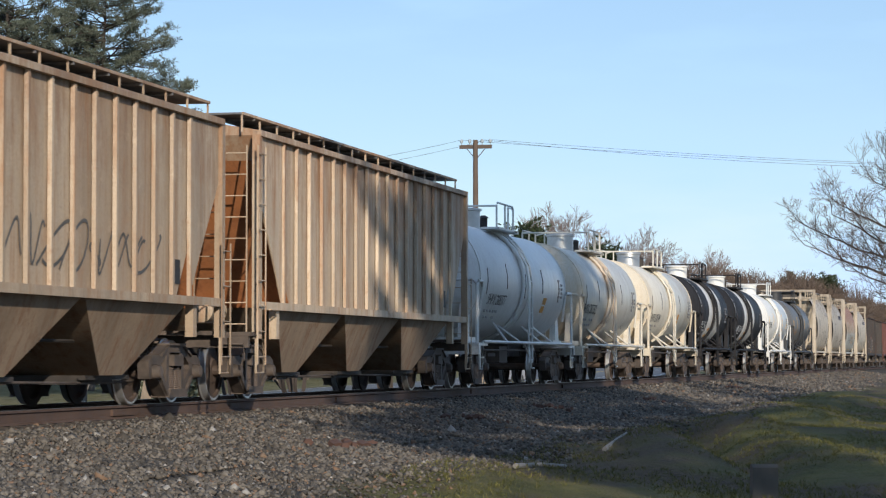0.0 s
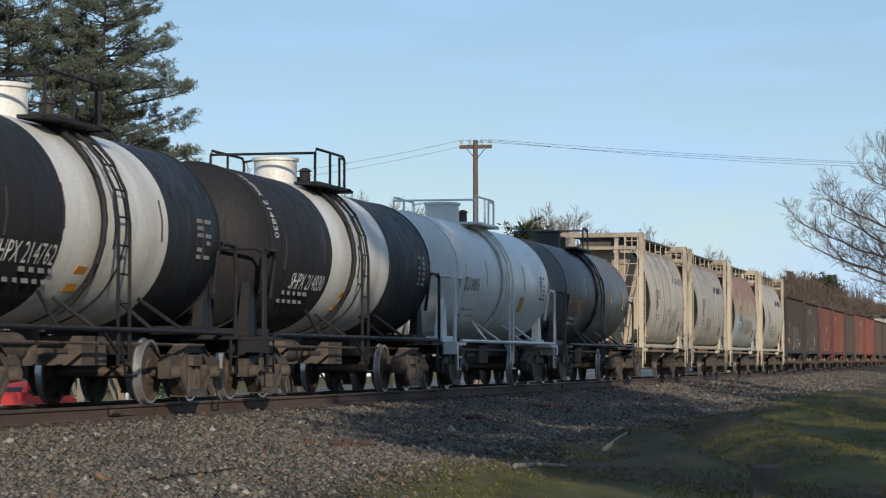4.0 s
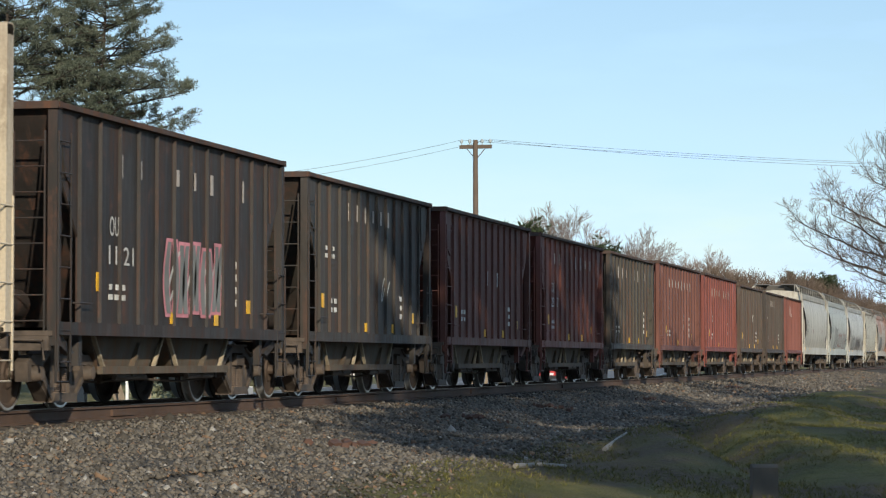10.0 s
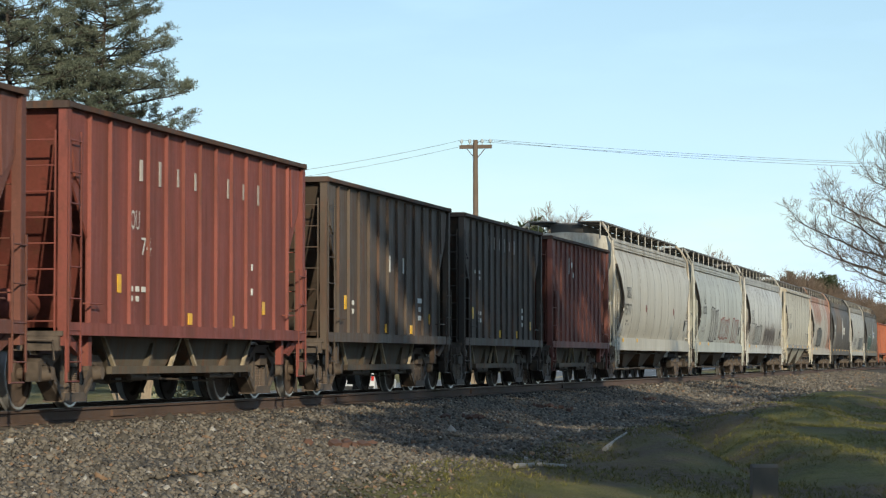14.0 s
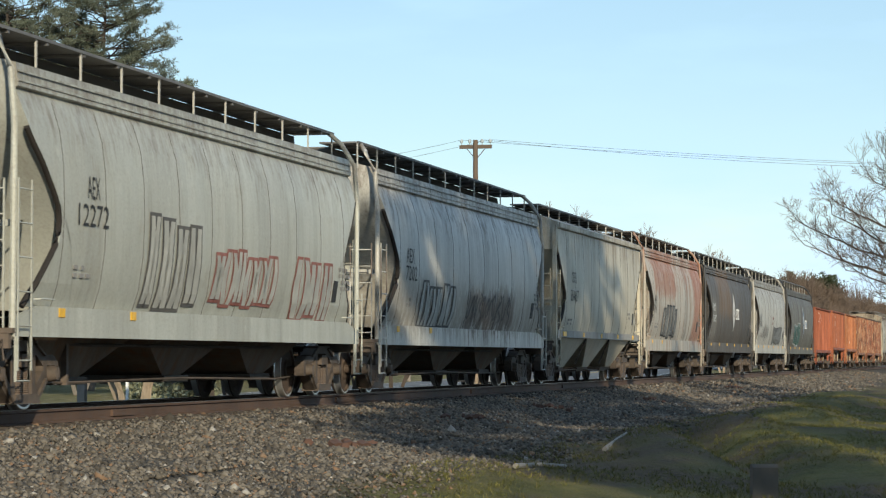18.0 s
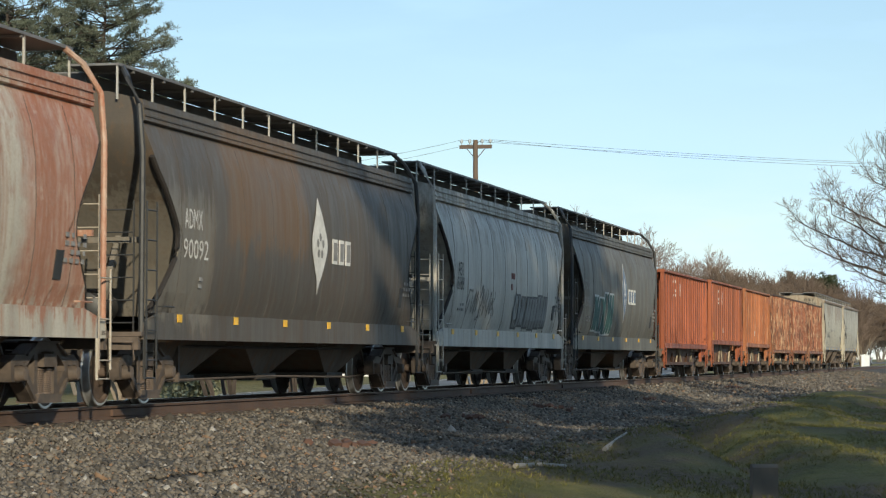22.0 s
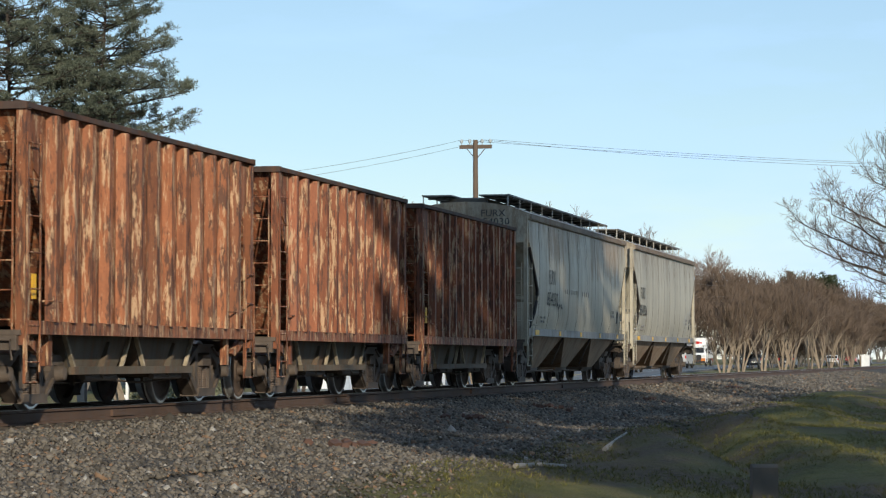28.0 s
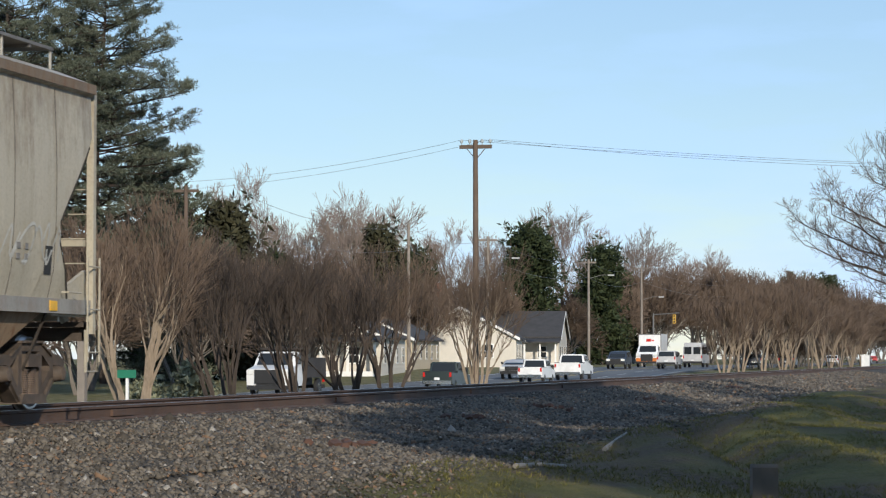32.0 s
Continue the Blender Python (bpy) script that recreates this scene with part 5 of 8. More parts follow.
M["blue"] = plain("blue logo paint", (0.09, 0.14, 0.22), 0.6, 0, 0.2, 6, 0)
M["amber_mark"] = plain("amber stencil paint", (0.42, 0.20, 0.03), 0.6, 0, 0.2, 6, 0)

CARS = [(28.79, 17.0), (45.81, 17.03), (61.06, 13.46), (74.17, 12.76), (87.29, 13.48), (99.86, 11.66), (112.65, 13.92), (126.23, 13.23), (139.56, 13.42), (152.3, 12.08), (164.5, 12.32), (176.92, 12.53), (189.41, 12.46), (201.28, 11.28),
        (212.13, 10.41), (222.63, 10.59), (233.35, 10.85), (243.86, 10.17), (254.95, 12.01), (267.03, 12.15), (278.59, 10.97), (289.26, 10.38), (299.64, 10.39), (314.08, 18.48), (332.05, 17.48), (349.85, 18.11), (366.93, 16.06),
        (382.86, 15.79), (399.61, 17.71), (416.55, 16.16), (433.25, 17.25), (448.41, 13.06), (461.08, 12.27), (473.25, 12.07), (484.59, 10.61), (494.9, 10.02), (505.35, 10.86), (519.22, 16.89), (535.85, 16.35)]
TRAIN = []

M["faded_mark"] = plain("faded white lettering", (0.40, 0.36, 0.33), 0.8, 0, 0.4, 5, 0)
# two rusty ribbed covered hoppers
rustp = (0.33, 0.165, 0.075)
pa = paint("rusty tan paint", (0.42, 0.325, 0.225), 0.45, 0.30, 3.0, 0.6, rustp, (0.10, 0.07, 0.045), fade=0.2, bands=0.5, panel=(0.85, 0.5), drip=(4.1, 1.3, (0.24, 0.12, 0.055), 0.6))
pb = paint("rusty orange-tan paint", (0.55, 0.43, 0.30), 0.5, 0.28, 7.0, 0.6, (0.36, 0.17, 0.075), (0.10, 0.07, 0.045), fade=0.2, bands=0.5, panel=(0.85, 0.55), drip=(4.1, 1.5, (0.30, 0.14, 0.06), 0.65))
rib_hopper(0, "rusty tan ribbed covered hopper car with dark scrawls", pa, [scrawl(2.0, 2.05, 5.5, 0.7, "gr_dark", 3, 8), words(-5.0, 2.0, 0.5, 0.35, 2, "white_mark", 3)])
rib_hopper(1, "rust-streaked orange-tan ribbed covered hopper car", pb, [words(-5.9, 3.6, 0.6, 0.3, 3, "grey_mark", 1)])

# tank cars
tw = paint("white tank paint", (0.66, 0.65, 0.61), 0.06, 0.12, 4.0, 0.38, spec=0.5, fade=0.06, bands=0.12)
tc = paint("yellowed tank paint", (0.67, 0.62, 0.52), 0.2, 0.15, 5.0, 0.42, (0.33, 0.20, 0.10), fade=0.10, bands=0.2, patches=[(-9, -4.2, 0.5, 4.5, (0.54, 0.40, 0.23), 0.5), (-0.7, 0.2, 0.8, 3.6, (0.40, 0.22, 0.10), 0.55)])
td = paint("cream tank paint", (0.70, 0.64, 0.52), 0.12, 0.12, 6.0, 0.42, (0.40, 0.27, 0.14), fade=0.08, bands=0.2, patches=[(-9, -4.3, 0.5, 4.5, (0.55, 0.42, 0.25), 0.4), (3.5, 9, 0.5, 4.5, (0.52, 0.40, 0.25), 0.5)])
tb = paint("black tank paint", (0.018, 0.018, 0.02), 0.04, 0.15, 8.0, 0.62, (0.06, 0.045, 0.04), spec=0.18, bands=0.2)
tm = paint("grimy white tank band", (0.68, 0.64, 0.57), 0.12, 0.18, 9.0, 0.45, (0.35, 0.22, 0.12))
tu = paint("bright white tank paint", (0.72, 0.70, 0.64), 0.05, 0.10, 10.0, 0.38, fade=0.05, bands=0.12)
tg = paint("grey tank paint", (0.115, 0.115, 0.112), 0.08, 0.20, 11.0, 0.45, fade=0.12, bands=0.12)
tank_car(2, "white tank car with white ladders and railings", [tw], [mark("SHPX 205577", -3.24, 1.98, 2.05, "black_mark", 0.24), sticker(2.65, 1.97, 0.42, 0.36, "orange_mark", "orange placard")], dome_mat=M["tread"])
tank_car(3, "yellowed cream tank car with rust streaks", [tc], [mark("SHPX 207302", -3.43, 2.02, 2.14, "black_mark", 0.26), words(3.4, 1.6, 0.4, 0.2, 1, "black_mark")], dome_mat=M["tread"])
tank_car(4, "cream tank car with tan-stained end", [td], [mark("SHPX 205549", -3.44, 1.97, 2.08, "black_mark", 0.26), sticker(1.94, 1.99, 0.36, 0.36, "orange_mark", "orange placard")], dome_mat=M["tread"])
tank_car(5, "black tank car with a grimy white middle band", [tb, tm, tb], [mark("SHPX 214762", -3.0, 1.92, 2.0, "white_mark", 0.26), sticker(-0.9, 1.66, 0.40, 0.32, "orange_mark", "orange placard"), ring_mark("SHPX 214762", 58, 6, 0.28, "white_mark")], splits=(-1.9, 2.1), dome_mat=tu)
tank_car(6, "black tank car with a dull white middle band", [tb, tm, tb], [mark("SHPX 214830", -3.2, 1.92, 2.0, "white_mark", 0.26), ring_mark("SHPX 214830", 58, 6, 0.28, "white_mark"), sticker(-0.6, 1.66, 0.40, 0.32, "orange_mark", "orange placard")], splits=(-1.9, 2.2), dome_mat=tu)
tank_car(7, "clean white tank car with yellow tape marks", [tu], [mark("UTLX 640915", -3.87, 2.25, 1.56, "black_mark", 0.28), sticker(2.07, 1.93, 0.42, 0.34, "orange_mark", "orange placard")])
tank_car(8, "dull grey tank car with amber lettering", [tg], [mark("UTLX 650473", -3.71, 2.05, 2.0, "amber_mark", 0.30)], rail_mat=M["black_steel"], rail_x=-0.35)

# cement hoppers
cb = (0.56, 0.475, 0.36)
c9 = paint("beige hopper paint", cb, 0.12, 0.16, 12.0, 0.55, (0.22, 0.14, 0.08), fade=0.12, bands=0.22, drip=(4.0, 0.9, (0.16, 0.12, 0.08), 0.7))
c10 = paint("dusty beige hopper paint", (0.48, 0.41, 0.315), 0.12, 0.22, 13.0, 0.55, (0.2, 0.13, 0.08), fade=0.15, bands=0.28, drip=(4.0, 0.9, (0.15, 0.115, 0.08), 0.75))
c11 = paint("rust-run pale grey paint", (0.47, 0.46, 0.40), 0.12, 0.20, 14.0, 0.6, (0.36, 0.17, 0.06), patches=[(-6, 6, 3.05, 4.3, (0.30, 0.11, 0.045), 0.95), (-6, 6, 2.45, 3.15, (0.42, 0.22, 0.08), 0.75)])
c12 = paint("warm beige hopper paint", (0.55, 0.47, 0.355), 0.05, 0.09, 15.0, 0.55, (0.24, 0.16, 0.09), fade=0.1, bands=0.19, drip=(4.0, 0.8, (0.2, 0.15, 0.10), 0.6))
cement_hopper(9, "beige cement hopper car with faint scrawl", c9, [mark("RCCX", -2.18, 2.70, 0.77, "black_mark", 0.30), mark("109", -2.45, 2.37, 0.40, "black_mark", 0.32), words(3.3, 3.2, 3.2, 0.56, 14, "faint_mark"), scrawl(0.7, 2.0, 3.2, 0.7, "gr_dark", 5, 7, 0.03)])
cement_hopper(10, "beige cement hopper car with grey lettering", c10, [mark("RCCX", -2.10, 2.69, 0.75, "black_mark", 0.30), mark("102", -2.37, 2.35, 0.41, "black_mark", 0.32), words(2.3, 3.2, 1.9, 0.60, 7, "navy_mark", 1, 6), words(4.1, 3.2, 1.5, 0.60, 6, "faint_mark", 1, 6), scrawl(-0.6, 1.9, 1.6, 0.5, "gr_dark", 6, 4, 0.03)])
cement_hopper(11, "pale grey cement hopper car with heavy orange rust", c11, [mark("STFX", -1.81, 2.69, 0.77, "black_mark", 0.28), mark("049", -2.02, 2.33, 0.55, "black_mark", 0.28), scrawl(0.0, 2.0, 4.2, 0.75, "gr_dark", 7, 9, 0.04), scrawl(1.5, 1.95, 2.4, 0.6, "orange_mark", 8, 3, 0.05)], frame_mat=c9)
cement_hopper(12, "beige cement hopper car with dark lettering", c12, [mark("RCCX", -1.99, 2.65, 0.80, "black_mark", 0.30), mark("149", -2.22, 2.33, 0.42, "black_mark", 0.32), words(2.3, 3.2, 1.9, 0.60, 7, "navy_mark", 1, 6), words(4.1, 3.2, 1.5, 0.60, 6, "faint_mark", 1, 6), scrawl(-0.3, 1.95, 2.6, 0.6, "gr_dark", 9, 6, 0.03)])

# open hoppers, brown, black and red
BLACKISH, BROWN, RED, REDB = (0.032, 0.028, 0.026), (0.085, 0.064, 0.048), (0.215, 0.056, 0.042), (0.125, 0.042, 0.032)
OPEN = [(13, BLACKISH, "sooty black", 0.20), (14, (0.045, 0.04, 0.034), "black-brown", 0.15), (15, REDB, "dark red-brown", 0.3), (16, (0.165, 0.05, 0.038), "brick red", 0.3), (17, (0.055, 0.048, 0.037), "dark olive-brown", 0.25), (18, (0.16, 0.058, 0.042), "dusty red", 0.25),
        (19, RED, "bright oxide red", 0.15), (20, BROWN, "dark brown", 0.2), (21, (0.062, 0.048, 0.038), "sooty brown", 0.2), (22, (0.19, 0.06, 0.045), "oxide red", 0.15)]
LETTERS = {13: [("OU", -2.78, 2.35, 0.34, "white_mark", 0.26), ("11 21", -2.50, 1.98, 0.95, "white_mark", 0.24)], 16: [("OU", -2.75, 2.42, 0.34, "white_mark", 0.26), ("23 97", -2.50, 2.06, 0.95, "white_mark", 0.24)],
           18: [("OU", -2.75, 2.42, 0.34, "white_mark", 0.26)], 19: [("OU", -2.75, 2.48, 0.34, "white_mark", 0.26), ("74", -2.30, 2.14, 0.40, "white_mark", 0.24)], 17: [("OU", -2.75, 2.42, 0.34, "faded_mark", 0.26)]}
for i, col, what, rs in OPEN:
    mt = paint(what + " hopper paint", col, rs + 0.15, 0.5, 20.0 + i, 0.65, (0.15, 0.062, 0.035), (0.022, 0.018, 0.016), fade=0.4, bands=0.6, panel=(CARS[i][1] / 13.5, 0.22))
    mk = [words(-0.2, 3.2, 4.6, 0.34, 8, "faded_mark", 1, i), words(-2.9, 2.45, 0.7, 0.26, 3, "white_mark", 2, i + 1), words(-2.7, 1.55, 0.6, 0.3, 2, "white_mark", 2, i + 2), words(2.3, 1.6, 0.5, 0.5, 1, "white_mark", 3, i + 3)]
    if i in LETTERS:
        mk = [words(0.2, 3.15, 6.2, 0.36, 8, "faded_mark", 1, i), words(-2.65, 1.5, 0.75, 0.26, 3, "white_mark", 2, i + 2), words(2.6, 1.75, 0.2, 0.75, 1, "white_mark", 4, i + 3)] + [mark(*m) for m in LETTERS[i]]
    elif i in (15, 20):
        mk = mk[2:] + [words(0.4, 2.4, 1.6, 0.36, 3, "white_mark", 1, i)]
    mk += [sticker(-3.35, 1.62, 0.14, 0.24, "yellow_mark"), sticker(3.2, 1.42, 0.18, 0.2, "yellow_mark"), sticker(1.6, 1.2, 0.18, 0.16, "yellow_mark"), sticker(-0.4, 1.2, 0.18, 0.16, "yellow_mark")]
    if i == 13:
        mk += [bubbles(0.6, 1.75, 2.6, 1.0, 5, "gr_grey", "gr_pink", 12), scrawl(0.6, 1.75, 2.2, 0.8, "gr_white", 13, 5, 0.06)]
    if i in (14, 18):
        mk += [scrawl(1.0, 1.9, 0.5, 0.6, "gr_white", 14 + i, 2, 0.04)]
    if i == 22:
        mk = [sticker(-1.6, 3.05, 0.25, 0.42, "white_mark"), words(-1.2, 2.95, 0.5, 0.5, 2, "white_mark", 2), words(-2.7, 2.2, 0.6, 0.3, 3, "white_mark", 1)]
    open_hopper(i, what + " ribbed open hopper car with faded white lettering", mt, mk, ztop={13: 3.76, 15: 3.72, 18: 3.80, 19: 3.80}.get(i, 3.70), ribs=12 if CARS[i][1] > 11.5 else 11)

# long covered hoppers
g23 = paint("pale warm grey paint", (0.49, 0.455, 0.385), 0.10, 0.17, 31.0, 0.5, (0.26, 0.19, 0.12), fade=0.1, bands=0.22, panel=(1.7, 0.2), drip=(4.1, 0.7, (0.17, 0.13, 0.09), 0.7))
g24 = paint("pale green-grey paint", (0.42, 0.425, 0.38), 0.10, 0.19, 32.0, 0.5, (0.22, 0.17, 0.12), fade=0.12, panel=(1.7, 0.25), drip=(4.1, 0.8, (0.15, 0.12, 0.09), 0.7), bands=0.25)
g25 = paint("white-grey stained paint", (0.55, 0.535, 0.49), 0.12, 0.3, 33.0, 0.5, (0.20, 0.16, 0.12), drip=(4.15, 1.0, (0.12, 0.09, 0.065), 0.85), patches=[(-9, 9, 1.15, 2.2, (0.30, 0.265, 0.22), 0.8), (-0.8, 4.4, 1.25, 2.1, (0.10, 0.065, 0.055), 0.85)])
g26 = paint("cream hopper paint", (0.50, 0.455, 0.36), 0.12, 0.17, 34.0, 0.5, (0.26, 0.18, 0.1), fade=0.1, bands=0.22, panel=(1.6, 0.2), drip=(3.95, 0.8, (0.2, 0.14, 0.085), 0.7))
g27 = paint("stained grey paint with rust runs", (0.47, 0.43, 0.36), 0.35, 0.42, 35.0, 0.6, (0.30, 0.12, 0.06), bands=0.7, drip=(4.15, 1.5, (0.31, 0.115, 0.055), 0.9), patches=[(-5.5, -0.5, 2.7, 4.2, (0.33, 0.125, 0.065), 0.7), (4.2, 8, 1.2, 4.3, (0.36, 0.125, 0.06), 0.8)])
g28 = paint("dark grey-brown paint", (0.085, 0.072, 0.058), 0.12, 0.40, 36.0, 0.6, (0.20, 0.10, 0.035), patches=[(-4.4, -0.3, 2.3, 4.2, (0.19, 0.10, 0.035), 0.6), (-8.5, -5.2, 1.2, 2.9, (0.26, 0.24, 0.20), 0.5), (3.4, 9, 1.2, 4.3, (0.05, 0.042, 0.034), 0.75)])
g29 = paint("light grey dusty paint", (0.45, 0.43, 0.38), 0.16, 0.42, 37.0, 0.55, (0.24, 0.15, 0.085), fade=0.15, bands=0.55, panel=(1.8, 0.25), drip=(4.15, 1.1, (0.12, 0.09, 0.06), 0.85))
g30 = paint("dark green-grey paint", (0.125, 0.115, 0.092), 0.25, 0.4, 38.0, 0.6, (0.19, 0.15, 0.11), fade=0.3, bands=0.7, drip=(4.15, 1.2, (0.05, 0.038, 0.028), 0.85))
g37 = paint("grey-cream paint with brown runs", (0.47, 0.42, 0.32), 0.18, 0.22, 39.0, 0.5, (0.24, 0.15, 0.08), bands=0.28, panel=(1.6, 0.25), drip=(3.9, 1.0, (0.17, 0.11, 0.06), 0.8), patches=[(-5.0, -2.6, 3.1, 3.9, (0.25, 0.15, 0.075), 0.7), (1.6, 6.2, 2.9, 3.9, (0.25, 0.15, 0.08), 0.6)])
g38 = paint("grey-cream hopper paint", (0.45, 0.41, 0.325), 0.12, 0.22, 40.0, 0.5, (0.22, 0.15, 0.09), fade=0.15, bands=0.28, panel=(1.6, 0.25), drip=(3.9, 0.9, (0.17, 0.12, 0.075), 0.7))
M["dark_red_mark"] = plain("dark red paint", (0.15, 0.035, 0.028), 0.6, 0, 0.2, 6, 0)
grain_hopper(23, "pale grey long covered hopper car with red badges", g23, [mark("CRDX", -6.35, 2.6, 0.92, "black_mark", 0.34), mark("15717", -6.47, 2.1, 1.21, "black_mark", 0.34), sticker(-2.6, 2.2, 0.4, 0.02, "dark_red_mark"), words(-2.6, 2.2, 0.5, 0.4, 2, "dark_red_mark", 1), words(3.8, 2.2, 0.5, 0.4, 2, "dark_red_mark", 1)], bays=4)
grain_hopper(24, "pale green-grey covered hopper car with looping scrawls", g24, [mark("AEX", -5.64, 2.78, 0.45, "black_mark", 0.28), mark("12272", -5.64, 2.43, 1.09, "black_mark", 0.28), bubbles(-2.4, 1.95, 2.4, 1.2, 4, "gr_pale", "gr_dark", 21), bubbles(1.0, 1.82, 3.2, 0.75, 6, "gr_pale", "gr_red", 22), bubbles(4.9, 1.75, 2.3, 0.9, 3, "gr_pale", "gr_red", 23)])
grain_hopper(25, "white-grey covered hopper car with dark painted-over patch", g25, [mark("AEX", -6.19, 2.60, 0.66, "black_mark", 0.28), mark("7202", -6.08, 2.27, 0.93, "black_mark", 0.28), scrawl(1.6, 1.75, 4.6, 0.6, "gr_dark", 24, 9, 0.06), bubbles(-3.6, 1.7, 3.0, 0.8, 5, "gr_pale", "gr_dark", 25)])
slab_hopper(26, "cream covered hopper car with black lettering", g26, [mark("CBFX", -4.84, 2.75, 0.71, "black_mark", 0.28), mark("354657", -4.72, 2.28, 1.18, "black_mark", 0.30)], bay_mat=g26)
grain_hopper(27, "stained grey covered hopper car with red rust runs", g27, [mark("AEX", -5.48, 2.53, 0.5, "black_mark", 0.28), mark("7914", -5.53, 2.23, 0.6, "black_mark", 0.28), bubbles(-1.9, 1.85, 3.4, 0.95, 5, "gr_grey", "black_mark", 26)])


def diamond(car, x, z, w, h, surf, mat, inner):
    """A tall pointed badge: pale rim, coloured field, pale centre with petals."""
    def kite(k, off):
        mb, rows = MB(), []
        for j in range(17):
            f = j / 16
            half = w / 2 * k * float(np.interp(f, (0, 0.12, 0.30, 0.47, 0.60, 0.80, 1.0), (0.02, 0.16, 0.62, 0.98, 0.92, 0.46, 0.03)))
            zz = z + h * k * (f - 0.5)
            rows += [(x - half, -surf(zz) - off, zz), (x + half, -surf(zz) - off, zz)]
        return mb.add(rows, [(2 * j, 2 * j + 1, 2 * j + 3, 2 * j + 2) for j in range(16)])
    b = part("badge", kite(1.0, 0.014), M["white_mark"], car, "tall pointed badge with a pale rim", 0)
    part("badge_field", kite(0.90, 0.018), mat, b, "", 0)
    part("badge_centre", kite(0.52, 0.022), M["white_mark"], b, "", 0)
    for k in range(5):
        a = 1.2566 * k + 0.3
        cx, cz, r = x + 0.17 * w * math.cos(a), z + 0.15 * math.sin(a), 0.075
        part("badge_petal", MB().add([(cx + r * math.cos(1.047 * j), -surf(cz + r * math.sin(1.047 * j)) - 0.027, cz + r * math.sin(1.047 * j)) for j in range(6)], [tuple(range(6))]), inner, b, "", 0)


def blocks(x, z, w, h, n, line, fill):
    """A word drawn as plain outlined blocks."""
    def put(car, surf):
        for k in range(n):
            xx = x - w / 2 + w * (k + 0.5) / n
            p = plate(car, "lettering_block", xx, z, w / n * 0.74, h, surf, M[line], "", 0.013)
            plate(car, "lettering_block", xx, z, w / n * 0.50, h * 0.72, surf, M[fill], "", 0.018)
    return put


grain_hopper(28, "dark grey covered hopper car with rust-brown stains", g28, [mark("ADMX", -6.27, 2.60, 0.81, "white_mark", 0.28), mark("90092", -6.14, 2.18, 1.13, "white_mark", 0.28), lambda c, s: diamond(c, 0.42, 2.5, 1.0, 1.6, s, M["white_mark"], M["grey_mark"]), blocks(1.85, 2.45, 1.3, 0.42, 3, "white_mark", "grey_mark")], post=M["black_steel"])
grain_hopper(29, "light grey covered hopper car with dark scrawls", g29, [mark("AEX", -5.44, 2.51, 0.51, "black_mark", 0.28), mark("8188", -5.44, 2.21, 0.68, "black_mark", 0.28), scrawl(-3.2, 1.85, 3.0, 0.75, "gr_dark", 28, 8, 0.04), bubbles(2.6, 1.75, 4.2, 0.75, 6, "gr_grey", "gr_dark", 29), words(0.2, 2.4, 0.45, 0.5, 2, "dark_red_mark", 2, 5)])
grain_hopper(30, "dark grey covered hopper car with blue badge and green scrawl", g30, [mark("ADMX", -6.12, 2.64, 0.82, "grey_mark", 0.28), mark("90060", -6.06, 2.18, 1.11, "grey_mark", 0.28), lambda c, s: diamond(c, 0.42, 2.55, 1.05, 1.75, s, M["blue"], M["blue"]), blocks(1.95, 2.47, 1.5, 0.44, 3, "white_mark", "blue"),
                                                                                         bubbles(-3.3, 1.88, 3.5, 1.05, 4, "gr_green", "gr_white", 30), scrawl(-3.0, 1.1, 3.2, 0.22, "gr_white", 34, 6, 0.05)], post=M["black_steel"])

# orange open hoppers
o31 = paint("orange hopper paint", (0.33, 0.085, 0.032), 0.5, 0.4, 41.0, 0.6, (0.14, 0.04, 0.02), (0.03, 0.018, 0.014), fade=0.3, bands=0.8, panel=(0.7, 0.6))
o32 = paint("rusted orange hopper paint", (0.34, 0.095, 0.036), 0.6, 0.4, 42.0, 0.6, (0.15, 0.045, 0.022), (0.03, 0.018, 0.014), fade=0.3, bands=0.8, panel=(0.8, 0.7))
o33 = paint("orange paint with yellowed panels", (0.36, 0.12, 0.040), 0.5, 0.22, 43.0, 0.6, (0.20, 0.06, 0.025), (0.035, 0.02, 0.015), fade=0.25, bands=0.7, panel=(0.8, 0.7), peel=0.25)
o34 = paint("peeling orange paint", (0.30, 0.105, 0.042), 0.55, 0.34, 44.0, 0.7, (0.13, 0.05, 0.03), (0.04, 0.024, 0.018), fade=0.3, bands=0.8, panel=(0.8, 0.6), peel=0.8)
o35 = paint("peeling orange-red paint", (0.28, 0.090, 0.038), 0.6, 0.34, 45.0, 0.7, (0.15, 0.05, 0.028), (0.04, 0.024, 0.018), fade=0.3, bands=0.8, panel=(0.8, 0.6), peel=0.8)
M["bay_orange"] = paint("orange-brown chute steel", (0.10, 0.048, 0.028), 0.4, 0.35, 46.0, 0.7)
badge = [words(-2.75, 3.02, 1.0, 0.62, 2, "white_mark", 4, 3), words(-1.55, 3.0, 0.7, 0.62, 2, "white_mark", 1, 4)]
tail = [sticker(-4.2, 1.5, 0.14, 0.3, "yellow_mark"), words(-2.0, 1.75, 2.4, 0.28, 4, "white_mark", 1, 9)]
open_hopper(31, "orange ribbed open hopper car with white striped badge", o31, badge + tail, ztop=3.55, zlow=1.10, ribs=16, bay_mat=M["bay_orange"], chord=o31)
open_hopper(32, "rusted orange open hopper car with white striped badge", o32, badge + tail, ztop=3.60, zlow=1.30, ribs=13, bay_mat=M["bay_orange"], chord=o32)
open_hopper(33, "faded orange open hopper car with rusty ribs", o33, tail, ztop=3.60, zlow=1.25, ribs=13, bay_mat=M["bay_orange"], chord=o33)
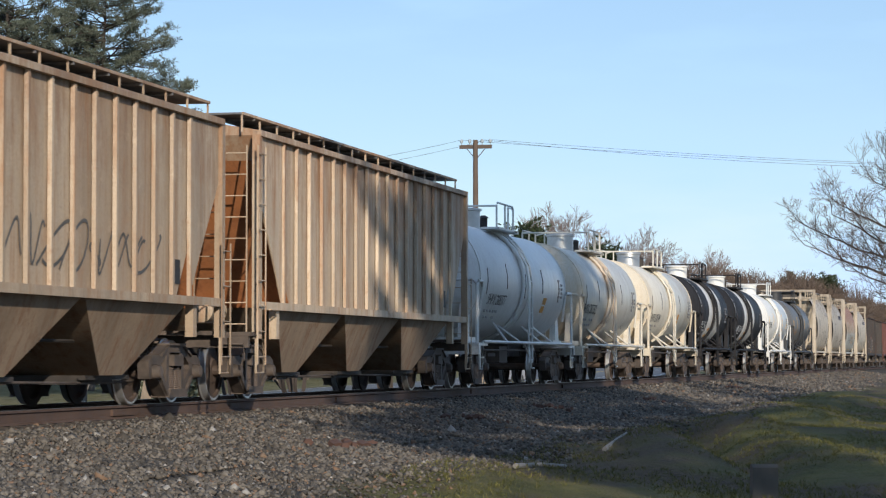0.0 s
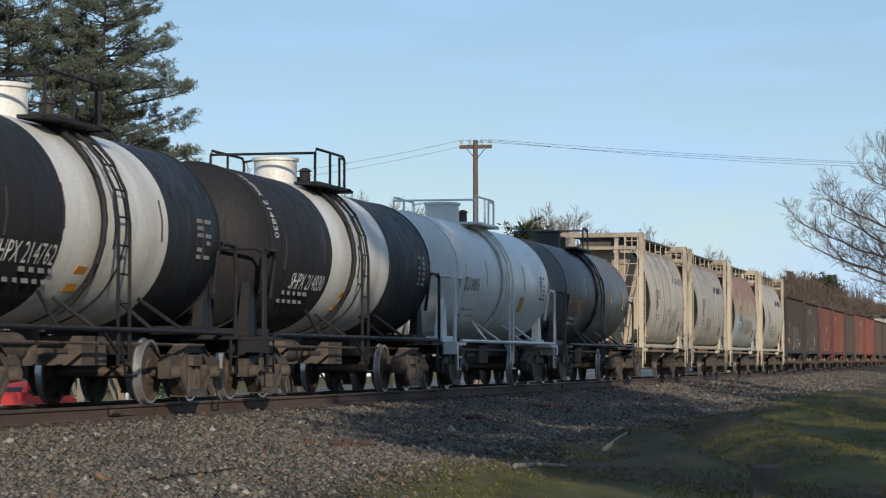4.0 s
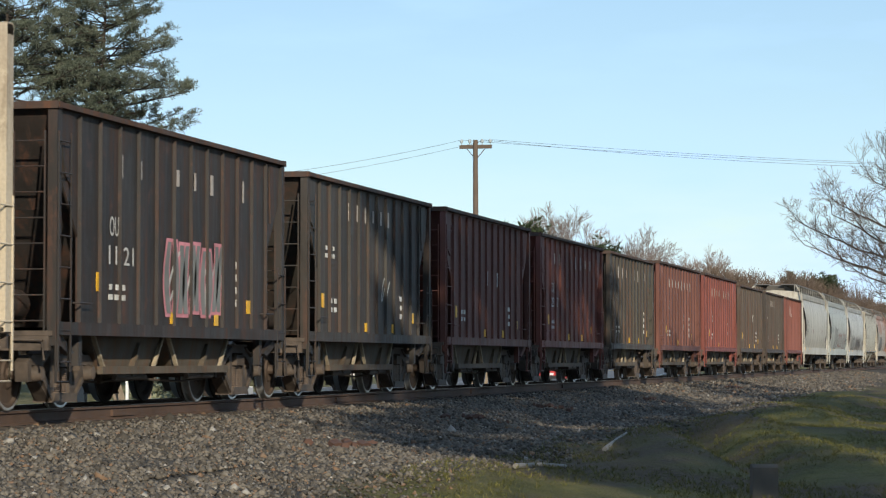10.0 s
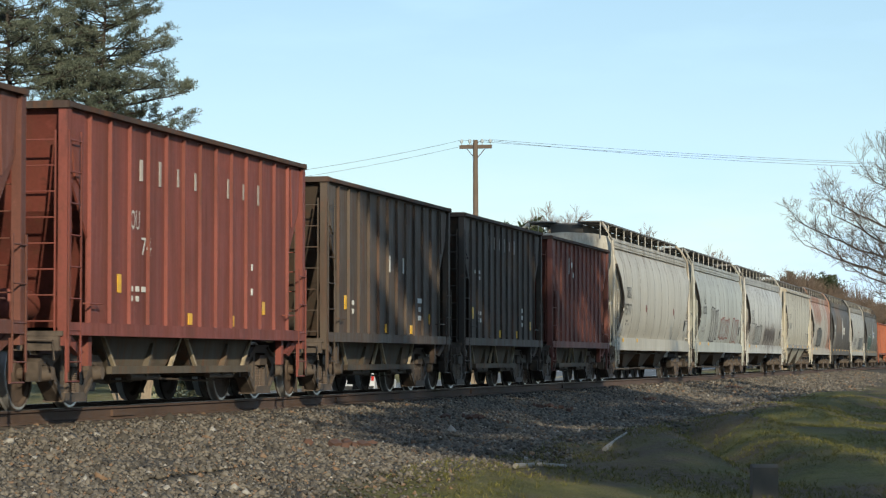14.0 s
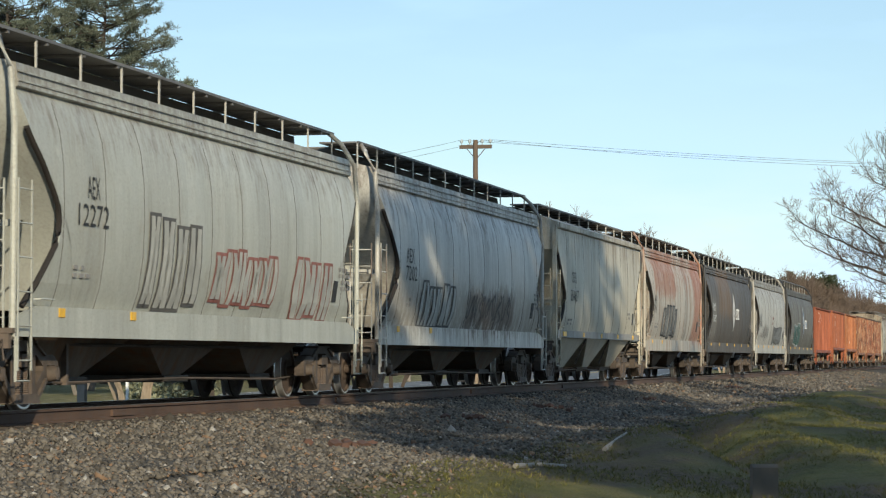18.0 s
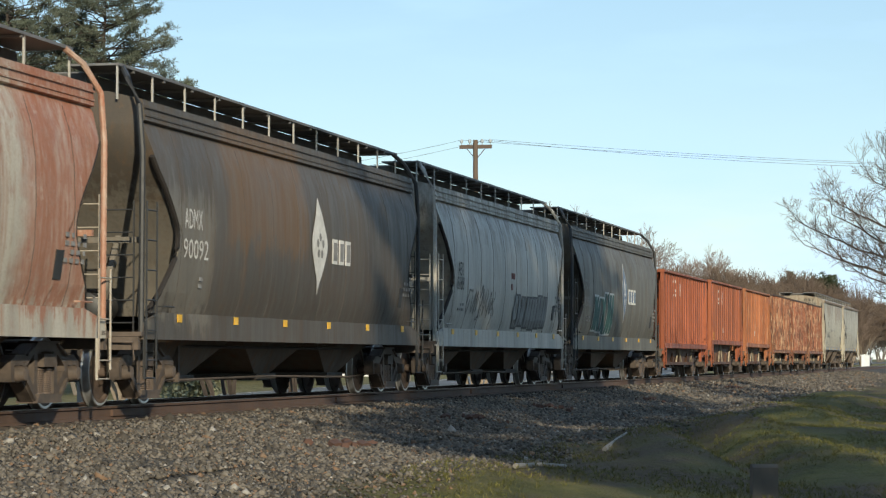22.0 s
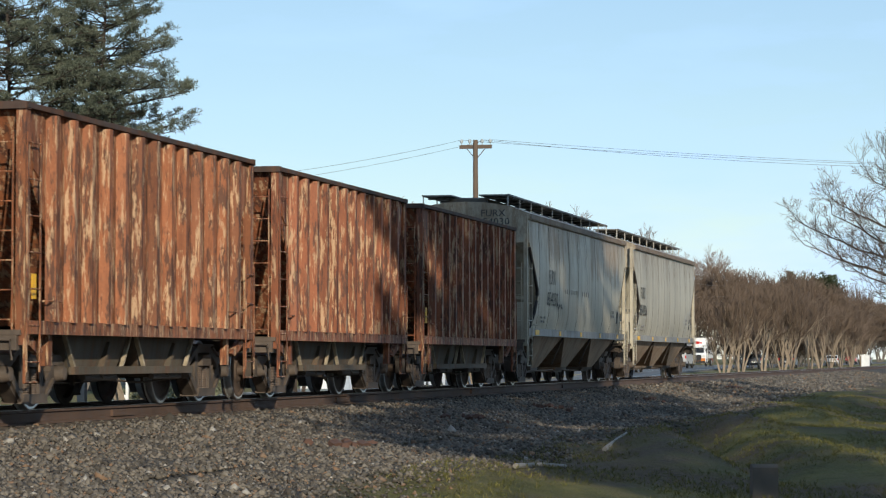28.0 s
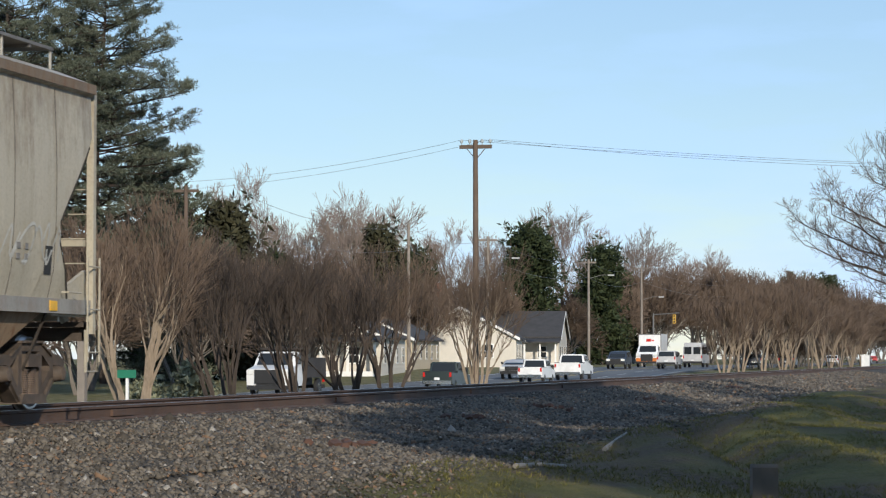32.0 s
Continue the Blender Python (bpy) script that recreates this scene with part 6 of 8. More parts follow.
open_hopper(34, "orange open hopper car with peeling rusty ribs", o34, tail[:1], ztop=3.66, ribs=12, heavy=True)
open_hopper(35, "peeling orange open hopper car with deep ribs", o35, tail[:1], ztop=3.66, ribs=11, heavy=True)
open_hopper(36, "orange-red open hopper car with flaking deep ribs", o35, tail[:1], ztop=3.66, ribs=12, heavy=True)

g_roof = paint("rust-brown roof edge", (0.20, 0.15, 0.105), 0.3, 0.3, 47.0, 0.7)
slab_hopper(37, "grey-cream covered hopper car with brown stains", g37, [mark("FURX", -4.61, 2.65, 0.90, "black_mark", 0.36), mark("854030", -4.50, 2.12, 1.50, "black_mark", 0.34), words(-0.6, 2.35, 4.6, 0.16, 14, "grey_mark", 1, 8), scrawl(-3.4, 1.95, 0.8, 0.12, "gr_dark", 40, 2, 0.06), end_mark("FURX", 4.10, 0.58), end_mark("854030", 3.90, 0.78)], rust_roof=g_roof)
slab_hopper(38, "grey-cream covered hopper car, last in the train", g38, [mark("FURX", -5.51, 2.65, 0.93, "black_mark", 0.36), mark("854006", -5.41, 2.13, 1.50, "black_mark", 0.34), scrawl(5.2, 2.0, 1.8, 0.6, "gr_white", 41, 4, 0.04), end_mark("FURX", 4.10, 0.58), end_mark("854006", 3.90, 0.78)], rust_roof=g_roof)


# ---- vegetation
def bark(name, col, var=0.35):
    g = Mat(name)
    n = g.noise(g.map((6, 6, 1.2)), 3.0, 5, 0.7)
    f = g.math("ADD", g.math("MULTIPLY", g.ramp(n, 0.3, 0.7), 0.7), g.math("MULTIPLY", g.random(), 0.3))
    g.bump(n, 0.5, 0.03)
    return g.done(g.mix(f, tuple(c * (1 - var) for c in col), tuple(c * (1 + var) for c in col)), 0.9, 0, 0.15)


def foliage(name, dark, light):
    g = Mat(name)
    f = g.math("ADD", g.math("MULTIPLY", g.island(), 0.7), g.math("MULTIPLY", g.ramp(g.noise(g.co, 0.5, 3), 0.35, 0.65), 0.3))
    return g.done(g.mix(f, dark, light), 0.7, 0, 0.2)


M["bark_grey"] = bark("grey bark", (0.16, 0.14, 0.12))
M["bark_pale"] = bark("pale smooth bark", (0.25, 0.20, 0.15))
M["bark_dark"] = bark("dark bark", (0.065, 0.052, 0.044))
M["bark_twig"] = bark("grey-brown twigs", (0.12, 0.095, 0.078))
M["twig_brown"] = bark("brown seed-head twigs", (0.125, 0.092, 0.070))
M["twig_pale"] = bark("pale twigs", (0.22, 0.175, 0.15))
M["pine"] = foliage("pine needles", (0.038, 0.052, 0.036), (0.155, 0.165, 0.118))
M["cedar"] = foliage("cedar foliage", (0.012, 0.022, 0.010), (0.05, 0.062, 0.026))
M["holly"] = foliage("dull evergreen leaves", (0.020, 0.022, 0.012), (0.065, 0.062, 0.033))
M["shrub"] = foliage("grey-green shrub leaves", (0.09, 0.10, 0.06), (0.26, 0.26, 0.17))


def twig_tube(mb, a, b, ra, rb):
    """A thin three-sided branch piece."""
    d = (b - a)
    if d.length < 1e-5:
        return
    d.normalize()
    u = d.cross(Vector((0.3, 0.5, 0.81))).normalized()
    w = d.cross(u)
    n = len(mb.v)
    for p, r in ((a, ra), (b, rb)):
        for k in range(3):
            c, s = math.cos(2.0944 * k), math.sin(2.0944 * k)
            mb.v.append(tuple(p + u * (c * r) + w * (s * r)))
    mb.f += [(n, n + 1, n + 4, n + 3), (n + 1, n + 2, n + 5, n + 4), (n + 2, n, n + 3, n + 5)]


def grow(mb, rng, p, d, length, r, level, kids, up, spread, fine, tips=None, rmin=0.008):
    """A branch that bends, tapers and forks."""
    segs = 4 if level > 1 else 3
    q, dd = p.copy(), d.copy()
    for s in range(segs):
        dd = (dd + Vector((rng.uniform(-1, 1), rng.uniform(-1, 1), rng.uniform(-1, 1) + up)) * 0.16).normalized()
        nq = q + dd * (length / segs)
        ra, rb = max(rmin * 0.8, r * (1 - 0.5 * s / segs)), max(rmin * 0.8, r * (1 - 0.5 * (s + 1) / segs))
        twig_tube(mb if level > fine else (tips or mb), q, nq, ra, rb)
        q = nq
        if level > 0 and s >= 1:
            for _ in range(kids if s == segs - 1 else max(1, kids - 1)):
                ax = Vector((rng.uniform(-1, 1), rng.uniform(-1, 1), rng.uniform(-1, 1))).cross(dd)
                if ax.length < 1e-3:
                    continue
                nd = (Matrix.Rotation(radians(rng.uniform(*spread)), 3, ax.normalized()) @ dd)
                grow(mb, rng, q, nd, length * rng.uniform(0.50, 0.74), max(rmin, rb * 0.66), level - 1, kids, up, spread, fine, tips, rmin)


def bare_tree(seed, height, trunk_r, levels=4, kids=2, spread=(22, 48), stems=1, lean=0.0, up=0.35, first=0.34, fine=1, rmin=0.008):
    """Wood and twigs of a leafless tree, scaled to the height."""
    rng = random.Random(seed)
    wood, twigs = MB(), MB()
    for s in range(stems):
        a = 6.283 * s / stems + rng.uniform(-0.4, 0.4)
        ln = lean if stems > 1 else 0.03
        d = Vector((math.cos(a) * ln, math.sin(a) * ln, 1)).normalized()
        grow(wood, rng, Vector((math.cos(a) * 0.12 * (stems > 1), math.sin(a) * 0.12 * (stems > 1), -0.15)), d, height * first, trunk_r, levels, kids, up, spread, fine, twigs, rmin)
    top = max(v[2] for v in wood.v + twigs.v)
    k = height / top
    for m in (wood, twigs):
        m.v = [(x * k, y * k, z * k) for x, y, z in m.v]
    return wood, twigs


def needle_clumps(rng, pts, size, blades=9, droop=0.0, width=0.09):
    """Tufts of narrow leaves round the given points."""
    V, Fc = [], []
    for p in pts:
        for _ in range(blades):
            d = Vector((rng.gauss(0, 1), rng.gauss(0, 1), rng.gauss(0.25, 1) - droop)).normalized()
            s = size * rng.uniform(0.6, 1.2)
            u = d.cross(Vector((rng.uniform(-1, 1), rng.uniform(-1, 1), 0.4))).normalized() * s * width
            b = p + d * (s * 0.10)
            n = len(V)
            m = p + d * (s * 0.55)
            V += [tuple(b), tuple(m + u), tuple(p + d * s), tuple(m - u)]
            Fc.append((n, n + 1, n + 2, n + 3))
    mb = MB()
    mb.v, mb.f = V, Fc
    return mb


def quick_mesh(name, mb, mat):
    me = bpy.data.meshes.new(name)
    me.from_pydata(mb.v, [], mb.f)
    me.materials.append(mat)
    return me


def make_tree(name, wood, crown, wmat, cmat, m, label, group, crown_name="crown"):
    t = thing(name, m, label, "tree", group)
    part("trunk", quick_mesh("trunk", wood, wmat), None, t)
    part(crown_name, quick_mesh(crown_name, crown, cmat), None, t)
    return t


def pine_parts(seed, height, bare, radius, shoots=7, size=0.30, blades=15, width=0.10, limbs_per_m=4.0):
    """A tall pine: straight trunk, crooked limbs that fork into shoots, a ball of needles on every shoot."""
    rng = random.Random(seed)
    wood = MB()
    pts = [Vector((0.25 * math.sin(z * 0.2 + seed), 0.25 * math.cos(z * 0.23 + seed), z)) for z in [height * k / 12 for k in range(13)]]
    for k in range(12):
        twig_tube(wood, pts[k] - Vector((0, 0, 0.2 if k == 0 else 0)), pts[k + 1], 0.27 * (1 - k / 12.5) + 0.03, 0.27 * (1 - (k + 1) / 12.5) + 0.03)
    tufts = []
    for i in range(int((height - bare) * limbs_per_m)):
        z = bare + (height - bare) * (i + rng.random()) / ((height - bare) * limbs_per_m)
        f = z / height
        r = radius * float(np.interp(f, (0.2, 0.45, 0.62, 0.72, 0.8, 0.87, 0.94, 1.0), (0.75, 1.0, 1.0, 0.92, 0.76, 0.56, 0.33, 0.10))) * rng.choice((1.0, 0.95, 0.85, 0.7, 0.5)) * rng.uniform(0.9, 1.05)
        a = rng.uniform(0, 6.283)
        k = min(11, int(f * 12))
        o = pts[k].lerp(pts[k + 1], f * 12 - k)
        rise = rng.uniform(-0.12, 0.35)
        last, th = o, 0.028 + 0.012 * r
        steps = max(3, int(r * 1.6))
        for q in range(1, steps + 1):
            u = q / steps
            a += rng.uniform(-0.10, 0.10)
            p = o + Vector((math.cos(a) * r * u, math.sin(a) * r * u, r * (rise * u - 0.10 * u * (1 - u)) + 0.25 * u * u))
            twig_tube(wood, last, p, th * (1 - 0.75 * (u - 1 / steps)), th * (1 - 0.75 * u))
            if u > 0.28:
                for _ in range(max(2, int(shoots * (0.5 + 0.5 * u) / 2))):
                    b = a + rng.choice((-1, 1)) * rng.uniform(0.35, 1.25)
                    ln = rng.uniform(0.35, 0.95) * (0.6 + 0.12 * r) * (1.25 - 0.5 * u)
                    e = p + Vector((math.cos(b) * ln, math.sin(b) * ln, rng.uniform(0.0, 0.45)))
                    twig_tube(wood, p, e, 0.022, 0.012)
                    for h in (1.0, 0.62):
                        tufts.append(p.lerp(e, h) + Vector((rng.gauss(0, 0.07), rng.gauss(0, 0.07), rng.uniform(0.02, 0.14))))
            last = p
        tufts.append(last)
    return wood, needle_clumps(rng, tufts, size, blades, -0.35, width)


def bush_parts(seed, height, radius, count, size, blades=8, base=0.05, width=0.16, power=0.6):
    """A dense evergreen: short stem and leaf clumps in lobes with gaps."""
    rng = random.Random(seed)
    wood = MB()
    twig_tube(wood, Vector((0, 0, -0.2)), Vector((0, 0, height * 0.85)), 0.12, 0.03)
    lobes = [(rng.uniform(0, 6.283), rng.uniform(0.05, 1.0), rng.uniform(0.15, 0.62)) for _ in range(40)]
    pts = []
    while len(pts) < count:
        a, f, s = rng.choice(lobes)
        z = height * (base + (1 - base) * f)
        r = radius * (1 - f) ** power
        c = Vector((math.cos(a) * r * 0.62, math.sin(a) * r * 0.62, z))
        pts.append(c + Vector((rng.gauss(0, 1), rng.gauss(0, 1), rng.gauss(0, 0.9))) * (s * radius * 0.55))
    for a, f, s in lobes:
        z = height * (base + (1 - base) * f)
        r = radius * (1 - f) ** power
        twig_tube(wood, Vector((0, 0, z * 0.8)), Vector((math.cos(a) * r * 0.6, math.sin(a) * r * 0.6, z)), 0.05, 0.015)
    pts = [Vector((p.x, p.y, max(0.15, p.z))) for p in pts]
    return wood, needle_clumps(rng, pts, size, blades, 0, width)


def plant_row(kinds, places, zfun=None):
    for k, (x, y, h) in enumerate(places):
        src, h0 = kinds[k % len(kinds)]
        z = ground_z(x, y)
        s = (h - z) / h0
        t = copy_thing(src, pose(x, y, z, 0, 0, (k * 77) % 360))
        t.matrix_basis = pose(x, y, z, 0, 0, (k * 77) % 360) @ Matrix.Diagonal((s, s, s, 1))


# crepe myrtles between the track and the road
def myrtle(seed, x, y, top, mat_w, mat_t):
    z = ground_z(x, y)
    w, t = bare_tree(seed, top - z, 0.105, 5, 2, (10, 27), 5, 0.22, 0.40, 0.36, 2, 0.006 if x < 120 else 0.011)
    return make_tree("crepe_myrtle", w, t, mat_w, mat_t, pose(x, y, z), "leafless crepe myrtle with many pale stems", "crepe myrtles along the road", "crown")


MYRTLES = [(65.5, 23, 5.2), (75.1, 23.5, 5.2), (82.6, 23.5, 4.8), (87.3, 23, 4.9), (93.9, 23, 5.4), (109.7, 23, 5.8), (199.8, 22.5, 6.8), (216.1, 23, 7.2), (235.3, 23, 7.6), (249.5, 22.5, 7.7), (264.5, 23, 8.0), (281.0, 22.5, 8.1), (301.7, 23, 7.9), (318, 23, 7.6), (336, 23, 7.4), (357, 23, 7.1), (380, 23, 7.0)]
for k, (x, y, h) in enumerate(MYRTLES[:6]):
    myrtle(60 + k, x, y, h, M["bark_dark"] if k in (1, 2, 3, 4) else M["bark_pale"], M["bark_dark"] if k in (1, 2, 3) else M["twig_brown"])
far_m = [myrtle(70 + k, *MYRTLES[6 + k], M["bark_pale"], M["twig_brown"]) for k in range(3)]
plant_row([(o, h[2] - ground_z(h[0], h[1])) for o, h in zip(far_m, MYRTLES[6:9])], MYRTLES[9:])

# big bare trees behind the houses
BARE = [(247.3, 75, 20.0), (261.7, 72, 19.2), (291.0, 74, 19.9), (319.2, 76, 19.5), (327.5, 72, 18.9), (367.7, 70, 21.9), (382.7, 66, 23.7), (459.0, 72, 24.9), (456.2, 64, 23.7), (500.7, 62, 23.1), (552.6, 60, 21.8), (620.9, 56, 22.9), (228.2, 66, 15.6), (323.6, 66, 17.6), (405.4, 60, 19.4), (540.5, 54, 18.9), (240.7, 64, 15.6),
        (430, 68, 22.0), (480, 60, 21.0), (580, 62, 21.0), (350, 74, 19.0), (275, 70, 17.0)]
src = []
for k in range(4):
    x, y, h = BARE[k]
    z = ground_z(x, y)
    w, t = bare_tree(80 + k, h - z, 0.34, 6, 2, (14, 36), 1, 0, 0.34, 0.27, 2, 0.014)
    src.append((make_tree("bare_tree", w, t, M["bark_grey"], M["twig_pale"], pose(x, y, z), "tall leafless grey tree with fine twigs", "bare trees behind the houses", "crown"), h - z))
plant_row(src, BARE[4:])

# dark evergreens and brush between and behind the houses
EVER = [(184.7, 58, 11.0), (318.9, 60, 16.2), (337.1, 54, 14.0), (255.4, 64, 12.8), (691.9, 52, 21.0), (183.5, 62, 12.0), (725.8, 60, 21.0), (399.4, 60, 12.5), (288.3, 68, 12.0), (352, 55, 11.5), (770.1, 56, 21.5), (205, 60, 8.5)]
esrc = []
for k, (mt, cnt, rad) in enumerate((("holly", 1700, 0.30), ("cedar", 2200, 0.26), ("cedar", 2400, 0.24))):
    x, y, h = EVER[k]
    z = ground_z(x, y)
    w, c = bush_parts(90 + k, h - z, (h - z) * rad, cnt, 0.85, 9, 0.04, 0.15, 0.55)
    esrc.append((make_tree("evergreen_tree", w, c, M["bark_dark"], M[mt], pose(x, y, z), "dense dark evergreen tree", "evergreens behind the houses"), h - z))
plant_row(esrc, EVER[3:])
# brown leafless thicket under the tall trees
TH = [(104, 46, 6.5), (116, 50, 7.5), (128, 48, 7.5), (140, 52, 8.0), (152, 50, 8.0), (162, 54, 8.5), (172, 50, 7.5), (186, 52, 8.5), (200, 56, 9.0), (216, 58, 9.0), (250, 58, 8.5), (268, 60, 9.5), (300, 62, 10.0), (330, 58, 9.0), (352, 56, 10.5), (372, 52, 11.0), (392, 54, 12.5), (415, 50, 12.5), (440, 52, 13.0), (465, 48, 13.5), (490, 46, 14.0), (520, 44, 14.5), (550, 42, 14.0), (580, 40, 14.0), (610, 38, 13.5), (640, 38, 13.0), (670, 36, 12.0), (700, 34, 11.5), (740, 34, 11.0), (775, 30, 11.0), (810, 34, 12.0), (850, 28, 12.0), (890, 34, 13.0), (935, 28, 13.0), (980, 32, 14.0), (1030, 24, 14.0), (1080, 30, 15.0)] + [(1515 + (k * 7 % 4) * 6, 8 + 9 * k, 19.0 + (k * 5 % 3)) for k in range(10)]
tsrc = []
for k in range(3):
    x, y, h = TH[k]
    z = ground_z(x, y)
    w, t = bare_tree(100 + k, h - z, 0.10, 4, 3, (18, 44), 5, 0.45, 0.35, 0.36, 1, 0.018)
    tsrc.append((make_tree("thicket_tree", w, t, M["bark_grey"], M["twig_brown"], pose(x, y, z), "leafless brown thicket tree", "thicket along the road", "crown"), h - z))
plant_row(tsrc, [(x, y, h * (1.28 if x > 340 else 1.05)) for x, y, h in TH[3:]])
# brown brush behind the far myrtles
plant_row(tsrc, [(246 + 13 * k, 26.8 + (k * 7 % 5) * 0.25, 3.6 + (k * 5 % 4) * 0.5 + k * 0.06) for k in range(15)])
# tall pines beside the road
pw, pc = pine_parts(3, 27.6, 4.0, 7.0, 9, 0.35, 20, 0.062, 12.0)
pine1 = make_tree("pine_tree", pw, pc, M["bark_dark"], M["pine"], pose(163.8, 60, ground_z(163.8, 60)), "tall pine tree with tufted grey-green needles", "tall pines")
pw, pc = pine_parts(11, 30.0, 5.0, 5.8, 8, 0.35, 19, 0.062, 11.0)
pine2 = make_tree("pine_tree", pw, pc, M["bark_dark"], M["pine"], pose(158.0, 64.5, ground_z(158, 64.5)), "tall pine tree with tufted grey-green needles", "tall pines")
copy_thing(pine1, pose(149, 69, ground_z(149, 69), 0, 0, 140))
copy_thing(pine2, pose(174.5, 60, ground_z(178, 60) - 13.5, 0, 0, 60))
for x, y, a in ((840, 60, 20), (900, 66, 130), (800, 70, 250), (980, 70, 310), (870, 78, 200)):
    copy_thing(pine2, pose(x, y, ground_z(x, y) - 3, 0, 0, a))
# the trees on the viewer's side, whose shade falls on the train and the bank
pw, pc = pine_parts(17, 28.0, 13.0, 5.2, 6, 0.44, 11, 0.13, 5.0)
pine3 = make_tree("pine_tree", pw, pc, M["bark_dark"], M["pine"], pose(-14, -30, ground_z(-14, -30) - 0.2), "tall pine tree with a long bare trunk", "tall pines")
for x, y, a, f in ((16.0, -7.2, 30, 0.88), (20.5, -8.0, 200, 0.94), (24.0, -6.5, 110, 0.88), (29.5, -7.5, 320, 0.90), (35.0, -7.0, 80, 0.84), (50.0, -8.5, 250, 0.55), (66.0, -8.0, 15, 0.58)):
    t = copy_thing(pine3, pose(x, y, ground_z(x, y) - 0.2, 0, 0, a))
    t.matrix_basis = pose(x, y, ground_z(x, y) - 0.2, 0, 0, a) @ Matrix.Diagonal((f, f, f, 1))
# young pines at their feet
for k, (x, y, a, f) in enumerate(((15.5, -6.0, 75, 0.50), (52.0, -6.0, 180, 0.40))):
    t = copy_thing((pine1, pine2)[k % 2], pose(x, y, ground_z(x, y) - 0.2, 0, 0, a))
    t.matrix_basis = pose(x, y, ground_z(x, y) - 0.2, 0, 0, a) @ Matrix.Diagonal((f, f, f, 1))
# slender leafless trees among them, whose trunks and boughs streak the bank
sw, st_ = bare_tree(141, 11.0, 0.17, 4, 2, (16, 38), 1, 0, 0.5, 0.42, 1, 0.02)
slim = make_tree("bare_tree", sw, st_, M["bark_grey"], M["twig_pale"], pose(6.0, -6.5, ground_z(6.0, -6.5)), "slender leafless grey tree", "bare trees on the near side", "crown")
for x, y, a, f in ((12.0, -5.2, 40, 0.9), (17.5, -5.8, 160, 1.1), (22.5, -4.6, 250, 0.85), (28.0, -5.2, 75, 1.0), (34.0, -4.8, 310, 0.9), (40.0, -5.5, 190, 1.05), (50.0, -5.0, 20, 0.95), (60.0, -5.5, 130, 1.0)):
    t = copy_thing(slim, pose(x, y, ground_z(x, y) - 0.1, 0, 0, a))
    t.matrix_basis = pose(x, y, ground_z(x, y) - 0.1, 0, 0, a) @ Matrix.Diagonal((f, f, f, 1))


# a spreading bare oak on the near side, only its boughs reach into view
def oak_parts(seed, boughs):
    """boughs: (bearing, reach, height where it leaves the trunk, height of its tip, sag)."""
    rng = random.Random(seed)
    wood, twigs = MB(), MB()
    top = Vector((0.1, 0.0, 6.4))
    twig_tube(wood, Vector((0, 0, -0.4)), Vector((0.05, 0, 2.2)), 0.40, 0.30)
    twig_tube(wood, Vector((0.05, 0, 2.2)), top, 0.30, 0.10)
    for bearing, reach, z0, z1, sag in boughs:
        last = Vector((0.05, 0, z0))
        n, wob, bend = 16, Vector((0, 0, 0)), rng.uniform(-0.25, 0.25)
        for k in range(1, n + 1):
            f = k / n
            wob += Vector((rng.uniform(-1, 1), rng.uniform(-1, 1), rng.uniform(-1, 1))) * 0.075
            b = radians(bearing) + bend * math.sin(math.pi * f)
            p = Vector((math.cos(b) * reach * f, math.sin(b) * reach * f, z0 + (z1 - z0) * f - sag * math.sin(math.pi * f))) + wob
            r0, r1 = 0.085 * (1 - (k - 1) / n) ** 0.9 + 0.012, 0.085 * (1 - k / n) ** 0.9 + 0.012
            twig_tube(wood, last, p, r0, r1)
            d = (p - last).normalized()
            if f > 0.28:
                for _ in range(2 if rng.random() < 0.45 else 1):
                    side = Vector((rng.uniform(-0.8, 0.8), rng.uniform(-0.8, 0.8), rng.uniform(-0.25, 1.1)))
                    grow(wood, rng, p, (d * 0.8 + side).normalized(), rng.uniform(0.50, 1.0) * (1.25 - 0.55 * f), max(0.015, r1 * 0.5), 3, 2, 0.34, (20, 52), 1, twigs, 0.0048)
            last = p
    return wood, twigs


OAK_BOUGHS = [(88, 6.1, 3.7, 5.2, 0.45), (84, 6.0, 4.1, 5.6, 0.45), (92, 4.9, 4.6, 6.6, 0.2), (86, 4.3, 4.8, 7.0, 0.1), (94, 4.7, 3.4, 4.2, 0.3), (80, 3.6, 5.2, 7.6, 0.0), (97, 5.4, 4.1, 5.9, 0.4),
              (90, 3.0, 5.4, 8.0, 0.0), (87, 4.2, 3.2, 3.7, 0.2), (200, 5.0, 3.0, 6.0, 0.3), (300, 5.5, 2.8, 5.5, 0.4), (20, 5.0, 3.0, 6.5, 0.3)]
ow, ot = oak_parts(122, OAK_BOUGHS)
oak = make_tree("oak_tree", ow, ot, M["bark_dark"], M["bark_twig"], pose(77, 0.2, ground_z(77, 0.2) - 0.1), "spreading leafless oak with crooked boughs", "", "crown")
# pale shrubs at the foot of the myrtles
for k, (x, y, h) in enumerate(((78, 27, 1.5), (81, 26.5, 1.9), (84.5, 27.5, 1.6))):
    w, c = bush_parts(130 + k, h, 0.95, 260, 0.28, 7, 0.05, 0.22, 0.5)
    t = thing("shrub", pose(x, y, ground_z(x, y)), "grey-green shrub with pale leaves", "shrub", "shrubs")
    part("stem", quick_mesh("stem", w, M["bark_grey"]), None, t)
    part("crown", quick_mesh("crown", c, M["shrub"]), None, t)

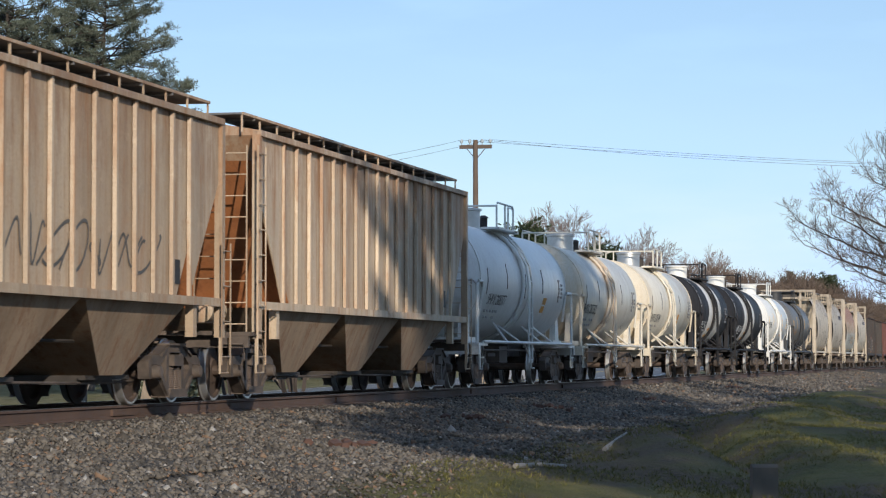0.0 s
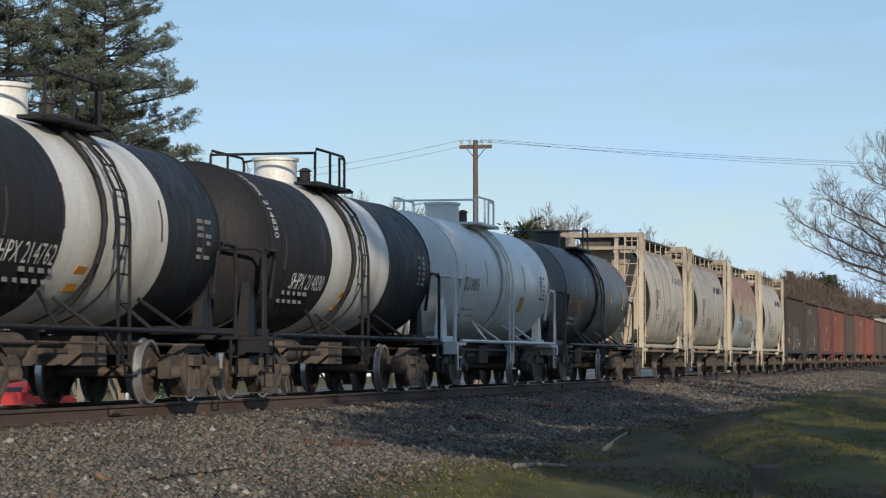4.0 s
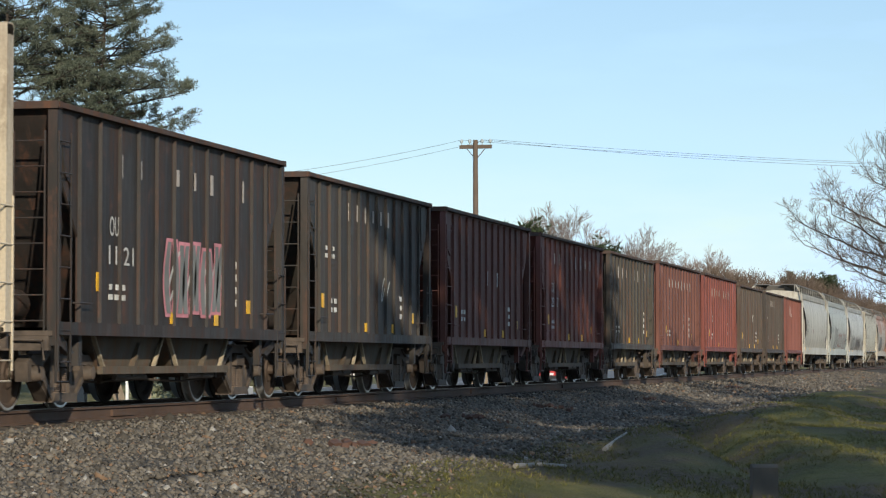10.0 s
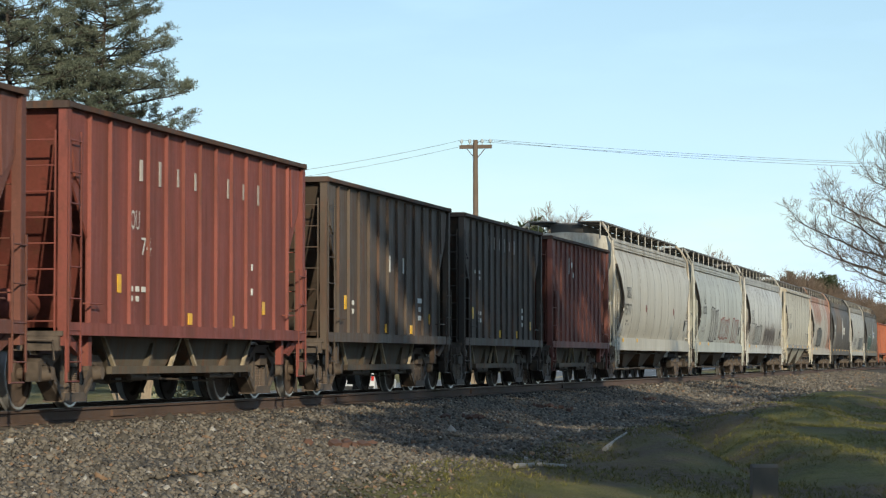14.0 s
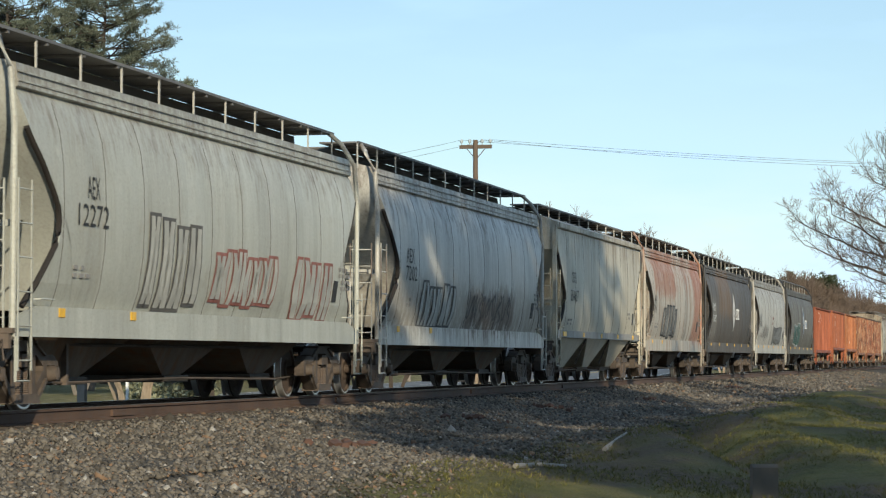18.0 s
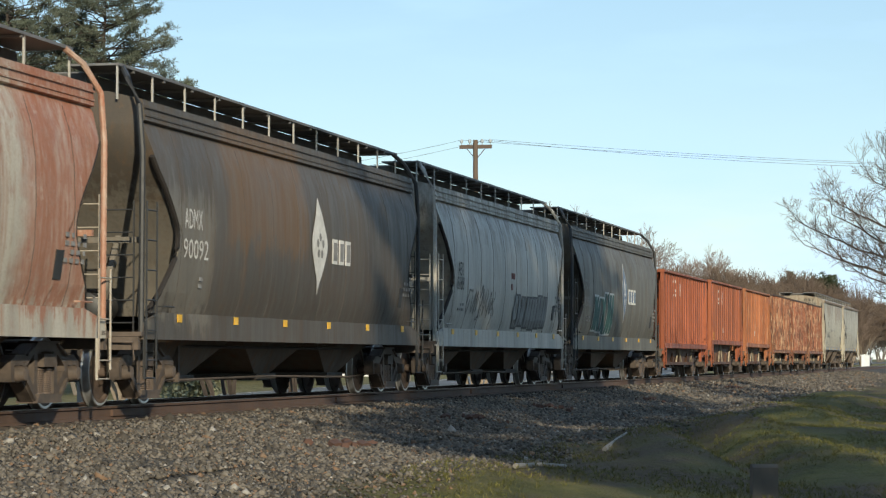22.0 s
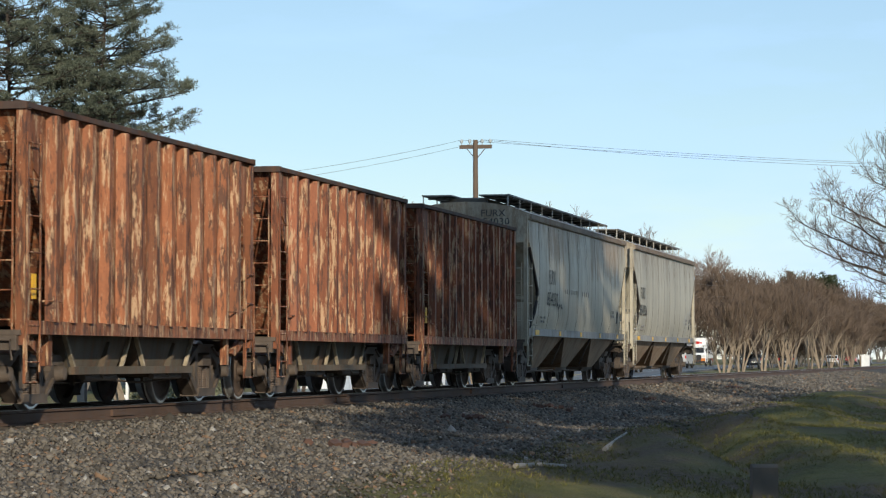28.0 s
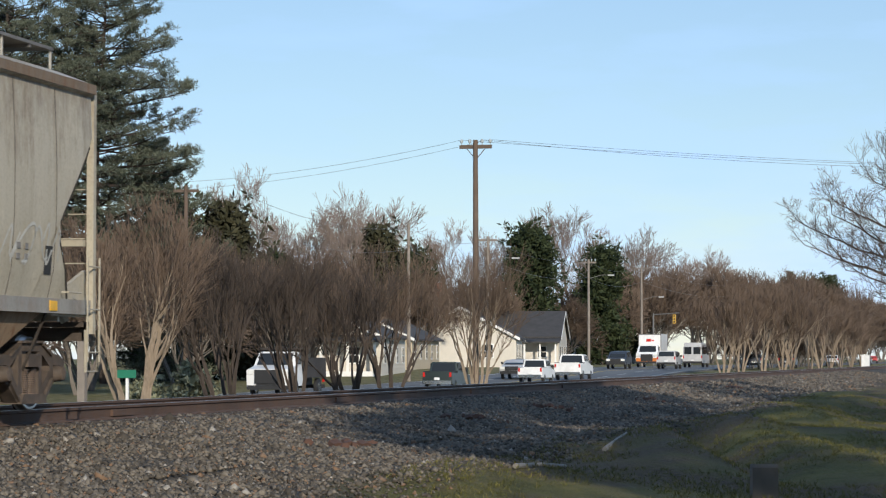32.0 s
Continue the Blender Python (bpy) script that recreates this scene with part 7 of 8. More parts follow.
# ---- the road beyond the track
asph = Mat("asphalt")
an, an2 = asph.noise(asph.co, 18, 5), asph.noise(asph.map((0.1, 0.6, 1)), 1.0, 4)
asph.bump(an, 0.3, 0.01)
M["asphalt"] = asph.done(asph.mix(asph.ramp(asph.math("ADD", asph.math("MULTIPLY", an, 0.3), asph.math("MULTIPLY", an2, 0.7)), 0.4, 0.6), (0.075, 0.073, 0.07), (0.13, 0.127, 0.12)), 0.7, 0, 0.4)
RX = axis_steps([(-300, 100, 50), (100, 300, 5), (300, 1500, 100)])
rv, rf = [], []
for x in RX:
    rv += [(x, 28.6, road_z(x) + 0.05), (x, 28.6, road_z(x) - 0.4), (x, 43.5, road_z(x) - 0.4), (x, 43.5, road_z(x) + 0.05)]
for k in range(len(RX) - 1):
    rf += [(k * 4 + 3, k * 4, k * 4 + 4, k * 4 + 7), (k * 4, k * 4 + 1, k * 4 + 5, k * 4 + 4), (k * 4 + 3, k * 4 + 7, k * 4 + 6, k * 4 + 2)]
rm_ = MB()
rm_.v, rm_.f = rv, rf
road = solid("road", rm_, M["asphalt"], "grey asphalt road with painted lines", "road", kind="structure", smooth=0)
M["line_white"] = plain("worn white road paint", (0.55, 0.54, 0.50), 0.7, 0, 0.3, 5, 0)
M["line_yellow"] = plain("worn yellow road paint", (0.55, 0.38, 0.06), 0.7, 0, 0.3, 5, 0)
for yy, mt, dash in ((29.0, "line_white", 0), (43.0, "line_white", 0), (35.7, "line_yellow", 0), (36.0, "line_yellow", 0), (32.4, "line_white", 1), (39.6, "line_white", 1)):
    mb = MB()
    xs = [x for x in RX if x < 700]
    for a, b in zip(xs, xs[1:]):
        if dash and round(a / 5) % 2:
            continue
        mb.add([(a, yy - 0.06, road_z(a) + 0.056), (b, yy - 0.06, road_z(b) + 0.056), (b, yy + 0.06, road_z(b) + 0.056), (a, yy + 0.06, road_z(a) + 0.056)], [(0, 1, 2, 3)])
    part("lane_line", mb, M[mt], road, "", 0)

# ---- poles and wires
M["pole"] = plain("weathered brown pole wood", (0.115, 0.082, 0.06), 0.85, 0, 0.3, 4)
M["pole_pale"] = plain("weathered grey pole wood", (0.22, 0.19, 0.16), 0.85, 0, 0.3, 4)
M["glass_ins"] = plain("pale glass insulator", (0.35, 0.40, 0.42), 0.25, 0, 0.1, 4, 0)
M["wire"] = plain("dull wire", (0.10, 0.10, 0.10), 0.5, 0.5, 0.1, 4, 0)


def line_pole(x, y, top, arm=True, r=0.14, mat="pole", label="brown wooden line pole with a crossarm"):
    z = ground_z(x, y)
    p = thing("utility_pole", pose(x, y, z), label, "utility pole", "poles along the road")
    h = top - z
    part("pole_shaft", MB().tube([(0, 0, -0.3), (0.02, 0, h * 0.5), (-0.06, 0.0, h)], r * 1.25, 12, r * 0.85), M[mat], p)
    if arm:
        a = part("crossarm", MB().box(-0.06, 0.06, -0.80, 0.80, h - 0.42, h - 0.24), M[mat], p)
        part("arm_brace", MB().tube([(0.08, -0.45, h - 0.42), (0.08, 0, h - 0.95)], 0.02, 6).tube([(0.08, 0.45, h - 0.42), (0.08, 0, h - 0.95)], 0.02, 6), M[mat], p)
        for k in (-0.72, -0.32, 0.30, 0.70):
            part("insulator", MB().lathe([(h - 0.24, 0.02), (h - 0.14, 0.025), (h - 0.13, 0.075), (h - 0.02, 0.085), (h + 0.05, 0.04)], 10, "z", (0, k, 0)), M["glass_ins"], p)
    return p


def wire(a, b, sag, r=0.012, name="overhead_wire"):
    pts = []
    for k in range(25):
        f = k / 24
        pts.append((a[0] + (b[0] - a[0]) * f, a[1] + (b[1] - a[1]) * f, a[2] + (b[2] - a[2]) * f - sag * 4 * f * (1 - f)))
    solid(name, MB().tube(pts, r, 5), M["wire"], "thin sagging overhead line wire", "wire", "wires")


line_pole(123.6, 26.0, 11.3)
line_pole(150.7, 49.7, 11.2)
line_pole(133.0, -3.0, 10.1)
for dy in (-0.72, 0.70):
    wire((123.6, 26 + dy, 11.31), (150.7, 49.7 + dy * 0.6, 11.2 + dy * 0.3), 0.35, 0.008)
    wire((123.6, 26 + dy, 11.31), (133.0, -3.0 + dy, 10.1), 0.25, 0.008)
wire((123.6, 25.68, 11.31), (133.0, -3.3, 10.1), 0.45, 0.008)
for x, y, top, ar in ((189.5, 42 + 3, 10.8, 0), (219, 45, 11.2, 1), (272, 45, 11.2, 1), (311, 45, 11.9, 1)):
    line_pole(x, y, top, bool(ar), 0.13, "pole_pale", "grey weathered line pole by the road")
for a, b in (((189.5, 45, 10.5), (219, 45, 10.9)), ((219, 45, 10.9), (272, 45, 10.9)), ((272, 45, 10.9), (311, 45, 11.6)), ((311, 45, 11.6), (420, 46, 12.5)), ((150, 45, 10.2), (189.5, 45, 10.5))):
    wire(a, b, 0.7, 0.012)
    wire((a[0], a[1], a[2] - 1.6), (b[0], b[1], b[2] - 1.6), 0.8, 0.016)
# traffic signal on its mast arm, and street lamps
M["signal"] = plain("yellow signal housing", (0.50, 0.30, 0.03), 0.5, 0, 0.2, 5)
sg = thing("traffic_signal", pose(318.3, 42.0, ground_z(318.3, 44.5)), "yellow traffic signal hanging from a steel mast arm", "traffic signal")
part("mast", MB().tube([(0, 2.6, -0.3), (0, 2.6, 6.6)], 0.11, 10, 0.09), M["galv"], sg)
part("mast_arm", MB().tube([(0, 2.6, 6.4), (0, -0.6, 6.6)], 0.06, 8), M["galv"], sg)
part("housing", MB().box(-0.15, 0.15, -0.18, 0.18, 5.3, 6.4), M["signal"], sg)
for k in range(3):
    part("lens", MB().lathe([(-0.17, 0.11), (-0.15, 0.11)], 12, "x", (0, 0, 5.5 + 0.35 * k)), M["black"], sg)
M["lamp"] = plain("pale lamp housing", (0.45, 0.45, 0.44), 0.4, 0.3, 0.1, 5, 0)
for x, y, z in ((219, 45, 9.0), (311, 45, 7.8), (272, 45, 9.2)):
    lp = thing("street_lamp", pose(x, y - 0.15, z), "grey street lamp on a pole bracket", "street lamp", "street lamps")
    part("bracket", MB().tube([(0, 0, 0), (0.4, -1.2, 0.35), (0.6, -1.9, 0.35)], 0.03, 6), M["galv"], lp)
    part("lamp_head", MB().box(0.45, 0.75, -2.5, -1.85, 0.26, 0.40), M["lamp"], lp)

# ---- houses
M["siding"] = plain("white painted siding", (0.56, 0.52, 0.45), 0.6, 0, 0.08, 3)
M["siding_c"] = plain("cream painted wall", (0.50, 0.42, 0.30), 0.6, 0, 0.08, 3)
M["shingle"] = plain("grey roof shingles", (0.048, 0.045, 0.044), 0.9, 0, 0.35, 8)
M["brick"] = plain("red chimney brick", (0.26, 0.095, 0.06), 0.85, 0, 0.3, 9)
M["trim"] = plain("white trim", (0.74, 0.73, 0.70), 0.5, 0, 0.06, 5)
gl = Mat("window glass")
M["glass"] = gl.done((0.02, 0.023, 0.026), 0.12, 0, 0.35)


def house(x, y, w, d, wall, roof, mat, label, ridge_along="x", porch=False, chimney=None, windows=4, turn=0):
    """A one-storey house: walls with lap siding, gable roof, windows, door and porch. w lies along x."""
    z = ground_z(x, y)
    h = thing("house", pose(x, y, z, 0, 0, turn), label, "house", "houses across the road")
    mb = MB()
    if ridge_along == "x":
        mb.prism([(-d / 2, -0.3), (d / 2, -0.3), (d / 2, wall), (0, wall + roof), (-d / 2, wall)], "x", -w / 2, w / 2)
    else:
        mb.prism([(-w / 2, -0.3), (w / 2, -0.3), (w / 2, wall), (0, wall + roof), (-w / 2, wall)], "y", -d / 2, d / 2)
    part("wall", mb, M[mat], h)
    half, ln = (d, w) if ridge_along == "x" else (w, d)
    for s in (-1, 1):
        k = roof / (half / 2)
        poly = [(0, wall + roof + 0.02), (s * (half / 2 + 0.4), wall - 0.4 * k + 0.02), (s * (half / 2 + 0.4), wall - 0.4 * k + 0.17), (0, wall + roof + 0.17)]
        part("roof", MB().prism(poly, "x" if ridge_along == "x" else "y", -ln / 2 - 0.35, ln / 2 + 0.35), M["shingle"], h, "grey shingle roof slope")
        for e in (-1, 1):
            q = MB()
            o = e * (ln / 2 + 0.36)
            q.prism([(0, wall + roof - 0.12), (s * (half / 2 + 0.4), wall - 0.4 * k - 0.12), (s * (half / 2 + 0.4), wall - 0.4 * k + 0.16), (0, wall + roof + 0.16)], "x" if ridge_along == "x" else "y", o - 0.03, o + 0.03)
            part("gable_board", q, M["trim"], h)
    for k in range(int(wall / 0.3)):
        zz = 0.15 + k * 0.3
        part("siding_lap", MB().box(-w / 2, w / 2, -d / 2 - 0.025, -d / 2 - 0.002, zz, zz + 0.03).box(-w / 2 - 0.025, -w / 2 - 0.002, -d / 2, d / 2, zz, zz + 0.03), M[mat], h)
    for k in range(windows):
        xx = -w / 2 + w * (k + 0.5) / windows
        win = part("window", MB().box(xx - 0.55, xx + 0.55, -d / 2 - 0.07, -d / 2 - 0.03, 0.85, 2.25), M["trim"], h)
        for a in (0, 1):
            part("pane", MB().box(xx - 0.46, xx + 0.46, -d / 2 - 0.085, -d / 2 - 0.072, 0.94 + 0.64 * a, 1.52 + 0.64 * a), M["glass"], win)
    for k in range(2):
        yy = -d / 4 + d / 2 * k
        win = part("window", MB().box(-w / 2 - 0.07, -w / 2 - 0.03, yy - 0.55, yy + 0.55, 0.85, 2.25), M["trim"], h)
        for a in (0, 1):
            part("pane", MB().box(-w / 2 - 0.085, -w / 2 - 0.072, yy - 0.46, yy + 0.46, 0.94 + 0.64 * a, 1.52 + 0.64 * a), M["glass"], win)
    if porch:
        px = -w / 2 - 2.2
        part("porch_floor", MB().box(px, -w / 2 - 0.09, -d / 2, d / 2, -0.2, 0.25), M["trim"], h)
        part("porch_roof", MB().prism([(px - 0.3, 2.55), (-w / 2 - 0.09, 3.0), (-w / 2 - 0.09, 3.15), (px - 0.3, 2.72)], "y", -d / 2 - 0.3, d / 2 + 0.3), M["shingle"], h)
        for k in range(5):
            part("porch_column", MB().box(px + 0.05, px + 0.25, -d / 2 + 0.1 + (d - 0.4) * k / 4, -d / 2 + 0.3 + (d - 0.4) * k / 4, 0.25, 2.58), M["trim"], h)
    if chimney:
        cx, cy, ch = chimney
        part("chimney", MB().box(cx - 0.35, cx + 0.35, cy - 0.35, cy + 0.35, wall, ch).box(cx - 0.42, cx + 0.42, cy - 0.42, cy + 0.42, ch, ch + 0.15), M["brick"], h, "red brick chimney")
    return h


house(300, 56.5, 14, 7.5, 3.3, 2.9, "siding", "white house with grey gable roof and front porch", "y", True, None, 4, 6)
house(256, 55, 12, 11, 2.9, 2.9, "siding", "white gabled house with wide front", "x", False, (-2, 2.5, 8.2), 4, 8)
house(232, 57, 16, 7, 2.7, 1.7, "siding_c", "cream wing of a house under a low roof", "x", False, None, 5, 4)
house(207, 55, 13, 9, 3.0, 2.0, "siding", "white house with porch columns behind bare trees", "x", True, None, 4, 5)
house(352, 61, 9, 8, 2.6, 1.6, "siding", "small white house with a columned porch", "y", True, None, 3, 0)
house(345, 70, 8, 7, 7.6, 2.2, "brick", "brick house with tall chimney behind evergreens", "x", False, (-1, -1, 11.0), 3, 0)
house(880, 30, 20, 16, 3.4, 2.6, "siding", "far white building at the road's end", "x", False, None, 5, 0)


# ---- vehicles
def body_paint(name, col, rough=0.38):
    g = Mat(name)
    n = g.noise(g.co, 3, 4)
    m = g.done(g.mix(g.ramp(n, 0.4, 0.7), col, tuple(c * 0.85 for c in col)), rough, 0, 0.5)
    g.b.inputs["Coat Weight"].default_value = 0.12
    return m


M["v_white"] = body_paint("white car paint", (0.72, 0.72, 0.71))
M["v_silver"] = body_paint("silver car paint", (0.42, 0.42, 0.42))
M["v_dark"] = body_paint("dark blue-grey car paint", (0.03, 0.035, 0.045))
M["v_green"] = body_paint("dark green car paint", (0.02, 0.03, 0.028))
M["v_red"] = body_paint("red car paint", (0.45, 0.03, 0.025))
M["v_orange"] = body_paint("orange truck paint", (0.55, 0.17, 0.03))
M["lens_red"] = plain("red lamp lens", (0.45, 0.02, 0.015), 0.2, 0, 0.05, 5, 0)
M["lens_clear"] = plain("clear lamp lens", (0.65, 0.65, 0.62), 0.1, 0, 0.05, 5, 0)
M["chrome"] = plain("chrome", (0.6, 0.6, 0.6), 0.15, 1.0, 0.05, 5, 0)
wheel_me = MB().lathe([(-0.11, 0.20), (-0.11, 0.33), (-0.07, 0.36), (0.07, 0.36), (0.11, 0.33), (0.11, 0.20)], 20, "y").mesh("wheel", M["black"], 30)
rim_me = MB().lathe([(-0.115, 0.05), (-0.115, 0.21), (0.115, 0.21), (0.115, 0.05)], 14, "y").mesh("rim", M["chrome"], 30)
ROAD_WHEELS = []


def vehicle(name, label, category, x, y, heading, mat, L, W, side, glass, hood_z, tail_z, wheel_x, wr=0.36, extra=None):
    """side: outline (x, z) with the front at +x. heading 0 drives away along +x, 180 comes."""
    v = thing(name, pose(x, y, road_z(x) + 0.05, 0, 0, heading), label, category)
    body = MB()
    n = len(side)
    top = max(z for _, z in side)
    vs = []
    for yy, shrink in ((-1, 1), (-0.86, 0), (0.86, 0), (1, 1)):
        for px, pz in side:
            t = 0.16 * max(0, (pz - hood_z) / max(0.1, top - hood_z))
            wy = W / 2 * (1 - t) * (1 if abs(yy) < 1 else 1) * (abs(yy) if abs(yy) < 1 else 1.0)
            vs.append((px * (0.992 if abs(yy) == 1 else 1), math.copysign(wy, yy), pz - (0.035 if abs(yy) == 1 and pz > 0.6 else 0)))
    fs = []
    for r in range(3):
        fs += [(r * n + i, r * n + (i + 1) % n, (r + 1) * n + (i + 1) % n, (r + 1) * n + i) for i in range(n)]
    fs += [tuple(range(n - 1, -1, -1)), tuple(3 * n + i for i in range(n))]
    part("body", body.add(vs, fs), mat, v, "", 40)
    for k, poly in enumerate(glass):
        ins = 0.16 * ((sum(p[1] for p in poly) / len(poly)) - hood_z) / max(0.1, top - hood_z)
        for s in (-1, 1):
            yy = s * (W / 2 * (1 - ins) + 0.008)
            part("side_window", MB().prism(poly, "y", yy - 0.012, yy + 0.012), M["glass"], v)
    for wx in wheel_x:
        for s in (-1, 1):
            w = part("wheel", wheel_me, None, v, at=pose(wx, s * (W / 2 - 0.10), wr) @ Matrix.Diagonal((wr / 0.36, 1, wr / 0.36, 1)))
            part("rim", rim_me, None, w)
    for s in (-1, 1):
        part("tail_lamp", MB().box(-L / 2 - 0.02, -L / 2 + 0.06, s * (W / 2 - 0.10) - 0.06, s * (W / 2 - 0.10) + 0.06, tail_z, tail_z + 0.26), M["lens_red"], v)
        part("headlamp", MB().box(L / 2 - 0.06, L / 2 + 0.02, s * (W / 2 - 0.22) - 0.18, s * (W / 2 - 0.22) + 0.18, hood_z - 0.32, hood_z - 0.12), M["lens_clear"], v)
        part("door_mirror", MB().box(L * 0.14, L * 0.14 + 0.12, s * (W / 2 + 0.02), s * (W / 2 + 0.20), hood_z + 0.05, hood_z + 0.25), M["black"], v)
    part("rear_bumper", MB().box(-L / 2 - 0.07, -L / 2 + 0.1, -W / 2 + 0.05, W / 2 - 0.05, 0.42, 0.62), M["chrome"] if "pickup" in name else M["black"], v)
    part("front_bumper", MB().box(L / 2 - 0.1, L / 2 + 0.06, -W / 2 + 0.05, W / 2 - 0.05, 0.40, 0.62), M["black"], v)
    part("grille", MB().box(L / 2 - 0.05, L / 2 + 0.025, -W * 0.27, W * 0.27, 0.64, hood_z - 0.10), M["black"], v)
    part("number_plate", MB().box(-L / 2 - 0.08, -L / 2 - 0.071, -0.16, 0.16, 0.66, 0.80), M["v_white"], v)
    if extra:
        extra(v)
    return v


def end_glass(v, x0, z0, x1, z1, w, name):
    """A sloping windscreen or rear window between two heights."""
    o = 0.012 if name == "windscreen" else -0.012
    part(name, MB().add([(x0 + o, -w / 2, z0), (x0 + o, w / 2, z0), (x1 + o, w * 0.45, z1), (x1 + o, -w * 0.45, z1), (x0 - o, -w / 2, z0), (x0 - o, w / 2, z0), (x1 - o, w * 0.45, z1), (x1 - o, -w * 0.45, z1)],
                        [(0, 1, 2, 3), (7, 6, 5, 4), (0, 4, 5, 1), (1, 5, 6, 2), (2, 6, 7, 3), (3, 7, 4, 0)]), M["glass"], v)


def pickup(x, y, hd, mat, k, label):
    L, W = 5.7 * k, 2.0 * k
    side = [(a * k, b * k) for a, b in ((-2.85, 0.50), (2.80, 0.45), (2.85, 1.05), (1.55, 1.22), (0.85, 1.90), (-0.75, 1.93), (-0.95, 1.25), (-2.85, 1.28))]
    gl_ = [[(a * k, b * k) for a, b in ((1.30, 1.28), (0.78, 1.80), (0.20, 1.82), (0.20, 1.26))], [(a * k, b * k) for a, b in ((0.10, 1.26), (0.10, 1.82), (-0.66, 1.84), (-0.80, 1.28))]]

    def ex(v):
        end_glass(v, -0.945 * k, 1.32 * k, -0.78 * k, 1.84 * k, W * 0.82, "rear_window")
        end_glass(v, 1.50 * k, 1.28 * k, 0.92 * k, 1.84 * k, W * 0.86, "windscreen")
        part("bed_rim", MB().box(-2.84 * k, -1.0 * k, -W / 2 + 0.02, -W / 2 + 0.10, 1.28 * k, 1.32 * k).box(-2.84 * k, -1.0 * k, W / 2 - 0.10, W / 2 - 0.02, 1.28 * k, 1.32 * k), M["black"], v)
    return vehicle("pickup_truck", label, "pickup truck", x, y, hd, mat, L, W, side, gl_, 1.22 * k, 0.95 * k, (-1.75 * k, 1.80 * k), 0.38 * k, ex)


def suv(x, y, hd, mat, label, name="suv", h=1.72):
    side = [(-2.35, 0.45), (2.30, 0.40), (2.35, 0.90), (1.25, 1.05), (0.55, h - 0.06), (-1.9, h), (-2.3, 1.15)]
    gl_ = [[(1.05, 1.10), (0.50, h - 0.14), (-0.05, h - 0.12), (-0.05, 1.08)], [(-0.15, 1.08), (-0.15, h - 0.12), (-1.75, h - 0.12), (-2.05, 1.12)]]

    def ex(v):
        end_glass(v, -2.285, 1.18, -1.98, h - 0.10, 1.5, "rear_window")
        end_glass(v, 1.20, 1.10, 0.60, h - 0.12, 1.55, "windscreen")
    return vehicle(name, label, "car", x, y, hd, mat, 4.7, 1.85, side, gl_, 1.06, 0.9, (-1.35, 1.45), 0.35, ex)


def van(x, y, hd, mat, label):
    side = [(-2.9, 0.45), (2.9, 0.42), (2.95, 0.95), (2.45, 1.20), (1.65, 2.25), (1.0, 2.50), (-2.8, 2.52), (-2.9, 2.0)]
    gl_ = [[(2.2, 1.35), (1.6, 2.15), (1.0, 2.15), (1.0, 1.30)], [(0.8, 1.35), (0.8, 2.1), (-2.6, 2.1), (-2.6, 1.35)]]

    def ex(v):
        for s in (-1, 1):
            part("rear_window", MB().box(-2.93, -2.895, s * 0.46 - 0.36, s * 0.46 + 0.36, 1.35, 2.08), M["glass"], v)
        end_glass(v, 2.40, 1.25, 1.72, 2.2, 1.7, "windscreen")
    return vehicle("van", label, "van", x, y, hd, mat, 5.8, 2.05, side, gl_, 1.25, 0.95, (-1.7, 1.9), 0.36, ex)


def box_truck(x, y, hd, label):
    side = [(1.2, 0.55), (3.3, 0.5), (3.35, 1.1), (2.9, 1.45), (2.35, 2.25), (1.2, 2.3)]

    def ex(v):
        b = part("cargo_box", MB().box(-3.6, 1.15, -1.2, 1.2, 0.95, 3.45), M["v_white"], v, "white cargo box")
        part("box_frame", MB().box(1.152, 1.165, -1.2, -1.12, 0.95, 3.45).box(1.152, 1.165, 1.12, 1.2, 0.95, 3.45).box(1.152, 1.165, -1.2, 1.2, 3.36, 3.45), M["galv"], b)
        part("logo_panel", MB().box(1.153, 1.163, -0.35, 0.15, 2.65, 2.95).box(1.153, 1.163, 0.2, 0.45, 2.7, 2.85), M["lens_red"], b)
        part("bumper_guard", MB().box(3.36, 3.46, -1.1, 1.1, 0.45, 0.95), M["v_orange"], v)
        part("chassis", MB().box(-3.6, 3.0, -0.5, 0.5, 0.55, 0.9), M["black"], v)
        end_glass(v, 2.85, 1.5, 2.40, 2.2, 1.8, "windscreen")
    return vehicle("box_truck", label, "truck", x, y, hd, M["v_white"], 6.9, 2.3, side, [[(2.6, 1.5), (2.25, 2.12), (1.6, 2.12), (1.6, 1.5)]], 1.45, 0.7, (-2.3, 2.3), 0.45, ex)


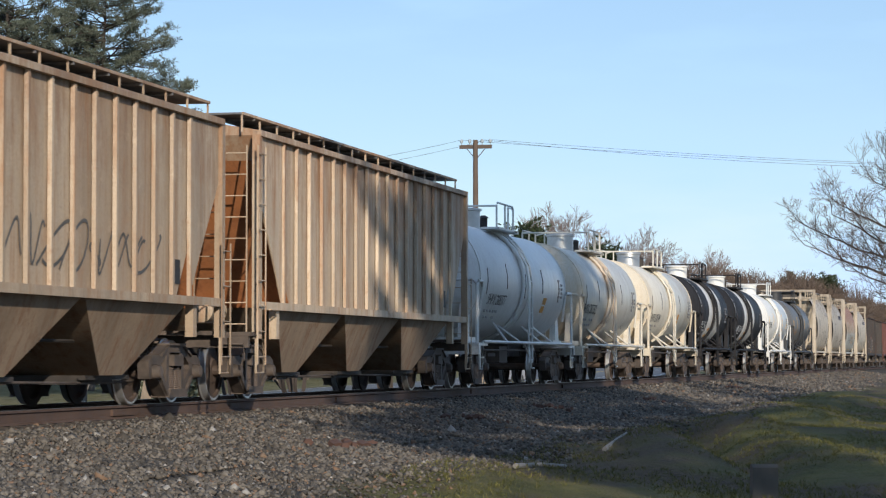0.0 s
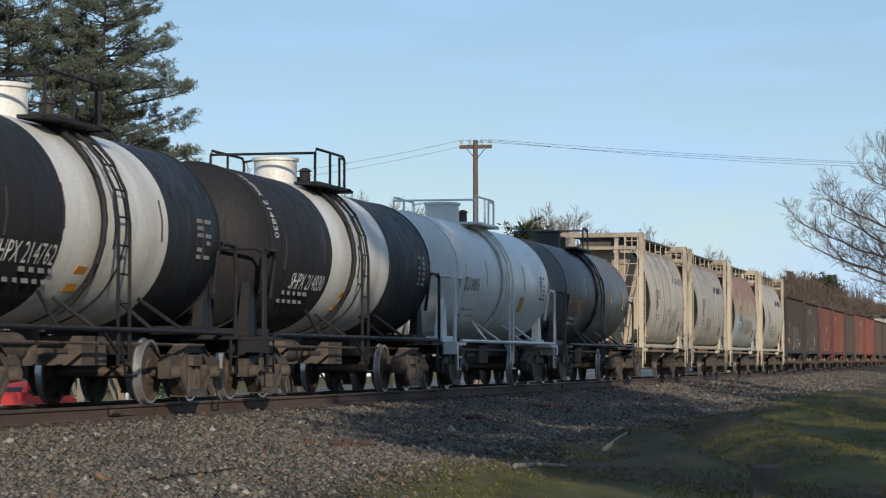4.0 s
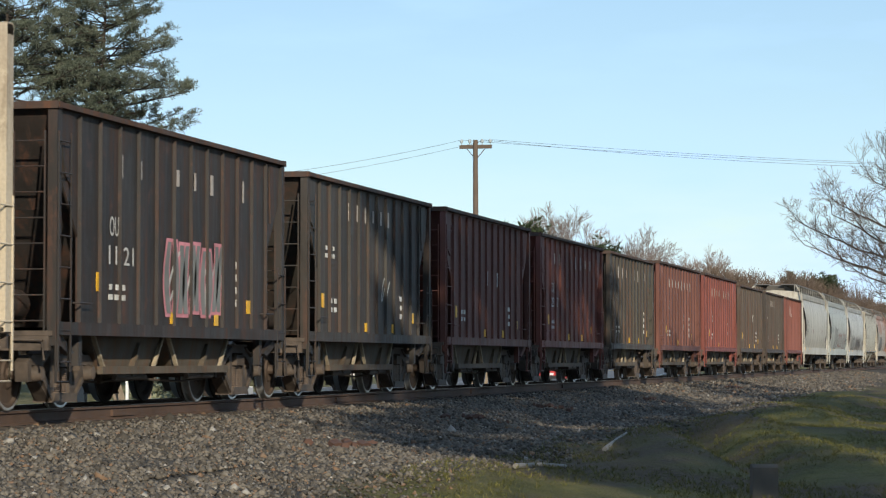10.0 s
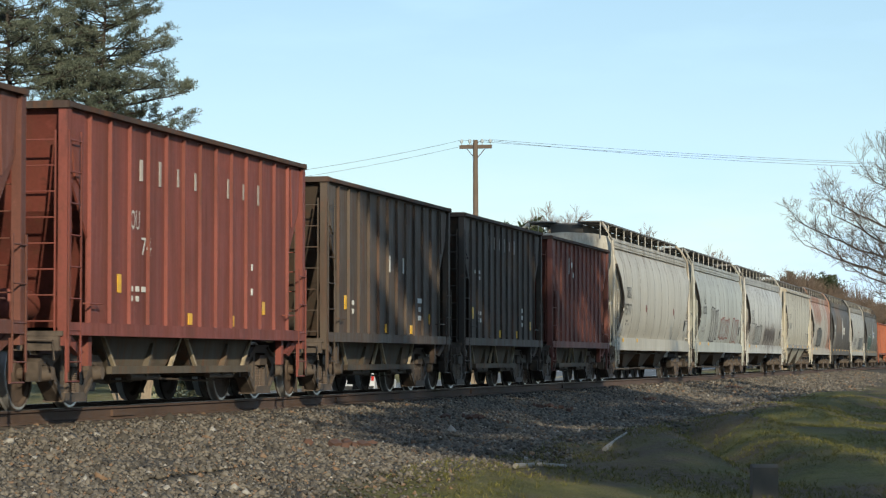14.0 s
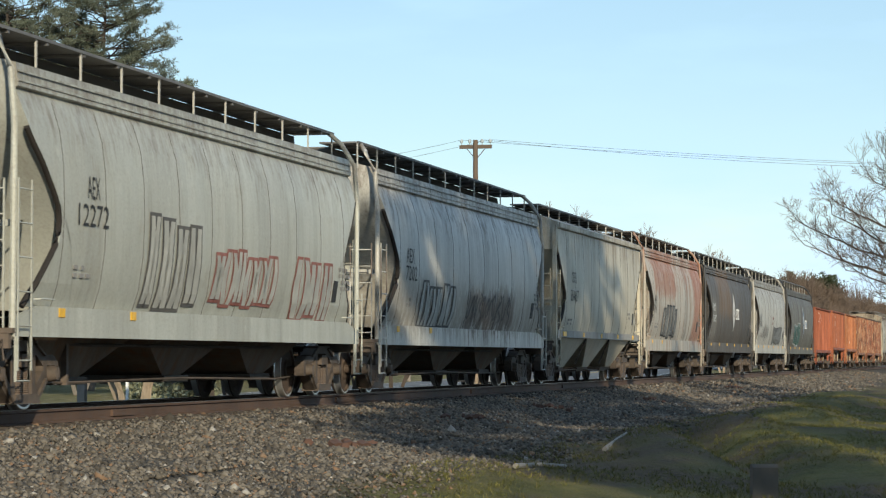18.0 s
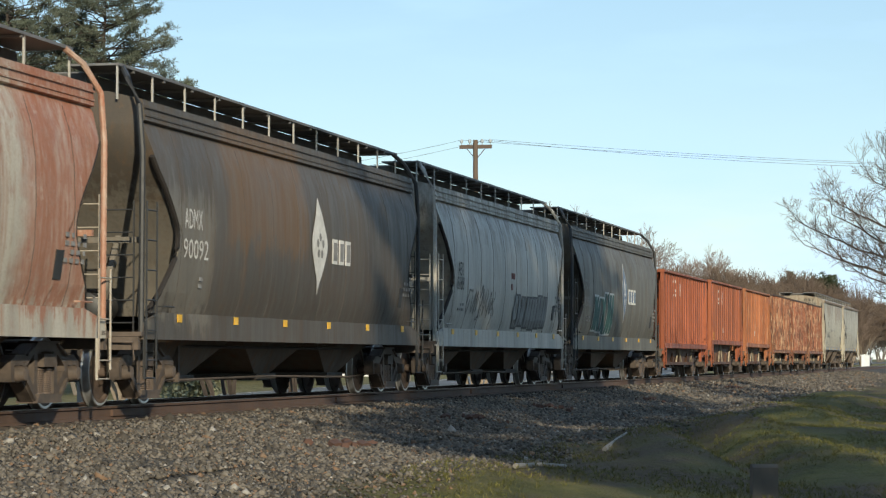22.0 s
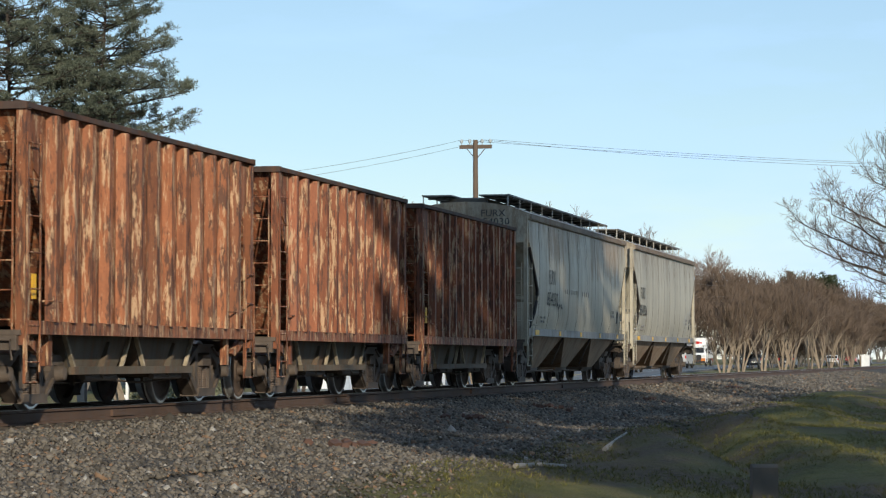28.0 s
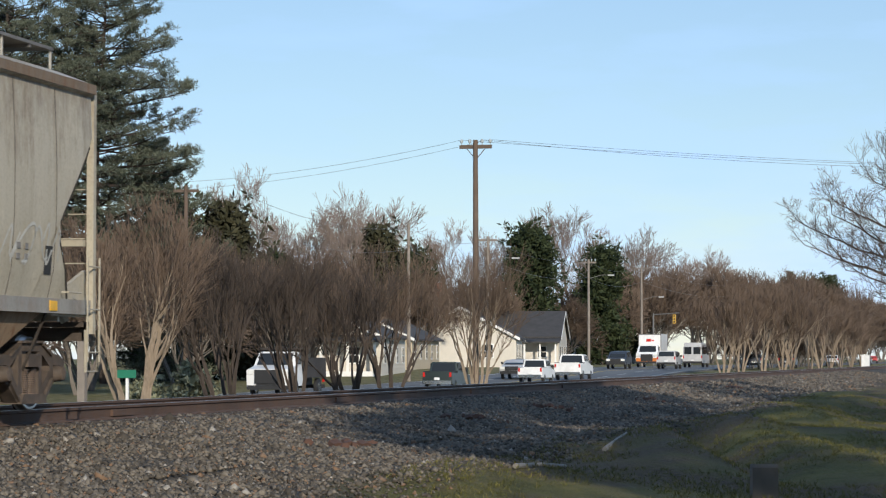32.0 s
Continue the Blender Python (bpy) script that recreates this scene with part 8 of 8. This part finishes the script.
def dump_truck(x, y, hd, label):
    side = [(0.9, 0.6), (3.4, 0.55), (3.45, 1.45), (2.25, 1.65), (1.75, 2.35), (0.9, 2.4)]

    def ex(v):
        part("dump_body", MB().box(-3.4, 0.55, -1.15, 1.15, 1.05, 1.95), M["truck_dark"], v, "dark steel dump body")
        part("cab_shield", MB().box(-0.2, 1.5, -1.15, 1.15, 2.46, 2.56).box(0.45, 0.55, -1.15, 1.15, 1.95, 2.46), M["truck_dark"], v)
        part("chassis", MB().box(-3.4, 3.0, -0.45, 0.45, 0.6, 1.0), M["black"], v)
        end_glass(v, 2.28, 1.68, 1.84, 2.28, 1.9, "windscreen")
        part("radiator_grille", MB().box(3.46, 3.52, -0.72, 0.72, 0.72, 1.42), M["black"], v)
        part("bed_side", MB().box(-3.4, 0.5, -1.22, -1.152, 1.0, 2.05).box(-3.4, 0.5, 1.152, 1.22, 1.0, 2.05), M["truck_dark"], v)
    return vehicle("dump_truck", label, "truck", x, y, hd, M["v_white"], 6.9, 2.35, side, [[(2.05, 1.72), (1.7, 2.22), (1.1, 2.25), (1.1, 1.72)]], 1.5, 0.75, (-2.2, 2.35), 0.48, ex)


def drive(v, y, heading, rows):
    TRAFFIC.append((v, [(t, pose(x, y, road_z(x) + 0.05, 0, 0, heading)) for t, x in rows]))


TRAFFIC = []
AWAY, COMING = 33.0, 38.0
drive(dump_truck(560, COMING, 180, "white dump truck with dark dump body coming along the road"), COMING, 180, [(0, 560), (12, 410), (24, 265.7), (28, 197.5), (30, 165.0), (32, 132.2)])
drive(suv(600, COMING, 180, M["v_silver"], "pale silver car coming along the road", "sedan", 1.5), COMING, 180, [(0, 600), (12, 455), (24, 305.8), (28, 250.9), (30, 223.5), (32, 196.1)])
drive(suv(640, COMING, 180, M["v_dark"], "dark car coming along the road", "suv", 1.7), COMING, 180, [(0, 640), (12, 475), (24, 329.7), (28, 288.6), (30, 268), (32, 247.5)])
drive(box_truck(680, COMING, 180, "white box truck with orange bumper"), COMING, 180, [(0, 680), (12, 500), (24, 352.1), (28, 310.8), (30, 290.2), (32, 269.6)])
drive(pickup(-276, AWAY, 0, M["v_green"], 0.88, "dark green pickup truck driving away"), AWAY, 0, [(0, -276.2), (16, -63.9), (28, 95.4), (32, 148.6)])
drive(pickup(-260, AWAY, 0, M["v_white"], 0.86, "small white pickup truck driving away"), AWAY, 0, [(0, -260.2), (16, -41.5), (28, 122.6), (30, 149.9), (32, 177.3)])
drive(pickup(-220, AWAY, 0, M["v_white"], 1.0, "large white pickup truck driving away"), AWAY, 0, [(0, -220.5), (16, -13.9), (28, 140.9), (30, 166.8), (32, 192.6)])
drive(suv(39, AWAY, 0, M["v_silver"], "silver estate car driving away"), AWAY, 0, [(0, 39.4), (16, 142.9), (28, 220.5), (30, 233.5), (32, 246.4)])
drive(van(165, AWAY, 0, M["v_silver"], "silver-grey passenger van driving away"), AWAY, 0, [(0, 164.9), (16, 215.9), (28, 254.2), (30, 260.6), (32, 266.9)])
drive(suv(16, 30.4, 0, M["v_red"], "red car driving away", "sedan", 1.5), 30.4, 0, [(0, 12.0), (7, 124), (10, 171), (16, 270), (32, 540)])
# parked cars beyond the far myrtles
for x, y, mt, hd, lb in ((262, 26.8, "v_dark", 10, "dark parked car"), (300, 26.5, "v_dark", 0, "dark parked car"), (372, 26.5, "v_silver", 0, "silver parked car"), (450, 26.5, "v_dark", 0, "dark parked car")):
    c = suv(x, y, hd, M[mt], lb + " behind the crepe myrtles", "parked_car", 1.6)
    c.matrix_basis = pose(x, y, ground_z(x, y), 0, 0, hd)

# ---- small things by the track
M["concrete"] = plain("weathered concrete", (0.12, 0.10, 0.08), 0.9, 0, 0.3, 5)
M["log"] = plain("grey dead wood", (0.22, 0.20, 0.175), 0.9, 0, 0.3, 8)
M["oldtie"] = plain("rotten reddish tie wood", (0.080, 0.042, 0.030), 0.9, 0, 0.4, 8)
zb = ground_z(30.7, 3.0) + 0.10
solid("concrete_block", MB().prism([(-0.16, -0.3), (0.16, -0.3), (0.155, 0.26), (0.13, 0.30), (-0.12, 0.31), (-0.155, 0.27)], "y", -0.15, 0.15), M["concrete"], "weathered grey concrete post stub in the grass", "concrete block", m=pose(30.7, 3.0, zb, 0, 0, 12))


def stick(x0, y0, x1, y1, r, mat, label, lift=0.03):
    a, b = Vector((x0, y0, ground_z(x0, y0) + lift)), Vector((x1, y1, ground_z(x1, y1) + lift))
    m = a.lerp(b, 0.5) + Vector((0, 0, 0.02))
    solid("fallen_branch", MB().tube([a, a.lerp(m, 0.6), m, b], r, 8, r * 0.7), M[mat], label, "branch", "dead wood on the bank")


stick(31.6, 6.15, 34.6, 6.05, 0.035, "log", "grey fallen branch lying in the grass")
stick(38.6, 6.15, 43.2, 6.35, 0.04, "log", "pale grey fallen branch lying in the grass")
rng = random.Random(4)
for cx, cy, n in ((33.6, 8.9, 11), (45.5, 9.6, 8), (54.5, 9.7, 8), (67, 9.7, 7), (92, 10.0, 6), (24.2, 10.3, 3)):
    for k in range(n):
        x, y = cx + rng.gauss(0, 0.45), cy + rng.gauss(0, 0.25)
        s_ = rng.uniform(0.04, 0.11)
        solid("rotten_tie_piece", MB().prism([(-s_, -0.03), (s_ * 0.9, -0.03), (s_, 0.02), (s_ * 0.2, 0.05), (-s_ * 0.9, 0.03)], "y", -s_ * 0.5, s_ * 0.5), M["oldtie"], "rotten red-brown piece of old tie on the ballast", "wood debris", "tie debris",
              m=pose(x, y, ground_z(x, y) + 0.04, rng.uniform(-35, 35), rng.uniform(-25, 25), rng.uniform(-70, 30)))
# tufts of grass over the near verge and along the foot of the bank
rng = random.Random(9)
pts = []
for k in range(20000):
    x = 20 + 62 * rng.random() ** 1.3
    y = rng.uniform(0.3, 7.1)
    if noise.noise((x * 0.35, y * 0.7, 3.0)) > -0.15:
        pts.append(Vector((x, y, ground_z(x, y))))
gmb = needle_clumps(rng, pts, 0.075, 6, -1.0, 0.05)
gg = Mat("grass blades")
gi2 = gg.island()
M["blades"] = gg.done(gg.mix(gg.ramp(gi2, 0.6, 0.9), gg.mix(gi2, (0.06, 0.062, 0.016), (0.14, 0.135, 0.035)), (0.19, 0.16, 0.065)), 0.8, 0, 0.15)
solid("grass", quick_mesh("grass", gmb, M["blades"]), None, "short green grass with dry blades", "grass", kind="stuff")
solid("signal_cabinet", MB().box(-0.5, 0.5, -0.45, 0.45, -0.2, 1.75).box(-0.55, 0.55, -0.5, 0.5, 1.755, 1.85), M["v_white"], "white metal equipment cabinet beside the track", "cabinet", m=pose(305, 18, ground_z(305, 18)))
sp = thing("street_sign", pose(55.3, 19.6, ground_z(55.3, 19.6)), "small green street sign on a pale post", "street sign")
part("post", MB().box(-0.03, 0.03, -0.03, 0.03, -0.2, 1.5), M["trim"], sp)
M["sign_green"] = plain("green sign face", (0.02, 0.16, 0.09), 0.4, 0, 0.1, 5, 0)
part("sign_face", MB().box(-0.05, -0.035, -0.22, 0.22, 1.32, 1.5), M["sign_green"], sp)
solid("wooden_post", MB().box(-0.08, 0.08, -0.08, 0.08, -0.2, 2.1), M["pole_pale"], "pale square wooden post beside the track", "post", m=pose(49.5, 18.5, ground_z(49.5, 18.5)))


# ---- movement
def travelled(t):
    """How far the train has rolled after t seconds: it slows a little."""
    ts = (0, 3, 6, 9, 12, 15, 18, 21, 24, 27, 30, 32)
    vs = (17.05, 16.80, 16.57, 16.39, 16.25, 16.06, 15.86, 15.66, 15.51, 15.38, 15.25, 15.14)
    s = 0.0
    for (a, va), (b, vb) in zip(zip(ts, vs), zip(ts[1:], vs[1:])):
        if t <= a:
            break
        u = min(t, b) - a
        s += va * u + (vb - va) * u * u / (2 * (b - a))
    return s


def motions():
    for car, x in TRAIN:
        walk(car, [(k, pose(x - travelled(k), TRACK_Y, 0)) for k in range(0, 33)])
    # every wheelset turns alike: the first of each sort is keyed, the rest take the same keys
    lead = {}
    for ws, e in WHEELS:
        if e not in lead:
            walk(ws, [(k / FPS, pose(e * 0.889, 0, WHEEL_R, 0, -math.degrees(travelled(k / FPS) / WHEEL_R), 0)) for k in range(0, 32 * FPS + 1)])
            lead[e] = ws
        else:
            ad = ws.animation_data_create()
            ws.rotation_mode = "QUATERNION"
            ad.action = lead[e].animation_data.action
            ad.action_slot = lead[e].animation_data.action_slot
    for car, rows in TRAFFIC:
        walk(car, rows)


motions()
